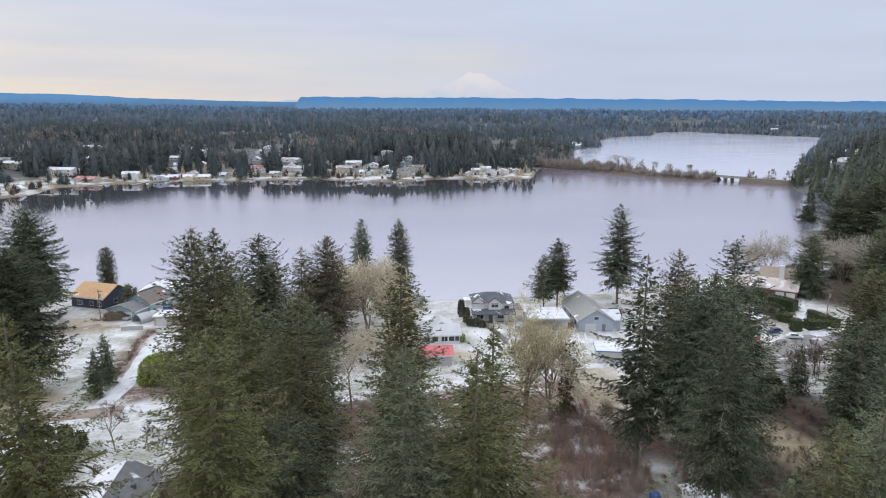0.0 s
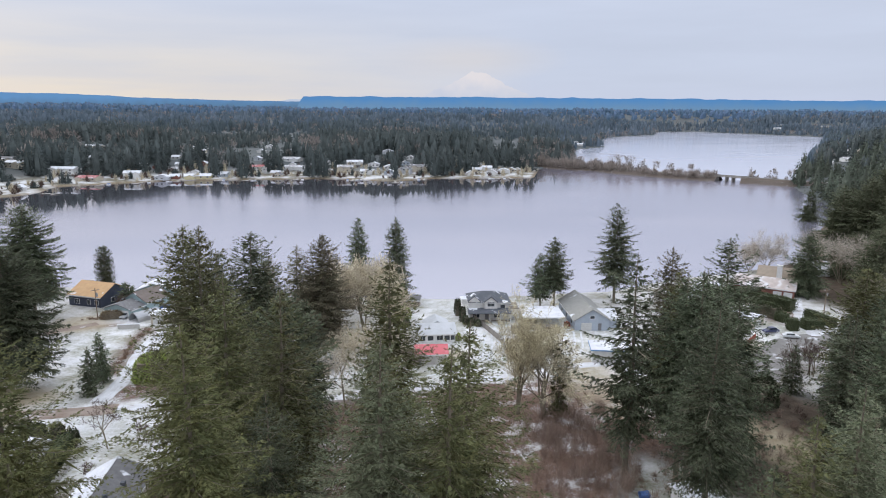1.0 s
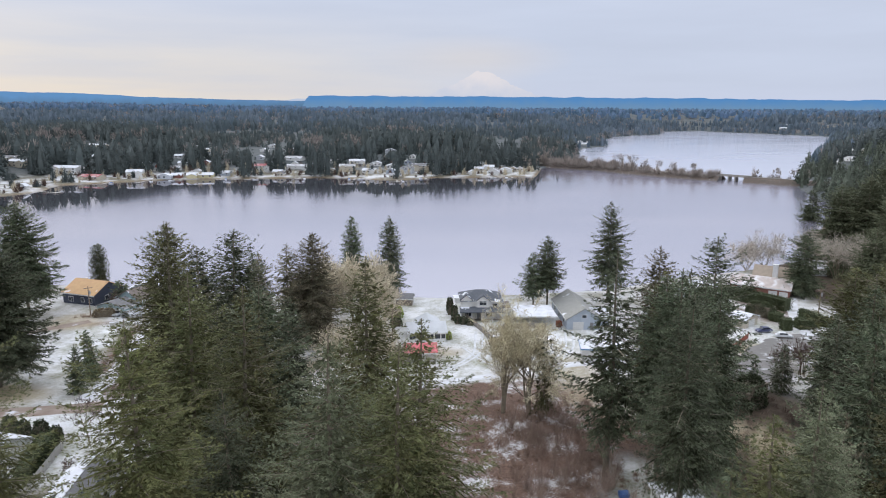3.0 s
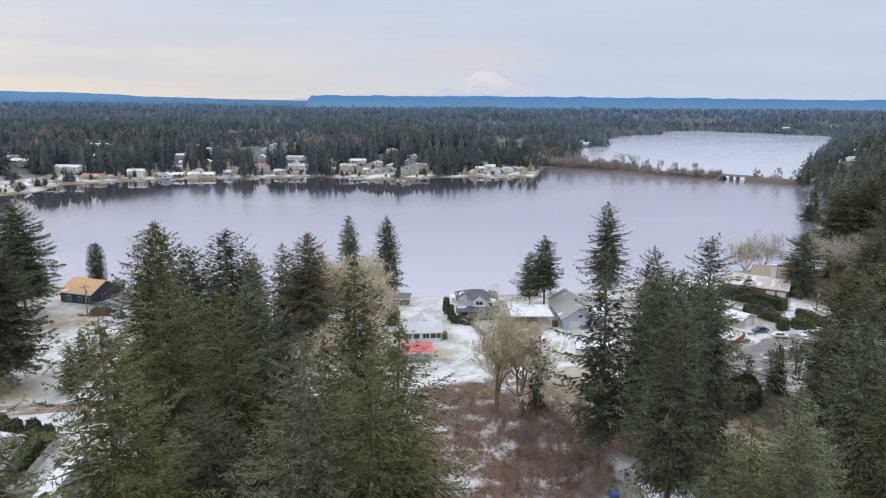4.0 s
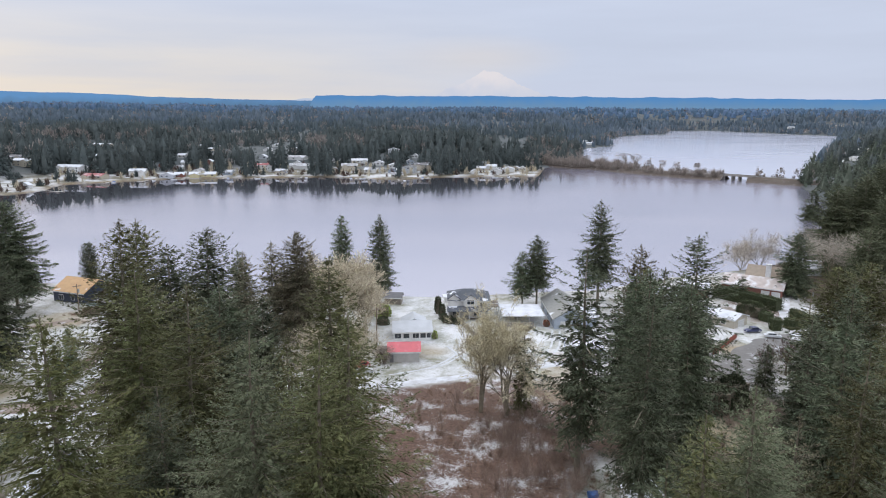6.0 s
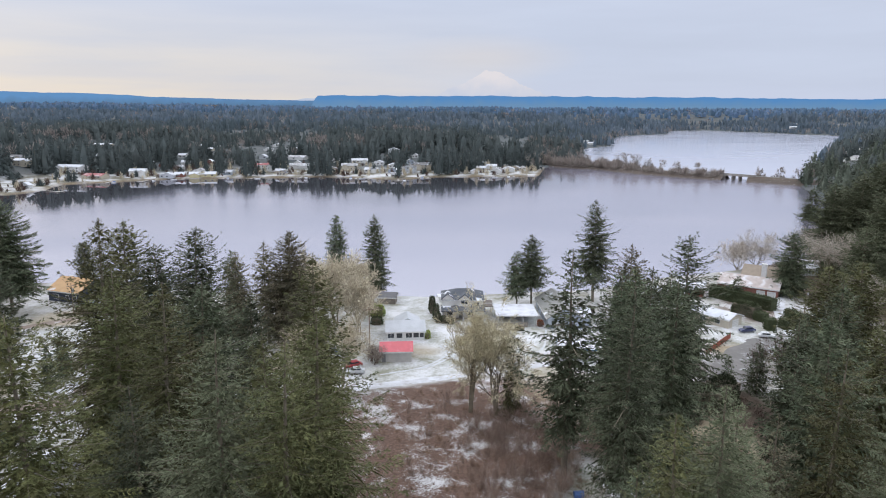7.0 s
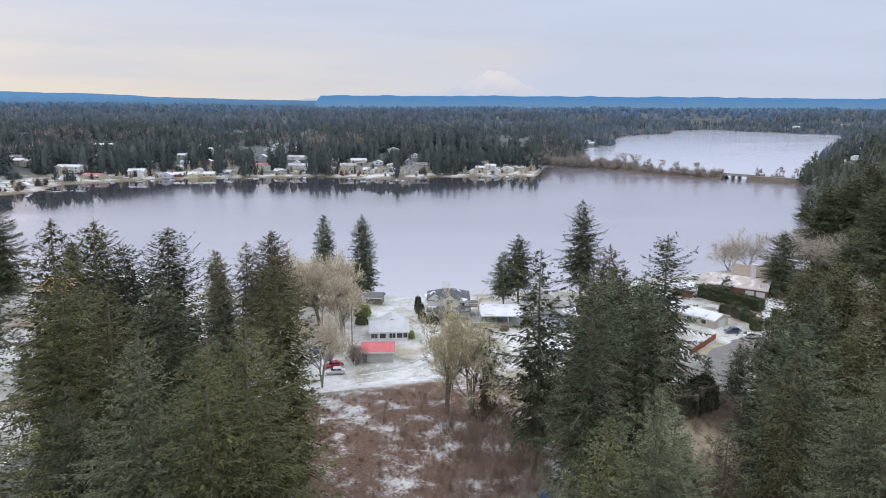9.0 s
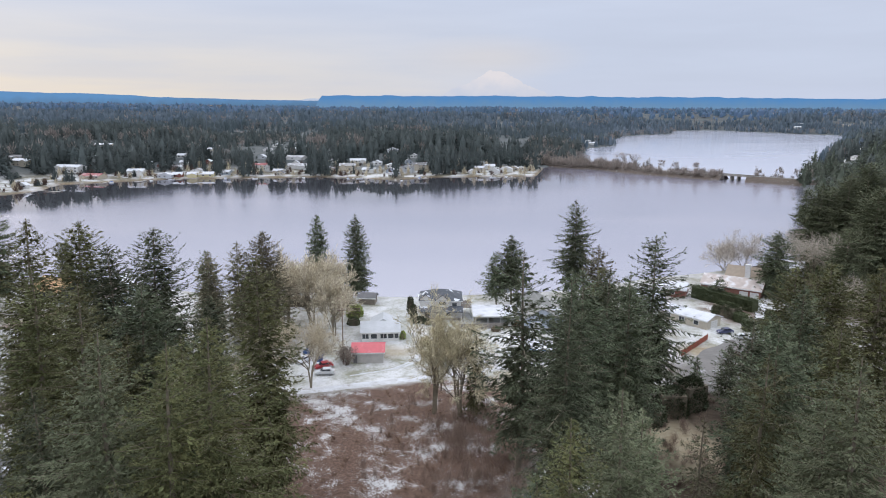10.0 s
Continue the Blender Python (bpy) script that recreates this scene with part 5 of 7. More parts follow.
def far_fir(x, y, h, r):
    """A conifer on the far shore; the five forms share their meshes."""
    t_me, c_me, _ = FAR_FIRS[far_rng.randrange(5)]
    ob = empty("fir_tree", pose(x, y, ground_at(x, y) - 0.2, 0, 0, far_rng.uniform(0, 360)) @ Matrix.Diagonal((r / 6.0, r / 6.0, h / 24.0, 1)), "dark conifer standing by the far lake shore", "tree", "firs along the far shore")
    part("trunk", t_me, ob)
    tagged(part("crown", c_me, ob), kind="stuff")


far_fir(-400, 663, 26, 7)
far_fir(-401, 657, 24, 5)
far_fir(-398, 670, 20, 5)
far_fir(-328, 680, 29, 7)
far_fir(-327, 693, 30, 7)
far_fir(-353, 713, 25, 6)
far_fir(-320, 712, 25, 6)
far_fir(-310, 707, 30, 7)
far_fir(-296, 722, 30, 7)
far_fir(-298, 712, 27, 6)
far_fir(-270, 727, 26, 3.5)
far_fir(-261, 728, 23, 3.5)
far_fir(-235, 704, 30, 6)
far_fir(-242, 711, 23, 5)
far_fir(-206, 692, 34, 6.5)
far_fir(-204, 703, 27, 5)
far_fir(-183, 736, 31, 8)
far_fir(-177, 731, 29, 7)
far_fir(-190, 736, 24, 6)
far_fir(-144, 719, 30, 6)
far_fir(-135, 708, 34, 7)
far_fir(-129, 710, 30, 6)
far_fir(-122, 706, 26, 5)
far_fir(-126, 721, 15, 4)
far_fir(-124, 763, 26, 6)
far_fir(-117, 769, 28, 7)
far_fir(-49, 690, 30, 4.5)
far_fir(-51, 762, 24, 6)
far_fir(-26, 726, 8, 2.5)
far_fir(-10, 717, 27, 5.5)
far_fir(-6, 729, 32, 7)
far_fir(2, 729, 30, 7)
far_fir(9, 739, 32, 7)
far_fir(17, 748, 28, 7)
far_fir(25, 756, 29, 7)
far_fir(-16, 751, 27, 6)
far_fir(35, 777, 24, 7)
far_fir(50, 805, 26, 7)
far_fir(64, 823, 26, 7)
far_fir(78, 825, 30, 8)
far_fir(88, 819, 29, 8)
far_fir(97, 809, 33, 8)
far_fir(102, 795, 30, 7)
far_fir(-381, 700, 22, 6)
far_fir(-371, 698, 25, 6)
far_fir(-401, 619, 11, 6)
far_fir(-401, 628, 7, 5)
far_fir(409, 1811, 23, 9)
far_fir(437, 1885, 18, 8)
far_fir(356, 1619, 19, 7)
far_fir(349, 1630, 18, 6)
for k in range(150):  # smaller conifers among the gardens across the lake
    x_, y_ = far_rng.uniform(-380, 130), far_rng.uniform(540, 820)
    if 9 < float(lake_distance(x_, y_)) < 70:
        far_fir(x_, y_, far_rng.uniform(6, 17), far_rng.uniform(1.8, 4.2))


def fir_stand(name, label, rows, mat):
    """Conifers too many to count, in one mesh; rows of x, y, height, radius."""
    V, F, base = [], [], 0
    for x, y, h, r in rows:
        v, f = FAR_FIRS[far_rng.randrange(5)][2]
        a = far_rng.uniform(0, 6.28)
        V.append(np.stack([(v[:, 0] * math.cos(a) - v[:, 1] * math.sin(a)) * r / 6 + x, (v[:, 0] * math.sin(a) + v[:, 1] * math.cos(a)) * r / 6 + y, v[:, 2] * h / 24 + ground_at(x, y) - 0.3], -1))
        F.append(f + base); base += len(v)
    return tagged(new(name, mesh_from(name, np.concatenate(V), np.concatenate(F), mat)), label, "woods", kind="stuff")


stand = []
for k in range(110):  # the wooded bluff above the lake
    s_, o_ = far_rng.random(), far_rng.random()
    ax, ay = (200 + 110 * s_, 360 + 215 * s_)
    stand.append((ax + 14 + 120 * o_, ay - 4 - 14 * o_ + far_rng.uniform(-12, 12), far_rng.uniform(20, 31), far_rng.uniform(5, 8)))
for k in range(270):
    x_, y_ = far_rng.uniform(200, 620), far_rng.uniform(430, 960)
    d_ = float(lake_distance(x_, y_))
    if 3 < d_ < 130 and x_ > 0.44 * y_ and not (730 < y_ < 935 and 0.560 < x_ / y_ < 0.632):
        stand.append((x_, y_, far_rng.uniform(17, 29), far_rng.uniform(4.5, 7.5)))
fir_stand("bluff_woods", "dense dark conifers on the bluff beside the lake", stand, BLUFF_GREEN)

ROCK_BANK = material("bank_earth", (0.135, 0.105, 0.085), 0.95, (0.085, 0.07, 0.058), 0.4, bump=0.2, speck=(0.45, 0.44, 0.43), speck_at=(0.62, 0.70), speck_scale=0.5)
ASPHALT = material("asphalt", (0.22, 0.21, 0.20), 0.9, (0.17, 0.163, 0.155), 0.3, bump=0.01, speck=(0.55, 0.56, 0.58), speck_at=(0.60, 0.70), speck_scale=0.25)
CONC_DARK = material("bridge_concrete", (0.33, 0.31, 0.28), 0.9, (0.24, 0.22, 0.20), 0.5, bump=0.02)
CAUSEWAY = ((118, 892), (140, 868), (160, 846), (190, 828), (213, 788), (257, 735), (287, 711), (292, 706), (304, 694), (322, 683), (345, 660), (380, 632))


def sweep(name, path, profile, mat, label, kind="structure", category="road"):
    """A ribbon with the given cross-section (across, height) along a ground path."""
    p = np.array(path, float)
    d = unit(np.gradient(p, axis=0))
    nrm = np.stack([d[:, 1], -d[:, 0]], -1)
    v = np.concatenate([np.concatenate([p[:, None] + nrm[:, None] * np.array([u for u, _ in profile])[None, :, None], np.broadcast_to(np.array([z for _, z in profile])[None, :, None], (len(p), len(profile), 1))], -1)])
    n = len(profile)
    i = np.arange(len(p) - 1)[:, None] * n + np.arange(n - 1)[None]
    f = np.stack([i, i + 1, i + 1 + n, i + n], -1).reshape(-1, 4)
    return tagged(new(name, mesh_from(name, v.reshape(-1, 3), f[:, ::-1], mat)), label, category, kind=kind)


BANK = ((-18, -1.5), (-12.5, 1.0), (-8, 3.4), (-4.6, 5.0), (4.6, 5.0), (8, 3.4), (12.5, 1.0), (18, -1.5))
sweep("causeway_west", CAUSEWAY[:7], BANK, ROCK_BANK, "low earth causeway between the two lakes", category="causeway")
sweep("causeway_east", CAUSEWAY[8:], BANK, ROCK_BANK, "low earth causeway between the two lakes", category="causeway")
sweep("causeway_road", CAUSEWAY, ((-3.3, 5.12), (3.3, 5.12)), ASPHALT, "narrow asphalt road on the causeway")

b0, b1 = Vector((285, 713, 0)), Vector((306, 692, 0))
span = (b1 - b0).length
bridge = empty("bridge", Matrix.Translation((b0 + b1) / 2) @ pose(0, 0, 0, 0, 0, math.degrees(math.atan2(b1.y - b0.y, b1.x - b0.x))), "short concrete road bridge through the causeway", "bridge")
block("deck", -span / 2, span / 2, -4.2, 4.2, 4.3, 5.05, CONC_DARK, bridge)
for sy in (-4.2, 4.0):
    rail = block("parapet", -span / 2 - 6, span / 2 + 6, sy, sy + 0.2, 5.06, 6.0, CONC_DARK, bridge)
for sx in (-3.4, 3.4):
    block("pier", sx - 0.5, sx + 0.5, -3.8, 3.8, -2.0, 4.3, CONC_DARK, bridge)
for sx in (-span / 2 - 0.3, span / 2 + 0.3):
    block("abutment", sx - 1.2, sx + 1.2, -5.0, 5.0, -2.0, 4.7, CONC_DARK, bridge)


def puffs(name, label, pts, mat, seed, category="shrubs", forms=None):
    """Leafless shrubs too many to count: rows of x, y, height, width."""
    g = np.random.default_rng(seed)
    P = np.array(pts, float)
    V, F, base = [], [], 0
    for k in range(len(P)):
        tv, tf = (forms or PUFFS_FINE)[g.integers(0, len(forms or PUFFS_FINE))]
        a = g.uniform(0, 6.28)
        x = (tv[:, 0] * math.cos(a) - tv[:, 1] * math.sin(a)) * P[k, 4] + P[k, 0]
        y = (tv[:, 0] * math.sin(a) + tv[:, 1] * math.cos(a)) * P[k, 4] + P[k, 1]
        V.append(np.stack([x, y, tv[:, 2] * P[k, 3] + P[k, 2]], -1)); F.append(tf + base); base += len(tv)
    return tagged(new(name, mesh_from(name, np.concatenate(V), np.concatenate(F), mat)), label, category, kind="stuff")


def fine_puff(seed, n=80, wide=0.009):
    g = np.random.default_rng(seed)
    d = unit(g.normal(0, 1, (n, 3)) + np.array([0, 0, 0.7]))
    d[:, 2] = np.abs(d[:, 2])
    s = g.uniform(0.0, 0.5, (n, 1))
    t = d * np.array([0.5, 0.5, 1.0]) * g.uniform(0.65, 1.0, (n, 1))
    b = t * s
    t = t + g.normal(0, 0.05, (n, 3))
    v, f = kites(b, t, unit(np.cross(d, g.normal(0, 1, (n, 3)))), np.full((n, 1), wide))
    return v, f


PUFFS_FINE, PUFFS_WIDE = [fine_puff(s) for s in range(4)], [fine_puff(30 + s, 70, 0.030) for s in range(4)]
PUFFS_THIN = [fine_puff(45 + s, 70, 0.017) for s in range(4)]
rows = []
for k in range(430):
    u = far_rng.random() ** 0.9 * 10.0
    i_ = min(int(u), 10)
    (x0, y0), (x1, y1) = CAUSEWAY[i_], CAUSEWAY[i_ + 1]
    px_, py_ = x0 + (x1 - x0) * (u - i_), y0 + (y1 - y0) * (u - i_)
    if 283 < px_ < 308:
        continue
    o_ = far_rng.choice((-9, -6.2, 5.4, 8)) + far_rng.uniform(-1.5, 1.5)
    if px_ > 308 and (o_ < 0 or far_rng.random() < 0.5):
        continue
    h_ = far_rng.uniform(4.5, 11.5) * (1.35 if px_ < 215 else 1.0)
    rows.append((px_ + 0.66 * o_, py_ + 0.75 * o_, 2.2, h_, h_ * 1.25))
puffs("causeway_shrubs", "brown leafless shrubs along the causeway banks", rows, FAR_TWIG, 3, forms=PUFFS_THIN)
for x, y, h in ((206, 800, 21), (214, 797, 18), (226, 782, 14), (128, 884, 17), (104, 850, 17), (106, 825, 16), (98, 800, 15), (330, 684, 12), (342, 672, 12), (316, 696, 11), (350, 662, 12), (268, 735, 12), (250, 752, 12), (150, 868, 16), (170, 850, 14), (120, 870, 16), (238, 768, 13)):
    tree_count[0] += 1
    ob = empty("bare_tree", pose(x, y, 4.2), "leafless tree on the causeway bank", "tree", "bare trees on the causeway")
    a_, b_ = bare_parts(700 + tree_count[0], h, 0.8, levels=5, trunks=2, thick=0.012, twig=0.09)
    part("trunk", mesh_from("trunk", *a_, LICHEN), ob)
    tagged(part("crown", mesh_from("crown", *b_, FAR_TWIG), ob), kind="stuff")
rows = []
for k in range(1100):  # bare shrubs and small trees in the gardens across the lake
    x_, y_ = far_rng.uniform(-380, 130), far_rng.uniform(540, 800)
    d_ = float(lake_distance(x_, y_))
    if 4 < d_ < 75:
        h_ = far_rng.uniform(2.5, 9.0)
        rows.append((x_, y_, ground_at(x_, y_), h_, h_ * 0.9))
puffs("garden_shrubs", "brown leafless garden shrubs by the far shore", rows[::2], TWIG_BROWN, 4, forms=PUFFS_WIDE)
puffs("garden_trees", "tan leafless garden trees by the far shore", [(a, b, c, d * 1.25, e) for a, b, c, d, e in rows[1::2]], TWIG_TAN, 5, forms=PUFFS_WIDE)

# ---- houses across the lake ----
SIDING_YELLOW = material("cream_siding", (0.58, 0.52, 0.32), 0.7, (0.50, 0.45, 0.28), 0.8)
ROOF_MUTED = material("dull_red_roof", (0.42, 0.15, 0.15), 0.8, (0.34, 0.13, 0.13), 0.4, speck=(0.70, 0.70, 0.72), speck_at=(0.56, 0.70), speck_scale=0.2)
ROOF_DUSTED = material("snow_dusted_shingles", (0.44, 0.44, 0.46), 0.9, (0.30, 0.29, 0.29), 0.3, speck=(0.70, 0.72, 0.76), speck_at=(0.48, 0.66), speck_scale=0.2)
FAR_WALLS = {"white": (SIDING_WHITE, "white"), "beige": (SIDING_BEIGE, "beige"), "grey": (SIDING_GREY, "grey"), "blue": (SIDING_BLUE, "blue grey"), "yellow": (SIDING_YELLOW, "cream"), "brick": (BRICK, "brick")}
FAR_ROOFS = {"snow": (ROOF_SNOW, "snow covered roof"), "dusted": (ROOF_DUSTED, "snow dusted roof"), "grey": (ROOF_GREY, "grey shingled roof"), "red": (ROOF_MUTED, "dull red roof")}


def far_house(x, y, w, storeys, wall, roof):
    wm, wn_ = FAR_WALLS[wall]
    roof = "dusted" if roof == "snow" and far_rng.random() < 0.3 else roof
    rm, rn_ = FAR_ROOFS[roof]
    w = max(6.5, min(w, 30.0))
    FAR_SITES.append((x, y, w))
    d = min(max(w * 0.65, 6.0), 12.0)
    h = 2.8 * storeys
    ridge_ = "x" if w > 15 or far_rng.random() < 0.4 else "y"
    n = max(2, min(4, int(w / 3.6)))
    wins = [("front", -w / 2 + w * (k + 0.5) / n, 1.0 + 2.8 * s, min(1.7, w / n * 0.6), 1.3) for k in range(n) for s in range(storeys) if far_rng.random() < 0.75]
    size = "long" if w > 18 else ("small" if w < 9 else "")
    kind_ = "two storey" if storeys == 2 else "low"
    ob = house(x, y + d / 2, far_rng.uniform(-14, 14), w, d, h, 1.9 if ridge_ == "x" else 2.2, wm, rm, f"{size} {kind_} {wn_} house with {rn_} by the lake".strip(), ridge=ridge_, windows=wins, over=0.5)
    if w > 10:  # a cross wing breaks up the longer fronts
        gable_body(ob, far_rng.choice((-0.28, 0.28)) * w, -d / 2 - 0.6, w * 0.34, 3.6, 0, h - 0.4, 1.5, "y", wm, rm, 0.35)
    ob["group"] = "houses across the lake"
    return ob


far_house(-430, 681, 20.8, 2, "beige", "snow")
far_house(-469, 731, 16.8, 1, "beige", "grey")
far_house(-508, 814, 12.4, 1, "white", "snow")
far_house(-377, 671, 28.5, 2, "white", "snow")
far_house(-342, 650, 21.3, 1, "beige", "red")
far_house(-490, 952, 25.9, 1, "beige", "snow")
far_house(-387, 761, 19.3, 1, "white", "snow")
far_house(-482, 838, 10.1, 1, "white", "snow")
far_house(-434, 779, 10.8, 1, "white", "snow")
far_house(-311, 675, 15.6, 2, "white", "snow")
far_house(-358, 570, 7.1, 1, "white", "snow")
far_house(-280, 672, 14.1, 1, "grey", "snow")
far_house(-271, 682, 10.1, 1, "brick", "snow")
far_house(-249, 684, 25.8, 1, "yellow", "snow")
far_house(-406, 1019, 11.5, 1, "white", "snow")
far_house(-356, 957, 11.5, 1, "white", "snow")
far_house(-311, 791, 9.6, 1, "white", "snow")
far_house(-318, 896, 10.7, 1, "beige", "snow")
far_house(-321, 940, 8.8, 1, "white", "snow")
far_house(-291, 750, 9.7, 1, "white", "snow")
far_house(-229, 705, 10.2, 1, "blue", "snow")
far_house(-199, 734, 15.9, 2, "white", "red")
far_house(-242, 904, 10.6, 1, "white", "snow")
far_house(-254, 994, 12.4, 1, "white", "snow")
far_house(-218, 797, 9.3, 1, "grey", "snow")
far_house(-203, 909, 18.0, 1, "white", "snow")
far_house(-178, 797, 21.1, 1, "white", "snow")
far_house(-165, 752, 22.3, 1, "white", "snow")
far_house(-178, 720, 10.2, 1, "beige", "snow")
far_house(-123, 734, 12.0, 1, "beige", "snow")
far_house(-108, 742, 16.9, 2, "beige", "snow")
far_house(-103, 783, 17.8, 1, "white", "snow")
far_house(-82, 729, 14.2, 1, "white", "snow")
far_house(-117, 975, 11.1, 1, "white", "snow")
far_house(-79, 769, 12.5, 1, "white", "snow")
far_house(-71, 865, 14.0, 2, "grey", "snow")
far_house(-59, 755, 14.7, 1, "white", "snow")
far_house(-57, 724, 11.7, 1, "blue", "snow")
far_house(-42, 734, 14.2, 2, "grey", "grey")
far_house(-28, 753, 20.6, 2, "beige", "grey")
far_house(-41, 823, 7.3, 1, "white", "snow")
far_house(29, 736, 8.3, 1, "white", "snow")
far_house(37, 760, 9.8, 1, "beige", "snow")
far_house(49, 772, 11.2, 1, "white", "snow")
far_house(53, 743, 13.2, 1, "white", "snow")
far_house(67, 757, 13.5, 1, "white", "snow")
far_house(77, 777, 8.8, 1, "beige", "snow")
far_house(1178, 2440, 35.0, 2, "white", "snow")
far_house(1274, 2610, 30.4, 1, "beige", "snow")
far_house(1321, 2403, 31.0, 2, "beige", "grey")
far_house(524, 864, 21.2, 1, "white", "snow")
far_house(534, 920, 15.4, 1, "white", "snow")
far_house(865, 1419, 21.4, 1, "white", "snow")
far_house(467, 787, 14.8, 1, "white", "snow")
far_house(481, 776, 16.2, 2, "beige", "snow")
far_house(582, 972, 14.6, 1, "white", "snow")
far_house(238, 1361, 13.4, 1, "white", "snow")
far_house(258, 1411, 13.9, 1, "white", "snow")
far_house(281, 1410, 16.2, 1, "white", "snow")
far_house(315, 1523, 17.6, 1, "beige", "snow")
far_house(340, 1583, 17.0, 1, "white", "snow")
far_house(419, 1946, 11.2, 2, "white", "snow")
far_house(535, 2194, 16.4, 2, "white", "grey")
far_house(277, 1448, 11.9, 1, "white", "snow")
for k in range(90):  # the smaller houses and garages that crowd between them
    x_, y_ = far_rng.choice((far_rng.uniform(-345, -255), far_rng.uniform(-235, -10), far_rng.uniform(-180, -20), far_rng.uniform(25, 95))), far_rng.uniform(560, 800)
    if 9 < float(lake_distance(x_, y_)) < 85 and all(math.hypot(x_ - a, y_ - b) > 8 + 0.4 * c for a, b, c in FAR_SITES):
        far_house(x_, y_, far_rng.uniform(6.5, 12.0), 1, far_rng.choice(("white", "white", "beige", "grey", "blue", "brick")), far_rng.choice(("snow", "snow", "dusted", "grey")))
DOCK = material("dock_boards", (0.42, 0.40, 0.37), 0.9, (0.32, 0.30, 0.28), 1.0)
for x, y, l, a in ((-318, 635, 14, 4), (-290, 655, 18, -6), (-262, 672, 12, 3), (-225, 680, 10, 8), (-196, 684, 14, -4), (-150, 696, 12, 5), (-92, 690, 14, 0), (-48, 676, 16, 6), (-20, 700, 12, -5), (44, 714, 18, 80), (70, 720, 14, 4), (-330, 560, 16, 70)):
    dock = empty("dock", pose(x, y, 0, 0, 0, a), "grey timber boat dock on the lake", "dock", "docks along the far shore")
    block("walkway", -1.0, 1.0, -l + 6, 8, 0.45, 0.6, DOCK, dock)
    block("platform", -3.6, 3.6, -l + 3.2, -l + 6, 0.45, 0.61, DOCK, dock)
    for px, py in ((-3.4, -l + 3.4), (3.4, -l + 3.4), (-0.9, 0), (0.9, 0)):
        block("pile", px - 0.12, px + 0.12, py - 0.12, py + 0.12, -3, 1.0, WOOD_GREY, dock)

# ---- small boats at the far docks ----
HULL = material("white_boat_hull", (0.74, 0.75, 0.77), 0.4, (0.66, 0.67, 0.70), 0.8)
BOAT_COVER = material("blue_boat_cover", (0.10, 0.20, 0.42), 0.7, (0.08, 0.15, 0.32), 1.0)


def boat(x, y, rot, long, covered):
    """A moored motor boat; its bow points along its own +x."""
    ob = empty("boat", pose(x, y, 0.0, 0, 0, rot), "small white motor boat under a blue cover" if covered else "small white motor boat with a low windscreen", "boat", "boats along the far shore")
    bm = bmesh.new()
    rings = []
    for u, half, keel in ((-0.5, 0.40, 0.0), (-0.2, 0.46, -0.05), (0.15, 0.42, -0.05), (0.38, 0.24, 0.1), (0.5, 0.03, 0.35)):
        w = half * long * 0.42
        rings.append([bm.verts.new((u * long, a * w, z)) for a, z in ((-1, 0.85), (-0.8, 0.25), (0, keel - 0.25), (0.8, 0.25), (1, 0.85))])
    for p, q in zip(rings, rings[1:]):
        for i in range(4):
            bm.faces.new((p[i], p[i + 1], q[i + 1], q[i]))
        bm.faces.new((p[4], p[0], q[0], q[4]))
    bm.faces.new(rings[0]); bm.faces.new(rings[-1][::-1])
    bmesh.ops.recalc_face_normals(bm, faces=bm.faces[:])
    part("hull", bm, ob, mat=HULL)
    bm = bmesh.new()
    if covered:
        prism(bm, [(-0.30 * long, 0.86), (-0.25 * long, 1.15), (0.0, 1.45), (0.30 * long, 0.88)], -0.15 * long, 0.15 * long, "y")
        part("cover", bm, ob, mat=BOAT_COVER)
    else:
        prism(bm, [(-0.02 * long, 0.86), (-0.06 * long, 1.4), (-0.03 * long, 1.4), (0.07 * long, 0.86)], -0.13 * long, 0.13 * long, "y")
        part("windscreen", bm, ob, mat=GLASS)


for k, (x, y, rot) in enumerate(((-313, 634, 80), (-283, 652, 100), (-268, 664, 70), (-219, 677, 95), (-190, 680, 60), (-144, 692, 110), (-97, 687, 85), (-86, 690, 30), (-42, 672, 100), (-25, 697, 70), (50, 711, 20), (64, 718, 90))):
    boat(x, y, rot, 6.0 + (k % 3), k % 3 == 0)

# ---- roads and tracks ----
SNOW_ROAD = material("snowy_track", (0.70, 0.72, 0.76), 0.9, (0.52, 0.52, 0.53), 0.35, bump=0.03, speck=(0.33, 0.30, 0.27), speck_at=(0.60, 0.72), speck_scale=0.5)
DIRT = material("brown_gravel", (0.24, 0.18, 0.14), 0.95, (0.33, 0.27, 0.23), 0.35, bump=0.03, speck=(0.66, 0.67, 0.70), speck_at=(0.60, 0.70), speck_scale=0.3)
RUT = material("wet_wheel_rut", (0.52, 0.53, 0.54), 0.85, (0.66, 0.68, 0.71), 0.5)


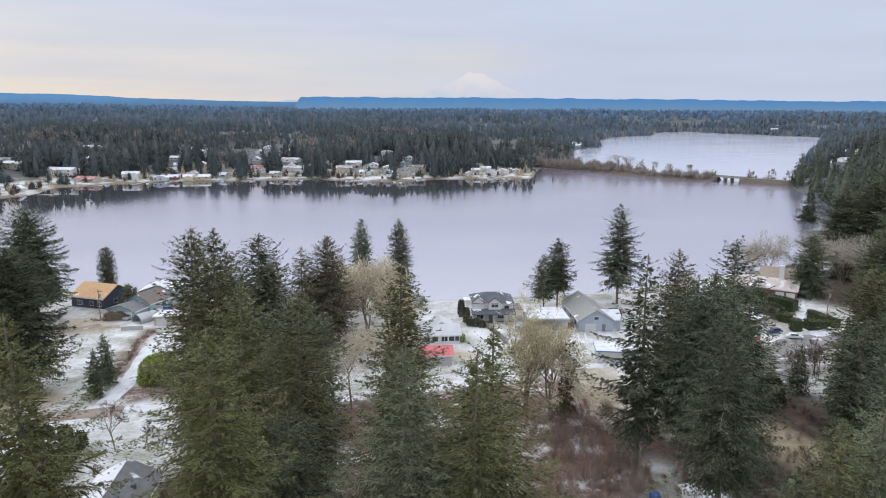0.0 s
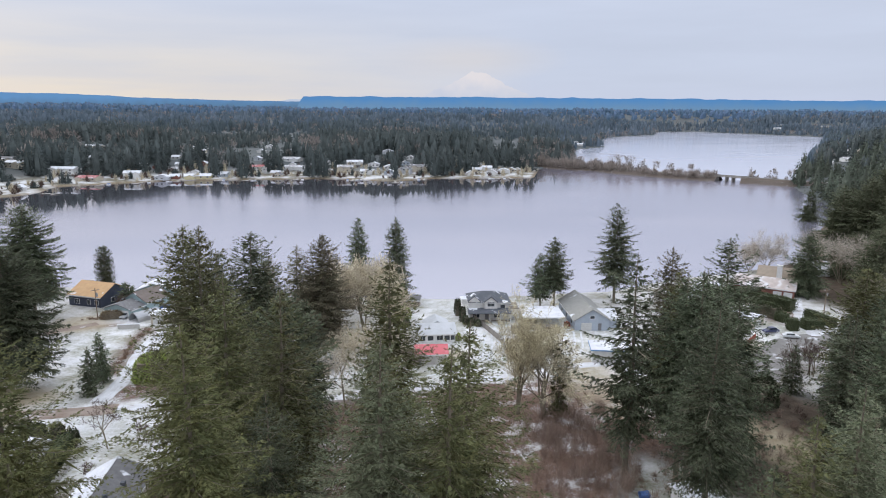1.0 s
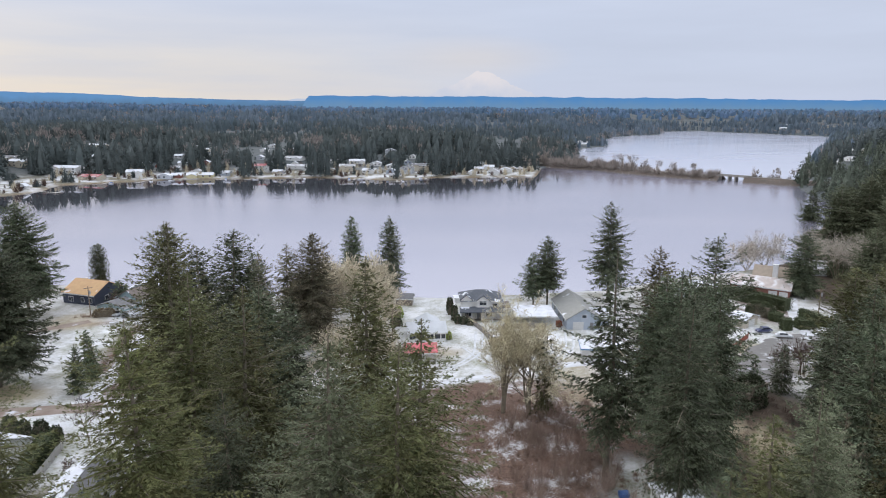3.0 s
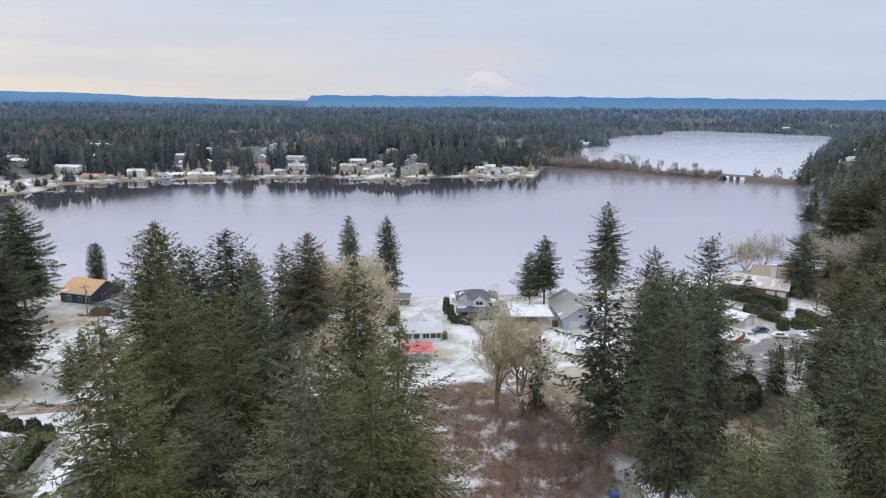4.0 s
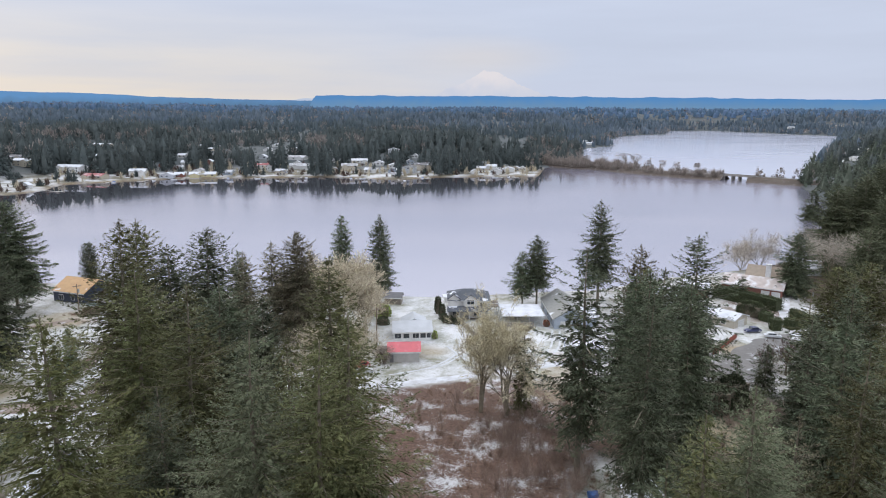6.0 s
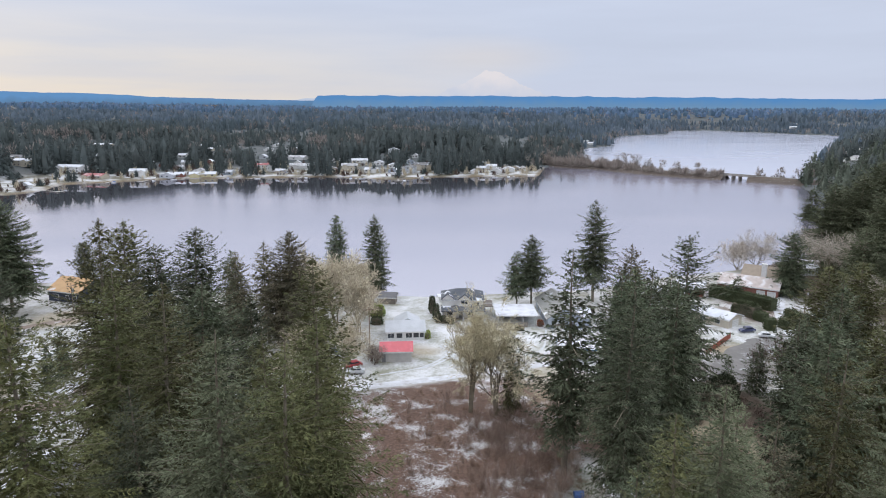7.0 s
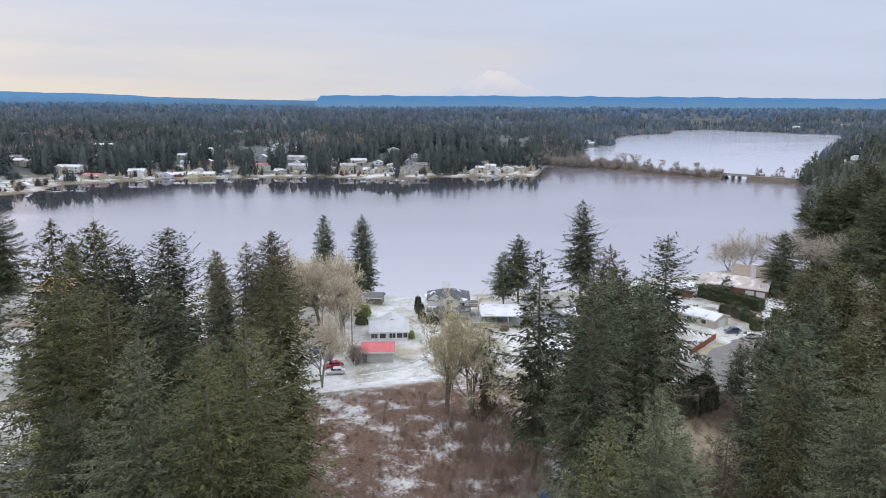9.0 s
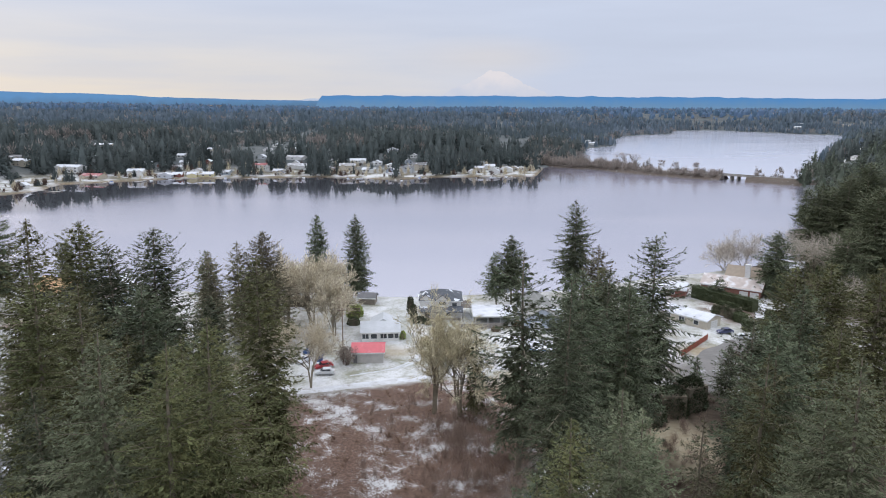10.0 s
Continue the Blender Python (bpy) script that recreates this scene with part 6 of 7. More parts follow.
def ribbon(name, path, width, mat, label, lift=0.10, kind="structure", category="road"):
    """A strip laid on the ground along a path."""
    p = np.array(path, float)
    seg = np.r_[0, np.cumsum(np.hypot(*np.diff(p, axis=0).T))]
    u = np.linspace(0, seg[-1], max(3, int(seg[-1] / 1.5)))
    q = np.stack([np.interp(u, seg, p[:, 0]), np.interp(u, seg, p[:, 1])], -1)
    if len(p) > 2:
        for _ in range(4):
            q[1:-1] = (q[:-2] + 2 * q[1:-1] + q[2:]) / 4
    d = unit(np.gradient(q, axis=0))
    nrm = np.stack([d[:, 1], -d[:, 0]], -1)
    k = 5
    off = np.linspace(-width / 2, width / 2, k)
    xy = q[:, None] + nrm[:, None] * off[None, :, None] * (1 + 0.06 * np.sin(u * 0.7))[:, None, None]
    z = land_height(xy[..., 0], xy[..., 1]) + lift
    z[:, [0, -1]] -= lift + 0.06
    i = np.arange(len(q) - 1)[:, None] * k + np.arange(k - 1)[None]
    f = np.stack([i, i + k, i + k + 1, i + 1], -1).reshape(-1, 4)
    return tagged(new(name, mesh_from(name, np.concatenate([xy, z[..., None]], -1).reshape(-1, 3), f, mat)), label, category, kind=kind)


LANE = ((-130, 119), (-90, 121), (-73, 123.2), (-56, 127.5), (-40, 130.5), (-22, 133.5), (-8, 137.8), (6, 143.5), (20, 150.5), (34, 156), (48, 158))
ribbon("road_lane", (*LANE[:3], (-63, 125.7)), 7.0, DIRT, "brown gravel lane streaked with snow")
ribbon("road_track", ((-63, 125.7), *LANE[3:]), 4.0, SNOW_ROAD, "snowy track along the edge of the rough lot", 0.12)
DRIVE = ((-68.8, 129.5), (-69, 133), (-69.4, 139), (-72.5, 153), (-75.5, 166), (-76, 181))
ribbon("road_driveway", DRIVE, 4.2, SNOW_ROAD, "curving snow covered driveway", 0.14)
for o in (-0.8, 0.8):
    ribbon("road_rut", [(x + o, y) for x, y in DRIVE], 0.40, RUT, "grey wheel rut in the snow", 0.17)
for path in ([(-4, 147), (6, 153), (12, 163), (13, 180)], [(-2, 148.5), (8, 154), (14, 164), (15, 181)], [(20, 151), (14, 158), (9, 168)], [(30, 157), (36, 168), (38, 182)], [(32, 156), (38, 168), (40, 182)]):
    ribbon("road_rut", path, 0.8, RUT, "grey wheel rut in the snow", 0.05)
ribbon("road_court", ((71, 141), (77, 153), (85, 165), (95, 172.5), (106, 176)), 10.5, ASPHALT, "grey asphalt street with slush", 0.12)
ribbon("road_court_end", ((92, 170), (104, 176), (118, 176)), 13, ASPHALT, "round end of the asphalt street", 0.15)
ribbon("road_brick_drive", ((104, 178), (107, 188), (112, 205), (118, 218)), 4.5, SNOW_ROAD, "snowy drive to the brick house", 0.13)
ribbon("road_carport_yard", ((-116, 168), (-107, 178), (-98, 187)), 4.0, DIRT, "brown gravel yard before the carport", 0.12)

# ---- hedges and shrubs ----
TWIG_DUN = material("twigs_dun", (0.37, 0.285, 0.235), 0.9, (0.26, 0.195, 0.16), 0.4, island=0.35, spec=0.15)
TWIG_RED = material("twigs_red_brown", (0.31, 0.215, 0.16), 0.9, (0.21, 0.145, 0.11), 0.4, island=0.35, spec=0.15)
CONIFER_GREEN = material("evergreen_shrub", (0.050, 0.062, 0.036), 0.8, (0.080, 0.090, 0.052), 0.8, island=0.4, spec=0.2)
LAUREL = material("laurel_leaves", (0.34, 0.41, 0.10), 0.6, (0.24, 0.30, 0.08), 0.6, island=0.35, spec=0.4)
DRY_LEAF = material("dry_leaf_shrub", (0.27, 0.22, 0.14), 0.9, (0.19, 0.15, 0.10), 0.8, island=0.35, spec=0.2)


def leafy(name, x, y, lx, ly, h, rot, mat, label, category, seed, density=26, leaf=0.35, square=0.5, group=""):
    """A clipped or rounded shrub: an inner mass of leaf blades set on a rounded block."""
    g = np.random.default_rng(seed)
    area = 2 * (lx + ly) * h + lx * ly
    n = int(area * density)
    if square < 0.5:  # clipped: leaves spread evenly over the top and the four sides
        area_ = np.array([lx * ly, lx * h, lx * h, ly * h, ly * h])
        face = g.choice(5, n, p=area_ / area_.sum())
        u, w = g.uniform(-1, 1, n), g.uniform(-1, 1, n)
        side_, up = np.where(face % 2 == 1, -1.0, 1.0), (w + 1) / 2
        d = np.where((face == 0)[:, None], np.stack([u, w, np.ones(n)], -1), np.where((face < 3)[:, None], np.stack([u, side_, up], -1), np.stack([side_, u, up], -1)))
    else:
        d = g.normal(0, 1, (n, 3)); d[:, 2] = np.abs(d[:, 2]) * 1.1
        d = np.sign(d) * np.abs(unit(d)) ** square
        d /= np.maximum(1.0, np.abs(d).max(1, keepdims=True))
    b = d * np.array([lx / 2, ly / 2, h]) * g.uniform(0.86, 1.0, (n, 1)) + g.normal(0, 0.08, (n, 3))
    way = unit(d * np.array([1 / lx, 1 / ly, 0.5 / h]) * lx + g.normal(0, 0.6, (n, 3)))
    ln = leaf * g.uniform(0.5, 1.3, n)
    v, f = kites(b, b + way * ln[:, None], unit(np.cross(way, g.normal(0, 1, (n, 3)))), (ln * 0.30)[:, None])
    ob = empty(name, pose(x, y, ground_at(x, y), 0, 0, rot), label, category, group)
    tagged(part("foliage", mesh_from("foliage", v, f, mat), ob), kind="stuff")
    bm = bmesh.new()
    r_ = 0.45 if square < 0.5 else 0.36
    box(bm, -lx * r_, lx * r_, -ly * r_, ly * r_, -0.2, h * (0.92 if square < 0.5 else 0.78))
    part("branches_core", bm, ob, mat=mat if square < 0.5 else BARK)
    return ob


def along(x0, y0, x1, y1):
    return (x0 + x1) / 2, (y0 + y1) / 2, math.hypot(x1 - x0, y1 - y0), math.degrees(math.atan2(y1 - y0, x1 - x0))


for k, (a, b, c, d, w, h) in enumerate(((96.5, 221.5, 110.5, 202.5, 3.6, 3.8), (111, 198, 114, 187, 2.2, 2.6), (-58.8, 92.5, -62.0, 106.5, 1.8, 2.8))):
    hx, hy, hl, hr = along(a, b, c, d)
    leafy("hedge", hx, hy, hl, w, h, hr, HEDGE, "dark green trimmed evergreen hedge", "hedge", 30 + k, square=0.35, group="hedges")
for k, (x, y, w, h) in enumerate(((100.3, 184.5, 2.6, 3.4), (105.5, 186, 3.2, 3.0), (109, 187.5, 2.6, 2.4), (101.5, 193, 3, 2.6))):
    leafy("clipped_shrub", x, y, w, w, h, 10 * k, HEDGE, "dark clipped box shrub beside the drive", "shrub", 50 + k, square=0.4)
for k, (x, y, w, h) in enumerate(((5.8, 196.5, 1.8, 5.4), (7.2, 190.5, 1.7, 4.6), (8.0, 187.2, 1.6, 2.8), (9.6, 186.6, 1.8, 2.2), (11.4, 185.8, 1.8, 1.8), (-71.4, 110.1, 2.2, 4.0), (-68.2, 108.9, 2.1, 3.8), (-64.7, 108.3, 2.3, 4.2), (-61.9, 107.8, 1.9, 3.4))):
    leafy("columnar_shrub", x, y, w, w, h, 0, CONIFER_GREEN, "dark columnar evergreen shrub", "shrub", 60 + k, square=0.7, density=34)
leafy("laurel_bush", -63.5, 144.5, 9.0, 8.0, 6.2, 20, LAUREL, "big bright green rounded laurel bush", "shrub", 80, square=0.8, density=22, leaf=0.5)
leafy("laurel_bush", -57.5, 143, 6.0, 6.0, 4.6, 20, LAUREL, "bright green rounded laurel bush", "shrub", 81, square=0.8, density=22, leaf=0.5)
leafy("garden_bush", 99.6, 198.5, 9.5, 5.0, 4.2, -57, HEDGE, "dark rounded evergreen bushes below the hedge", "shrub", 79, square=0.75, density=40)
for k, (x, y, w, h) in enumerate(((62.0, 126.5, 6.5, 6.0), (66.8, 130.5, 7.0, 6.5), (57.6, 121.5, 4.5, 4.0))):
    leafy("evergreen_bush", x, y, w, w * 0.85, h, 30 * k, CONIFER_GREEN, "dark rounded evergreen bush at the foot of the firs", "shrub", 100 + k, square=0.8, density=30)
leafy("garden_bush", -10.5, 194, 5.0, 4.0, 3.6, 0, LAUREL, "yellowish green garden bush beside the lawn", "shrub", 82, square=0.8)
leafy("garden_bush", -9.5, 186, 3.4, 3.0, 2.2, 0, HEDGE, "dark rounded garden bush", "shrub", 83, square=0.8)
leafy("garden_bush", 5.6, 174, 1.2, 2.6, 2.0, 0, LAUREL, "yellowish green bush at the house corner", "shrub", 84, square=0.8)
leafy("garden_bush", 30.5, 181, 2.4, 1.8, 1.2, 0, DRY_LEAF, "low brown winter shrub on the snowy lawn", "shrub", 85, square=0.8)
leafy("garden_bush", 36.8, 185.6, 1.6, 1.6, 1.8, 0, material("rust_leaves", (0.30, 0.10, 0.05), 0.8, (0.22, 0.08, 0.05), 0.8, island=0.3), "rusty brown shrub by the carport", "shrub", 86, square=0.8)
for k, (x, y, w, h) in enumerate(((-16, 203, 8, 2.2), (-30, 203, 12, 3.0), (-95, 205, 6, 2.8), (-96, 192, 7, 2.4), (52, 198, 5, 2.4))):
    leafy("bank_shrub", x, y, w, 2.4, h, 4 * k, DRY_LEAF if k % 2 else CONIFER_GREEN, "low shrub along the lake bank", "shrub", 90 + k, square=0.7)



def hair_puff(seed, n, wide, up):
    """A twiggy shrub of thin blades that fork from their middle."""
    g = np.random.default_rng(seed)
    d = unit(g.normal(0, 1, (n, 3)) + np.array([0, 0, up])); d[:, 2] = np.abs(d[:, 2])
    t = d * np.array([0.5, 0.5, 1.0]) * g.uniform(0.5, 1.0, (n, 1))
    b = t * g.uniform(0.0, 0.6, (n, 1)) + g.normal(0, 0.05, (n, 3)) * np.array([1, 1, 0])
    return blades(b, t + g.normal(0, 0.08, (n, 3)), unit(np.cross(d, g.normal(0, 1, (n, 3)))), np.full((n, 1), wide))


HAIRS, HAIRS_UP = [hair_puff(60 + s, 110, 0.008, 0.3) for s in range(5)], [hair_puff(80 + s, 170, 0.0045, 1.2) for s in range(5)]
rows = []
for k in range(1350):  # twiggy undergrowth on the rough lot and under the trees
    x_, y_ = far_rng.uniform(-34, 46), far_rng.uniform(62, 136)
    if far_rng.random() < 0.35 and 138 - y_ < 30:
        continue
    h_ = far_rng.uniform(0.35, 1.5) * (1.7 if far_rng.random() < 0.12 else 1.0)
    rows.append((x_, y_, ground_at(x_, y_) - 0.05, h_, h_ * far_rng.uniform(1.0, 1.8)))
for k in range(150):  # brown scrub on the bank beside the driveway and by the carport
    u_ = far_rng.random()
    x_, y_ = (-81.2 + 6.2 * u_ ** 1.3, 183 - 37 * u_) if k < 115 else (-103 + 8 * u_, 190.5 + 2.5 * u_)
    x_, y_ = x_ + far_rng.gauss(0, 0.7), y_ + far_rng.gauss(0, 0.7)
    h_ = far_rng.uniform(0.5, 1.5)
    rows.append((x_, y_, ground_at(x_, y_) - 0.05, h_, h_ * far_rng.uniform(1.0, 1.7)))
puffs("undergrowth", "brown twiggy undergrowth dusted with snow", rows, TWIG_RED, 6, "undergrowth", HAIRS)
rows = []
for k in range(80):
    x_, y_ = far_rng.uniform(4, 44), far_rng.uniform(84, 131)
    h_ = far_rng.uniform(2.5, 5.5)
    if x_ < 20 and far_rng.random() < 0.6:
        h_ *= 0.6
    rows.append((x_, y_, ground_at(x_, y_) - 0.05, h_, h_ * 0.75))
for k in range(75):  # a thicket against the firs
    x_, y_ = far_rng.uniform(17, 40), far_rng.uniform(92, 129)
    h_ = far_rng.uniform(1.8, 4.2)
    rows.append((x_, y_, ground_at(x_, y_) - 0.05, h_, h_ * 1.1))
for k in range(85):  # bare saplings before the leafless trees
    x_, y_ = far_rng.uniform(15, 33), far_rng.uniform(88, 121)
    h_ = far_rng.uniform(2.2, 5.0)
    rows.append((x_, y_, ground_at(x_, y_) - 0.05, h_, h_ * 0.8))
for k in range(95):  # twigs and brambles on the dry slope below the firs
    x_, y_ = far_rng.uniform(51, 69), far_rng.uniform(96, 124)
    h_ = far_rng.uniform(0.9, 3.4)
    rows.append((x_, y_, ground_at(x_, y_) - 0.05, h_, h_ * 1.1))
puffs("saplings", "tall grey brown leafless saplings in the rough lot", rows, TWIG_DUN, 7, "undergrowth", HAIRS_UP)
rows = []
for k in range(500):
    x_, y_ = far_rng.uniform(-60, 100), far_rng.uniform(40, 160)
    if 50 < x_ < 70 and 98 < y_ < 134 or -36 < x_ < 48 and y_ > 62 or (x_ > 74 and y_ > 150) or x_ < -38 and y_ > 84:
        continue
    h_ = far_rng.uniform(1.0, 3.2)
    rows.append((x_, y_, ground_at(x_, y_) - 0.05, h_, h_ * 1.3))
puffs("understorey", "brown leafless understorey below the conifers", rows, TWIG_BROWN, 8, "undergrowth")

# ---- fences, walls, poles ----
ORANGE_FENCE = material("red_stained_boards", (0.33, 0.09, 0.055), 0.85, (0.24, 0.07, 0.045), 1.5, per_object=0.12)
FENCE_GREY = material("grey_fence_boards", (0.30, 0.275, 0.25), 0.9, (0.22, 0.20, 0.18), 1.5, per_object=0.15)

FENCE_PALE = material("pale_fence_boards", (0.50, 0.49, 0.46), 0.9, (0.40, 0.39, 0.37), 1.5, per_object=0.12)


def fence(x0, y0, x1, y1, h, mat, label, step=2.4):
    n = max(1, round(math.hypot(x1 - x0, y1 - y0) / step))
    cx, cy, ln, rot = along(x0, y0, x1, y1)
    z0 = ground_at(cx, cy)
    ob = empty("fence", pose(cx, cy, z0, 0, 0, rot), label, "fence")
    ca, sa = math.cos(radians(rot)), math.sin(radians(rot))
    post_me = board_me = None
    for k in range(n + 1):
        u = -ln / 2 + ln * k / n
        zz = ground_at(cx + u * ca, cy + u * sa) - z0
        if not post_me:
            bm = bmesh.new(); box(bm, -0.07, 0.07, -0.07, 0.07, -0.4, h + 0.1)
            post_me = bpy.data.meshes.new("post"); bm.to_mesh(post_me); bm.free(); post_me.materials.append(mat)
            w = ln / n / 8
            bm = bmesh.new(); box(bm, 0.012, w - 0.012, -0.105, -0.075, -0.05, h)
            board_me = bpy.data.meshes.new("board"); bm.to_mesh(board_me); bm.free(); board_me.materials.append(mat)
            bm = bmesh.new(); box(bm, 0.07, ln / n - 0.07, -0.04, 0.03, h * 0.78, h * 0.78 + 0.09)
            rail_me = bpy.data.meshes.new("rail"); bm.to_mesh(rail_me); bm.free(); rail_me.materials.append(mat)
        post = part("post", post_me, ob); post.location = (u, 0, zz)
        if k < n:
            r = part("rail", rail_me, ob); r.location = (u, 0, zz)
            for j in range(8):
                b = part("board", board_me, ob)
                b.location = (u + w * j, 0, ground_at(cx + (u + w * j) * ca, cy + (u + w * j) * sa) - z0)
    return ob


fence(75.7, 164.1, 86.5, 176.8, 1.5, ORANGE_FENCE, "rusty red board fence beside the street")
fence(10.0, 193.5, 20.2, 163.0, 1.6, FENCE_GREY, "grey weathered board fence between the gardens")
fence(-56.3, 91.0, -59.9, 106.0, 1.5, FENCE_PALE, "pale grey board fence along the hedge")
fence(20.5, 182, 33, 184, 1.5, FENCE_GREY, "grey board fence behind the garden")

wall_ob = empty("garden_wall", pose(-87, 182.8, ground_at(-87, 182.8), 0, 0, 10), "low pale concrete wall topped with snow", "wall")
for k in range(3):
    block("panel", -2.9 + k * 1.95, -0.97 + k * 1.95, -0.15, 0.15, -0.3, 1.2, CONCRETE, wall_ob)
block("coping", -3.0, 3.0, -0.24, 0.24, 1.204, 1.32, ROOF_SNOW, wall_ob)

METAL_GREY = material("galvanised_metal", (0.45, 0.46, 0.48), 0.45, (0.38, 0.39, 0.41), 1.0, metal=0.6)
POLE_WOOD = material("pole_wood", (0.26, 0.20, 0.15), 0.9, (0.20, 0.155, 0.12), 1.0)


def rod(name, a, b, r0, r1, mat, parent, sides=8):
    v, f = tube(np.array([a, (np.array(a) + np.array(b)) / 2, b], float), [r0, (r0 + r1) / 2, r1], sides)
    return part(name, mesh_from(name, v, f, mat, True), parent)


def utility_pole(x, y, h, rot, drum=True):
    ob = empty("utility_pole", pose(x, y, ground_at(x, y), 0, 0, rot), "wooden utility pole with crossarm", "utility pole")
    rod("pole", (0, 0, -0.5), (0, 0, h), 0.17, 0.11, POLE_WOOD, ob)
    arm = block("crossarm", -1.2, 1.2, -0.07, 0.07, h - 0.75, h - 0.6, POLE_WOOD, ob)
    for u in (-1.05, -0.5, 0.5, 1.05):
        rod("insulator", (u, 0, h - 0.6), (u, 0, h - 0.35), 0.05, 0.04, METAL_GREY, arm, 6)
    if drum:
        rod("transformer", (0.32, -0.1, h - 2.6), (0.32, -0.1, h - 1.5), 0.27, 0.27, METAL_GREY, ob, 12)
    return ob


shelter = empty("arched_shelter", pose(-86.4, 192.5, ground_at(-86.4, 192.5), 0, 0, -32), "silver arched metal shelter beside the carport", "shelter")
ang = np.linspace(0, math.pi, 13)
bm = bmesh.new()
prism(bm, [(2.2 * math.cos(a), 2.5 * math.sin(a)) for a in ang] + [(2.1 * math.cos(a), 2.4 * math.sin(a)) for a in ang[::-1]], -4.0, 4.0, "y")
part("shell", bm, shelter, mat=METAL_GREY)
for yy in (-3.9, 0.0, 3.9):
    bm = bmesh.new()
    prism(bm, [(2.28 * math.cos(a), 2.58 * math.sin(a)) for a in ang] + [(2.21 * math.cos(a), 2.51 * math.sin(a)) for a in ang[::-1]], yy - 0.06, yy + 0.06, "y")
    part("rib", bm, shelter, mat=METAL_GREY)
utility_pole(115, 195.3, 9.6, 20)
utility_pole(-100.7, 192.6, 9.0, 40)
utility_pole(-8.7, 164.5, 11.0, 10, False)
utility_pole(17.1, 137.5, 11.5, 0)
utility_pole(134, 205, 10.0, 30, False)


def wire(x0, y0, z0, x1, y1, z1, sag):
    u = np.linspace(0, 1, 14)
    pts = np.stack([x0 + (x1 - x0) * u, y0 + (y1 - y0) * u, z0 + (z1 - z0) * u - 4 * sag * u * (1 - u)], -1)
    v, f = tube(pts, np.full(14, 0.018), 4)
    tagged(new("overhead_wire", mesh_from("overhead_wire", v, f, BARK)), "thin dark overhead wire between poles and houses", "wire", "overhead wires")


wire(115, 195.3, 17, 134, 205, 17.6, 0.6)
wire(115, 195.3, 16.8, 90, 186, 11.0, 0.7)

# ---- cars and yard clutter ----
TYRE = material("tyre_rubber", (0.02, 0.02, 0.02), 0.85)
PLASTIC_BLUE = material("blue_tarpaulin", (0.06, 0.13, 0.32), 0.5, (0.05, 0.10, 0.25), 1.5, bump=0.02)
LAMP_RED = material("red_tail_lamp", (0.4, 0.02, 0.02), 0.3)


def paint(name, col):
    return material(name, col, 0.35, tuple(c * 0.9 for c in col), 0.7, spec=0.6, speck=(0.75, 0.78, 0.82), speck_at=(0.62, 0.72), speck_scale=0.9)


def car(x, y, rot, body_mat, label, long=4.4, tall=1.45, van=False):
    """A parked car; its nose points along its own -x."""
    ob = empty("car", pose(x, y, ground_at(x, y) + 0.14, 0, 0, rot), label, "car")
    bm = bmesh.new()
    L = long / 2
    prism(bm, [(-L, 0.30), (-L + 0.05, 0.68), (-L * 0.5, 0.86), (L * 0.92, 0.92), (L, 0.80), (L, 0.30)], -0.86, 0.86, "y")
    bmesh.ops.bevel(bm, geom=bm.edges[:], offset=0.06, segments=2, affect="EDGES")
    body = part("body", bm, ob, mat=body_mat)
    bm = bmesh.new()
    back = 0.96 if van else 0.78
    prism(bm, [(-L * 0.42, 0.87), (-L * 0.18, tall), (L * (back - 0.22), tall), (L * back, 0.90)], -0.76, 0.76, "y")
    bmesh.ops.bevel(bm, geom=bm.edges[:], offset=0.07, segments=2, affect="EDGES")
    cabin = part("cabin", bm, ob, mat=body_mat)
    for s in (-1, 1):
        for a, b in ((-L * 0.30, L * 0.12), (L * 0.16, L * (back - 0.20))):
            block("window", a, b, min(s * 0.74, s * 0.785), max(s * 0.74, s * 0.785), 0.98, tall - 0.12, GLASS, cabin)
    bm = bmesh.new()
    prism(bm, [(-L * 0.445, 0.93), (-L * 0.235, tall - 0.08), (-L * 0.215, tall - 0.08), (-L * 0.40, 0.93)], -0.64, 0.64, "y")
    part("windscreen", bm, cabin, mat=GLASS)
    for u in (-L * 0.62, L * 0.60):
        for s in (-1, 1):
            wheel = rod("wheel", (u, s * 0.70, 0.18), (u, s * 0.90, 0.18), 0.32, 0.32, TYRE, ob, 14)
            rod("rim", (u, s * 0.86, 0.18), (u, s * 0.915, 0.18), 0.19, 0.17, METAL_GREY, wheel, 10)
    for s in (-0.6, 0.6):
        block("headlight", -L - 0.02, -L + 0.06, s - 0.16, s + 0.16, 0.56, 0.70, TRIM, ob)
        block("tail_lamp", L - 0.06, L + 0.02, s - 0.14, s + 0.14, 0.60, 0.74, LAMP_RED, ob)
    return ob


WHITE_CAR, NAVY_CAR, RED_CAR, SILVER_CAR, BLACK_CAR = paint("white_car_paint", (0.68, 0.70, 0.72)), paint("navy_car_paint", (0.045, 0.055, 0.13)), paint("red_car_paint", (0.38, 0.03, 0.035)), paint("silver_car_paint", (0.42, 0.43, 0.45)), paint("black_car_paint", (0.03, 0.03, 0.035))
car(96.3, 177.2, 170, WHITE_CAR, "white car parked on the slushy street")
car(92.8, 181.6, 10, NAVY_CAR, "dark blue car parked before a garage")
car(85.2, 138.8, 20, BLACK_CAR, "dark car with snow on its roof under trees", van=True)
car(-11.0, 151.5, 30, RED_CAR, "red car parked beside the bare tree")
car(-9.8, 147.4, 10, WHITE_CAR, "white car dusted with snow on the lot")
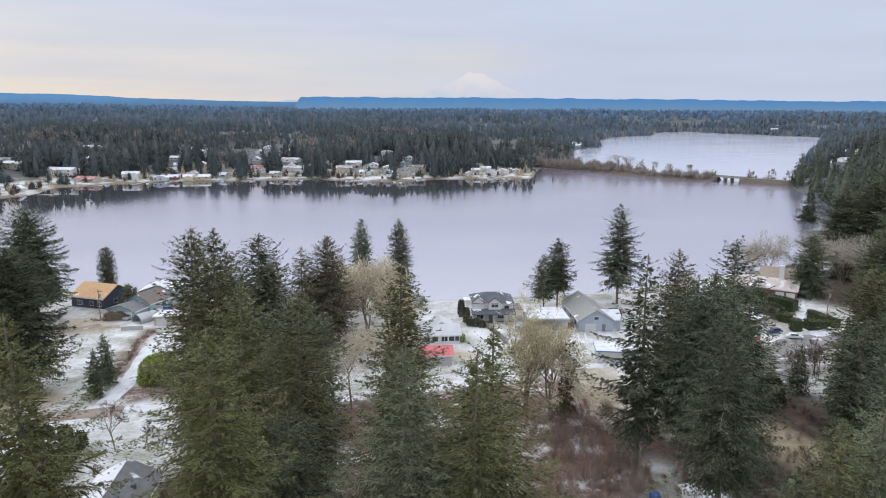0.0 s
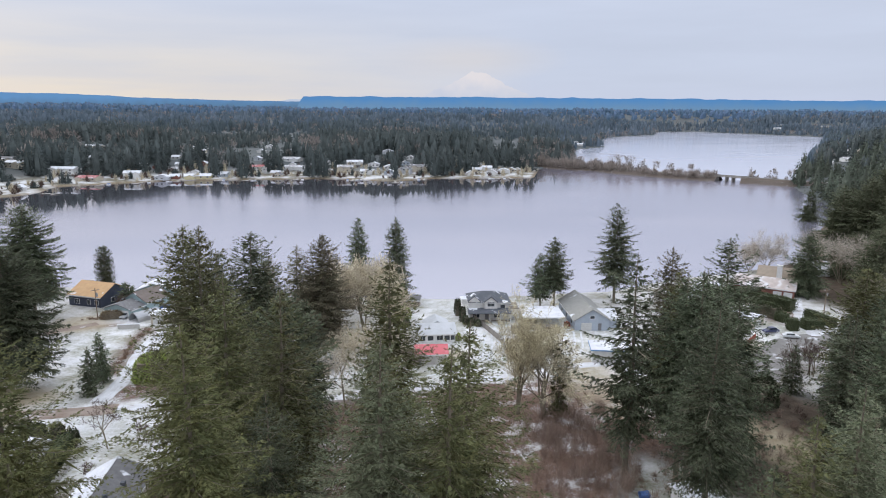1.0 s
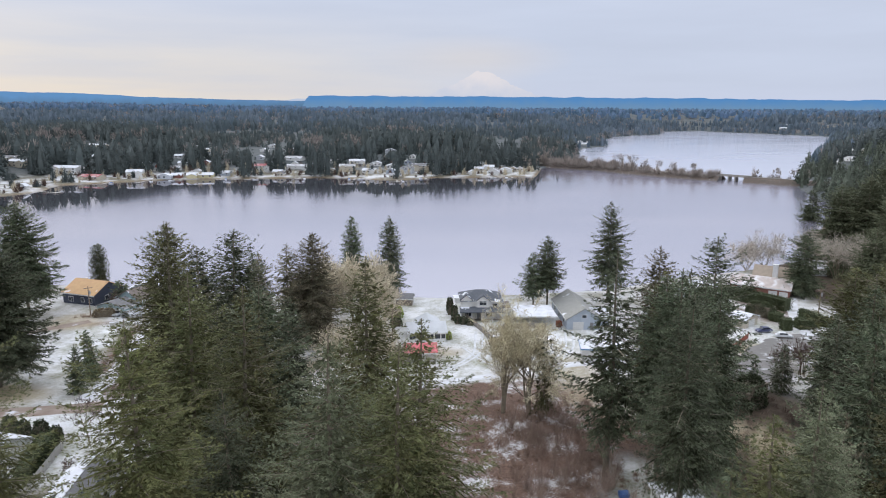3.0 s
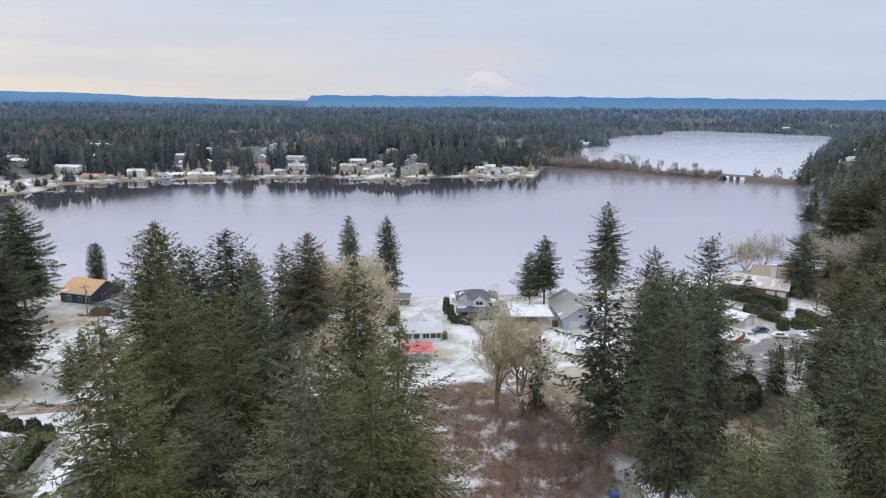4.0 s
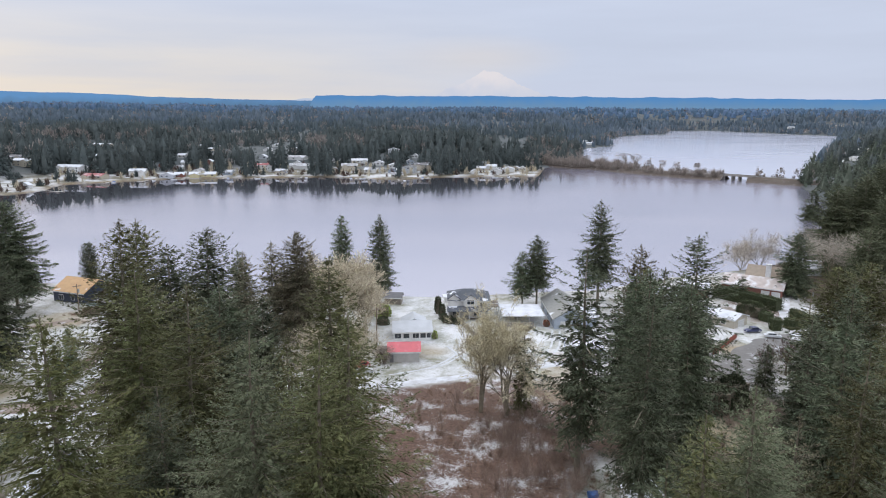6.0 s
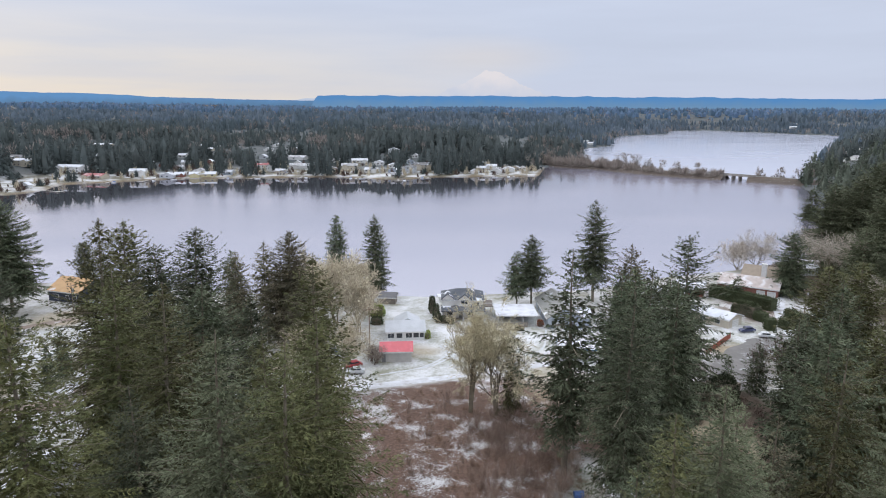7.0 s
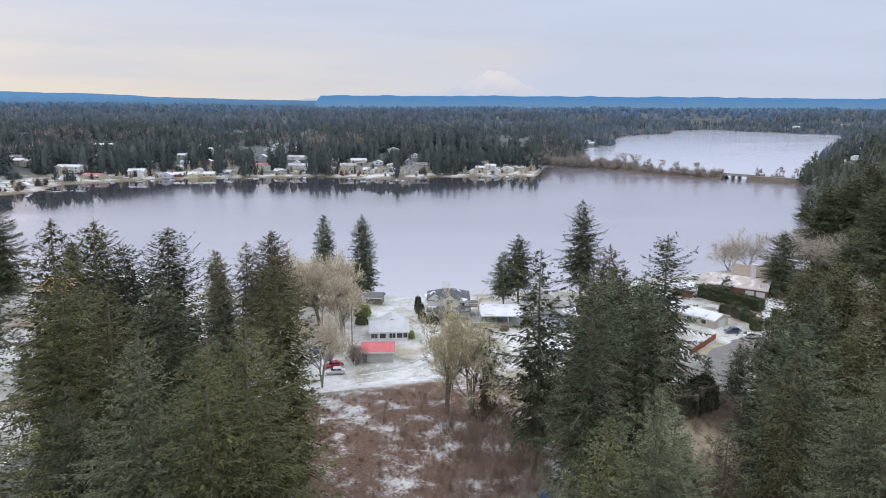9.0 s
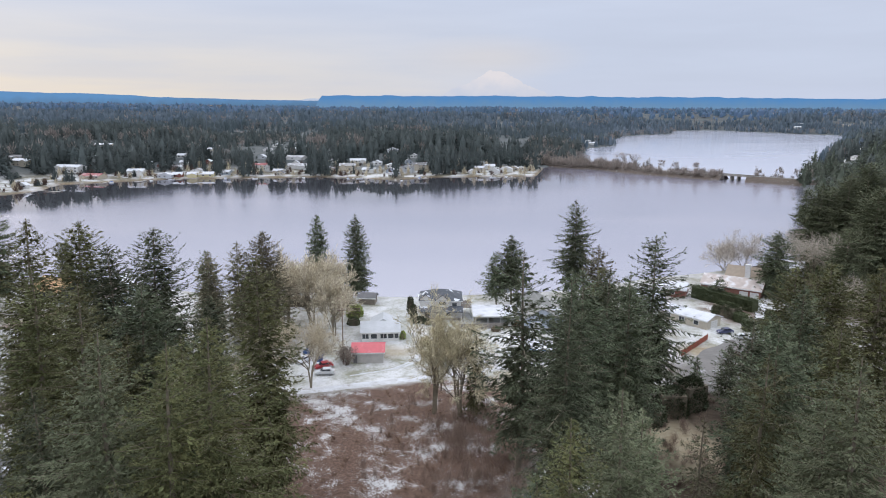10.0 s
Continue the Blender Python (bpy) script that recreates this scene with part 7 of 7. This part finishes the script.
car(-13.2, 161.0, 80, SILVER_CAR, "silver van parked behind the bare tree", 5.2, 2.0, True)
car(-16.5, 155.0, 60, WHITE_CAR, "snow covered car at the edge of the firs")
car(-96.2, 193.9, 80, RED_CAR, "dark red car inside the timber carport")
car(-92.4, 193.0, 80, SILVER_CAR, "silver car inside the timber carport")
car(21.5, 158.0, 20, SILVER_CAR, "silver car by the small garage")
for k, (x, y, w, d, h, z) in enumerate(((-13.0, 156.0, 1.5, 1.2, 1.3, 0), (-17.0, 161, 1.5, 1.2, 1.1, 0), (-83.5, 200, 2.6, 1.6, 1.8, 0), (31.5, 91, 1.4, 1.2, 0.9, 0))):
    leaf_bm = bmesh.new()
    box(leaf_bm, -w / 2, w / 2, -d / 2, d / 2, 0, h)
    bmesh.ops.subdivide_edges(leaf_bm, edges=leaf_bm.edges[:], cuts=3, use_grid_fill=True)
    for vtx in leaf_bm.verts:
        vtx.co += noise.noise_vector(vtx.co * 1.3 + Vector((k, 0, 0))) * 0.25
    me = bpy.data.meshes.new("tarpaulin"); leaf_bm.to_mesh(me); leaf_bm.free(); me.materials.append(PLASTIC_BLUE)
    o = tagged(new("tarpaulin", me), "bright blue tarpaulin draped over yard goods", "tarpaulin")
    o.location = (x, y, ground_at(x, y) - 0.05)


# ---- woods across the lake and on to the horizon ----


def clearing(x, y):
    """Gaps where streets and gardens lie."""
    return np.array([noise.noise((a * 0.006, b * 0.006, 3.1)) for a, b in zip(x, y)])


def hides_a_house(x, y):
    """Trees that would stand on a far house or right before it."""
    out_ = np.zeros(len(x), bool)
    for hx, hy, hw in FAR_SITES:
        out_ |= (np.abs(x - hx * y / hy) < hw / 2 + 5) & (y > hy - 52) & (y < hy + 14)
    return out_


g0 = np.random.default_rng(5)
# farther bands take needle colours with more haze painted in
for k, (y0, y1, step, size, mat) in enumerate(((560, 830, 11.5, 1.0, FAR_GREEN), (830, 1250, 15.5, 1.05, FAR_GREEN), (1250, 1800, 23, 1.2, FAR_MID_HAZE), (1800, 2900, 31, 1.4, FAR_BLUE_HAZE), (2900, 4700, 50, 2.2, FAR_HAZE))):
    x, y = scatter(y0, y1, step, 40 + k)
    d = lake_distance(x, y)
    c = clearing(x, y)
    ok = (d > 48) & (c < 0.30) & ~hides_a_house(x, y) if k == 0 else (c < (0.34 if k < 3 else 0.6)) & ~hides_a_house(x, y)
    x, y, c, d = x[ok], y[ok], c[ok], d[ok]
    grove = np.array([noise.noise((a * 0.010, b * 0.006, 3.1)) for a, b in zip(x, y)])
    tan = g0.random(len(x)) < np.where(c > 0.18, 0.55, np.where(grove > 0.30, 0.5, 0.03))
    patch = np.array([noise.noise((a * 0.013, b * 0.009, 7.7)) for a, b in zip(x, y)])
    broad = np.array([noise.noise((a * 0.004, b * 0.004, 1.3)) for a, b in zip(x, y)])
    h = (24 + 13 * patch + 16 * broad + g0.normal(0, 2.6, len(x))).clip(9, 38) * (1.0 if k < 3 else 1.1)
    w = h * g0.uniform(0.23, 0.36, len(x)) * size
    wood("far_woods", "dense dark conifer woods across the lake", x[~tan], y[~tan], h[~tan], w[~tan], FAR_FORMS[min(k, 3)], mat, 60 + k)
    h2 = h[tan] * 0.78
    wood("far_bare_woods", "pale leafless trees among the far conifers", x[tan], y[tan], h2, h2 * 0.42 * size, PUFFS if k < 3 else PUFFS_LOW, FAR_TAN, 70 + k)

# woods that reach down to the far lake's edge, and brown bare trees on its low point
n_ = 40000
y = g0.uniform(900, 2900, n_)
x = g0.uniform(0.10, 0.66, n_) * y
ok = (x > 150) & ((y > 1250) | (x > 0.36 * y))
x, y = x[ok], y[ok]
d = lake_distance(x, y)
ok = (d > 4) & (d < np.where(y > 1700, 220, 70))
x, y, d = x[ok][:2600], y[ok][:2600], d[ok][:2600]
ok = ~hides_a_house(x, y)
x, y, d = x[ok], y[ok], d[ok]
h = g0.uniform(12, 25, len(x))
wood("lakeside_woods", "conifers crowding the edge of the far lake", x, y, h, h * 0.28, FAR_FORMS[3], FAR_BLUE_HAZE, 91)
low = (d < 28) & (y > 1500)
wood("lakeside_bare_woods", "pale grey leafless trees at the far lake's edge", x[low] + 9, y[low] - 6, h[low] * 0.85, h[low] * 0.40, PUFFS_LOW, FAR_TAN, 93)
x, y = g0.uniform(95, 235, 1500), g0.uniform(770, 1380, 1500)
d = lake_distance(x, y)
ok = (d > 3) & (d < 75) & ~hides_a_house(x, y)
x, y = x[ok][:280], y[ok][:280]
h = g0.uniform(5, 13, len(x))
wood("point_bare_woods", "brown leafless trees on the low point between the lakes", x, y, h, h * 0.42, PUFFS, FAR_TAN, 92)
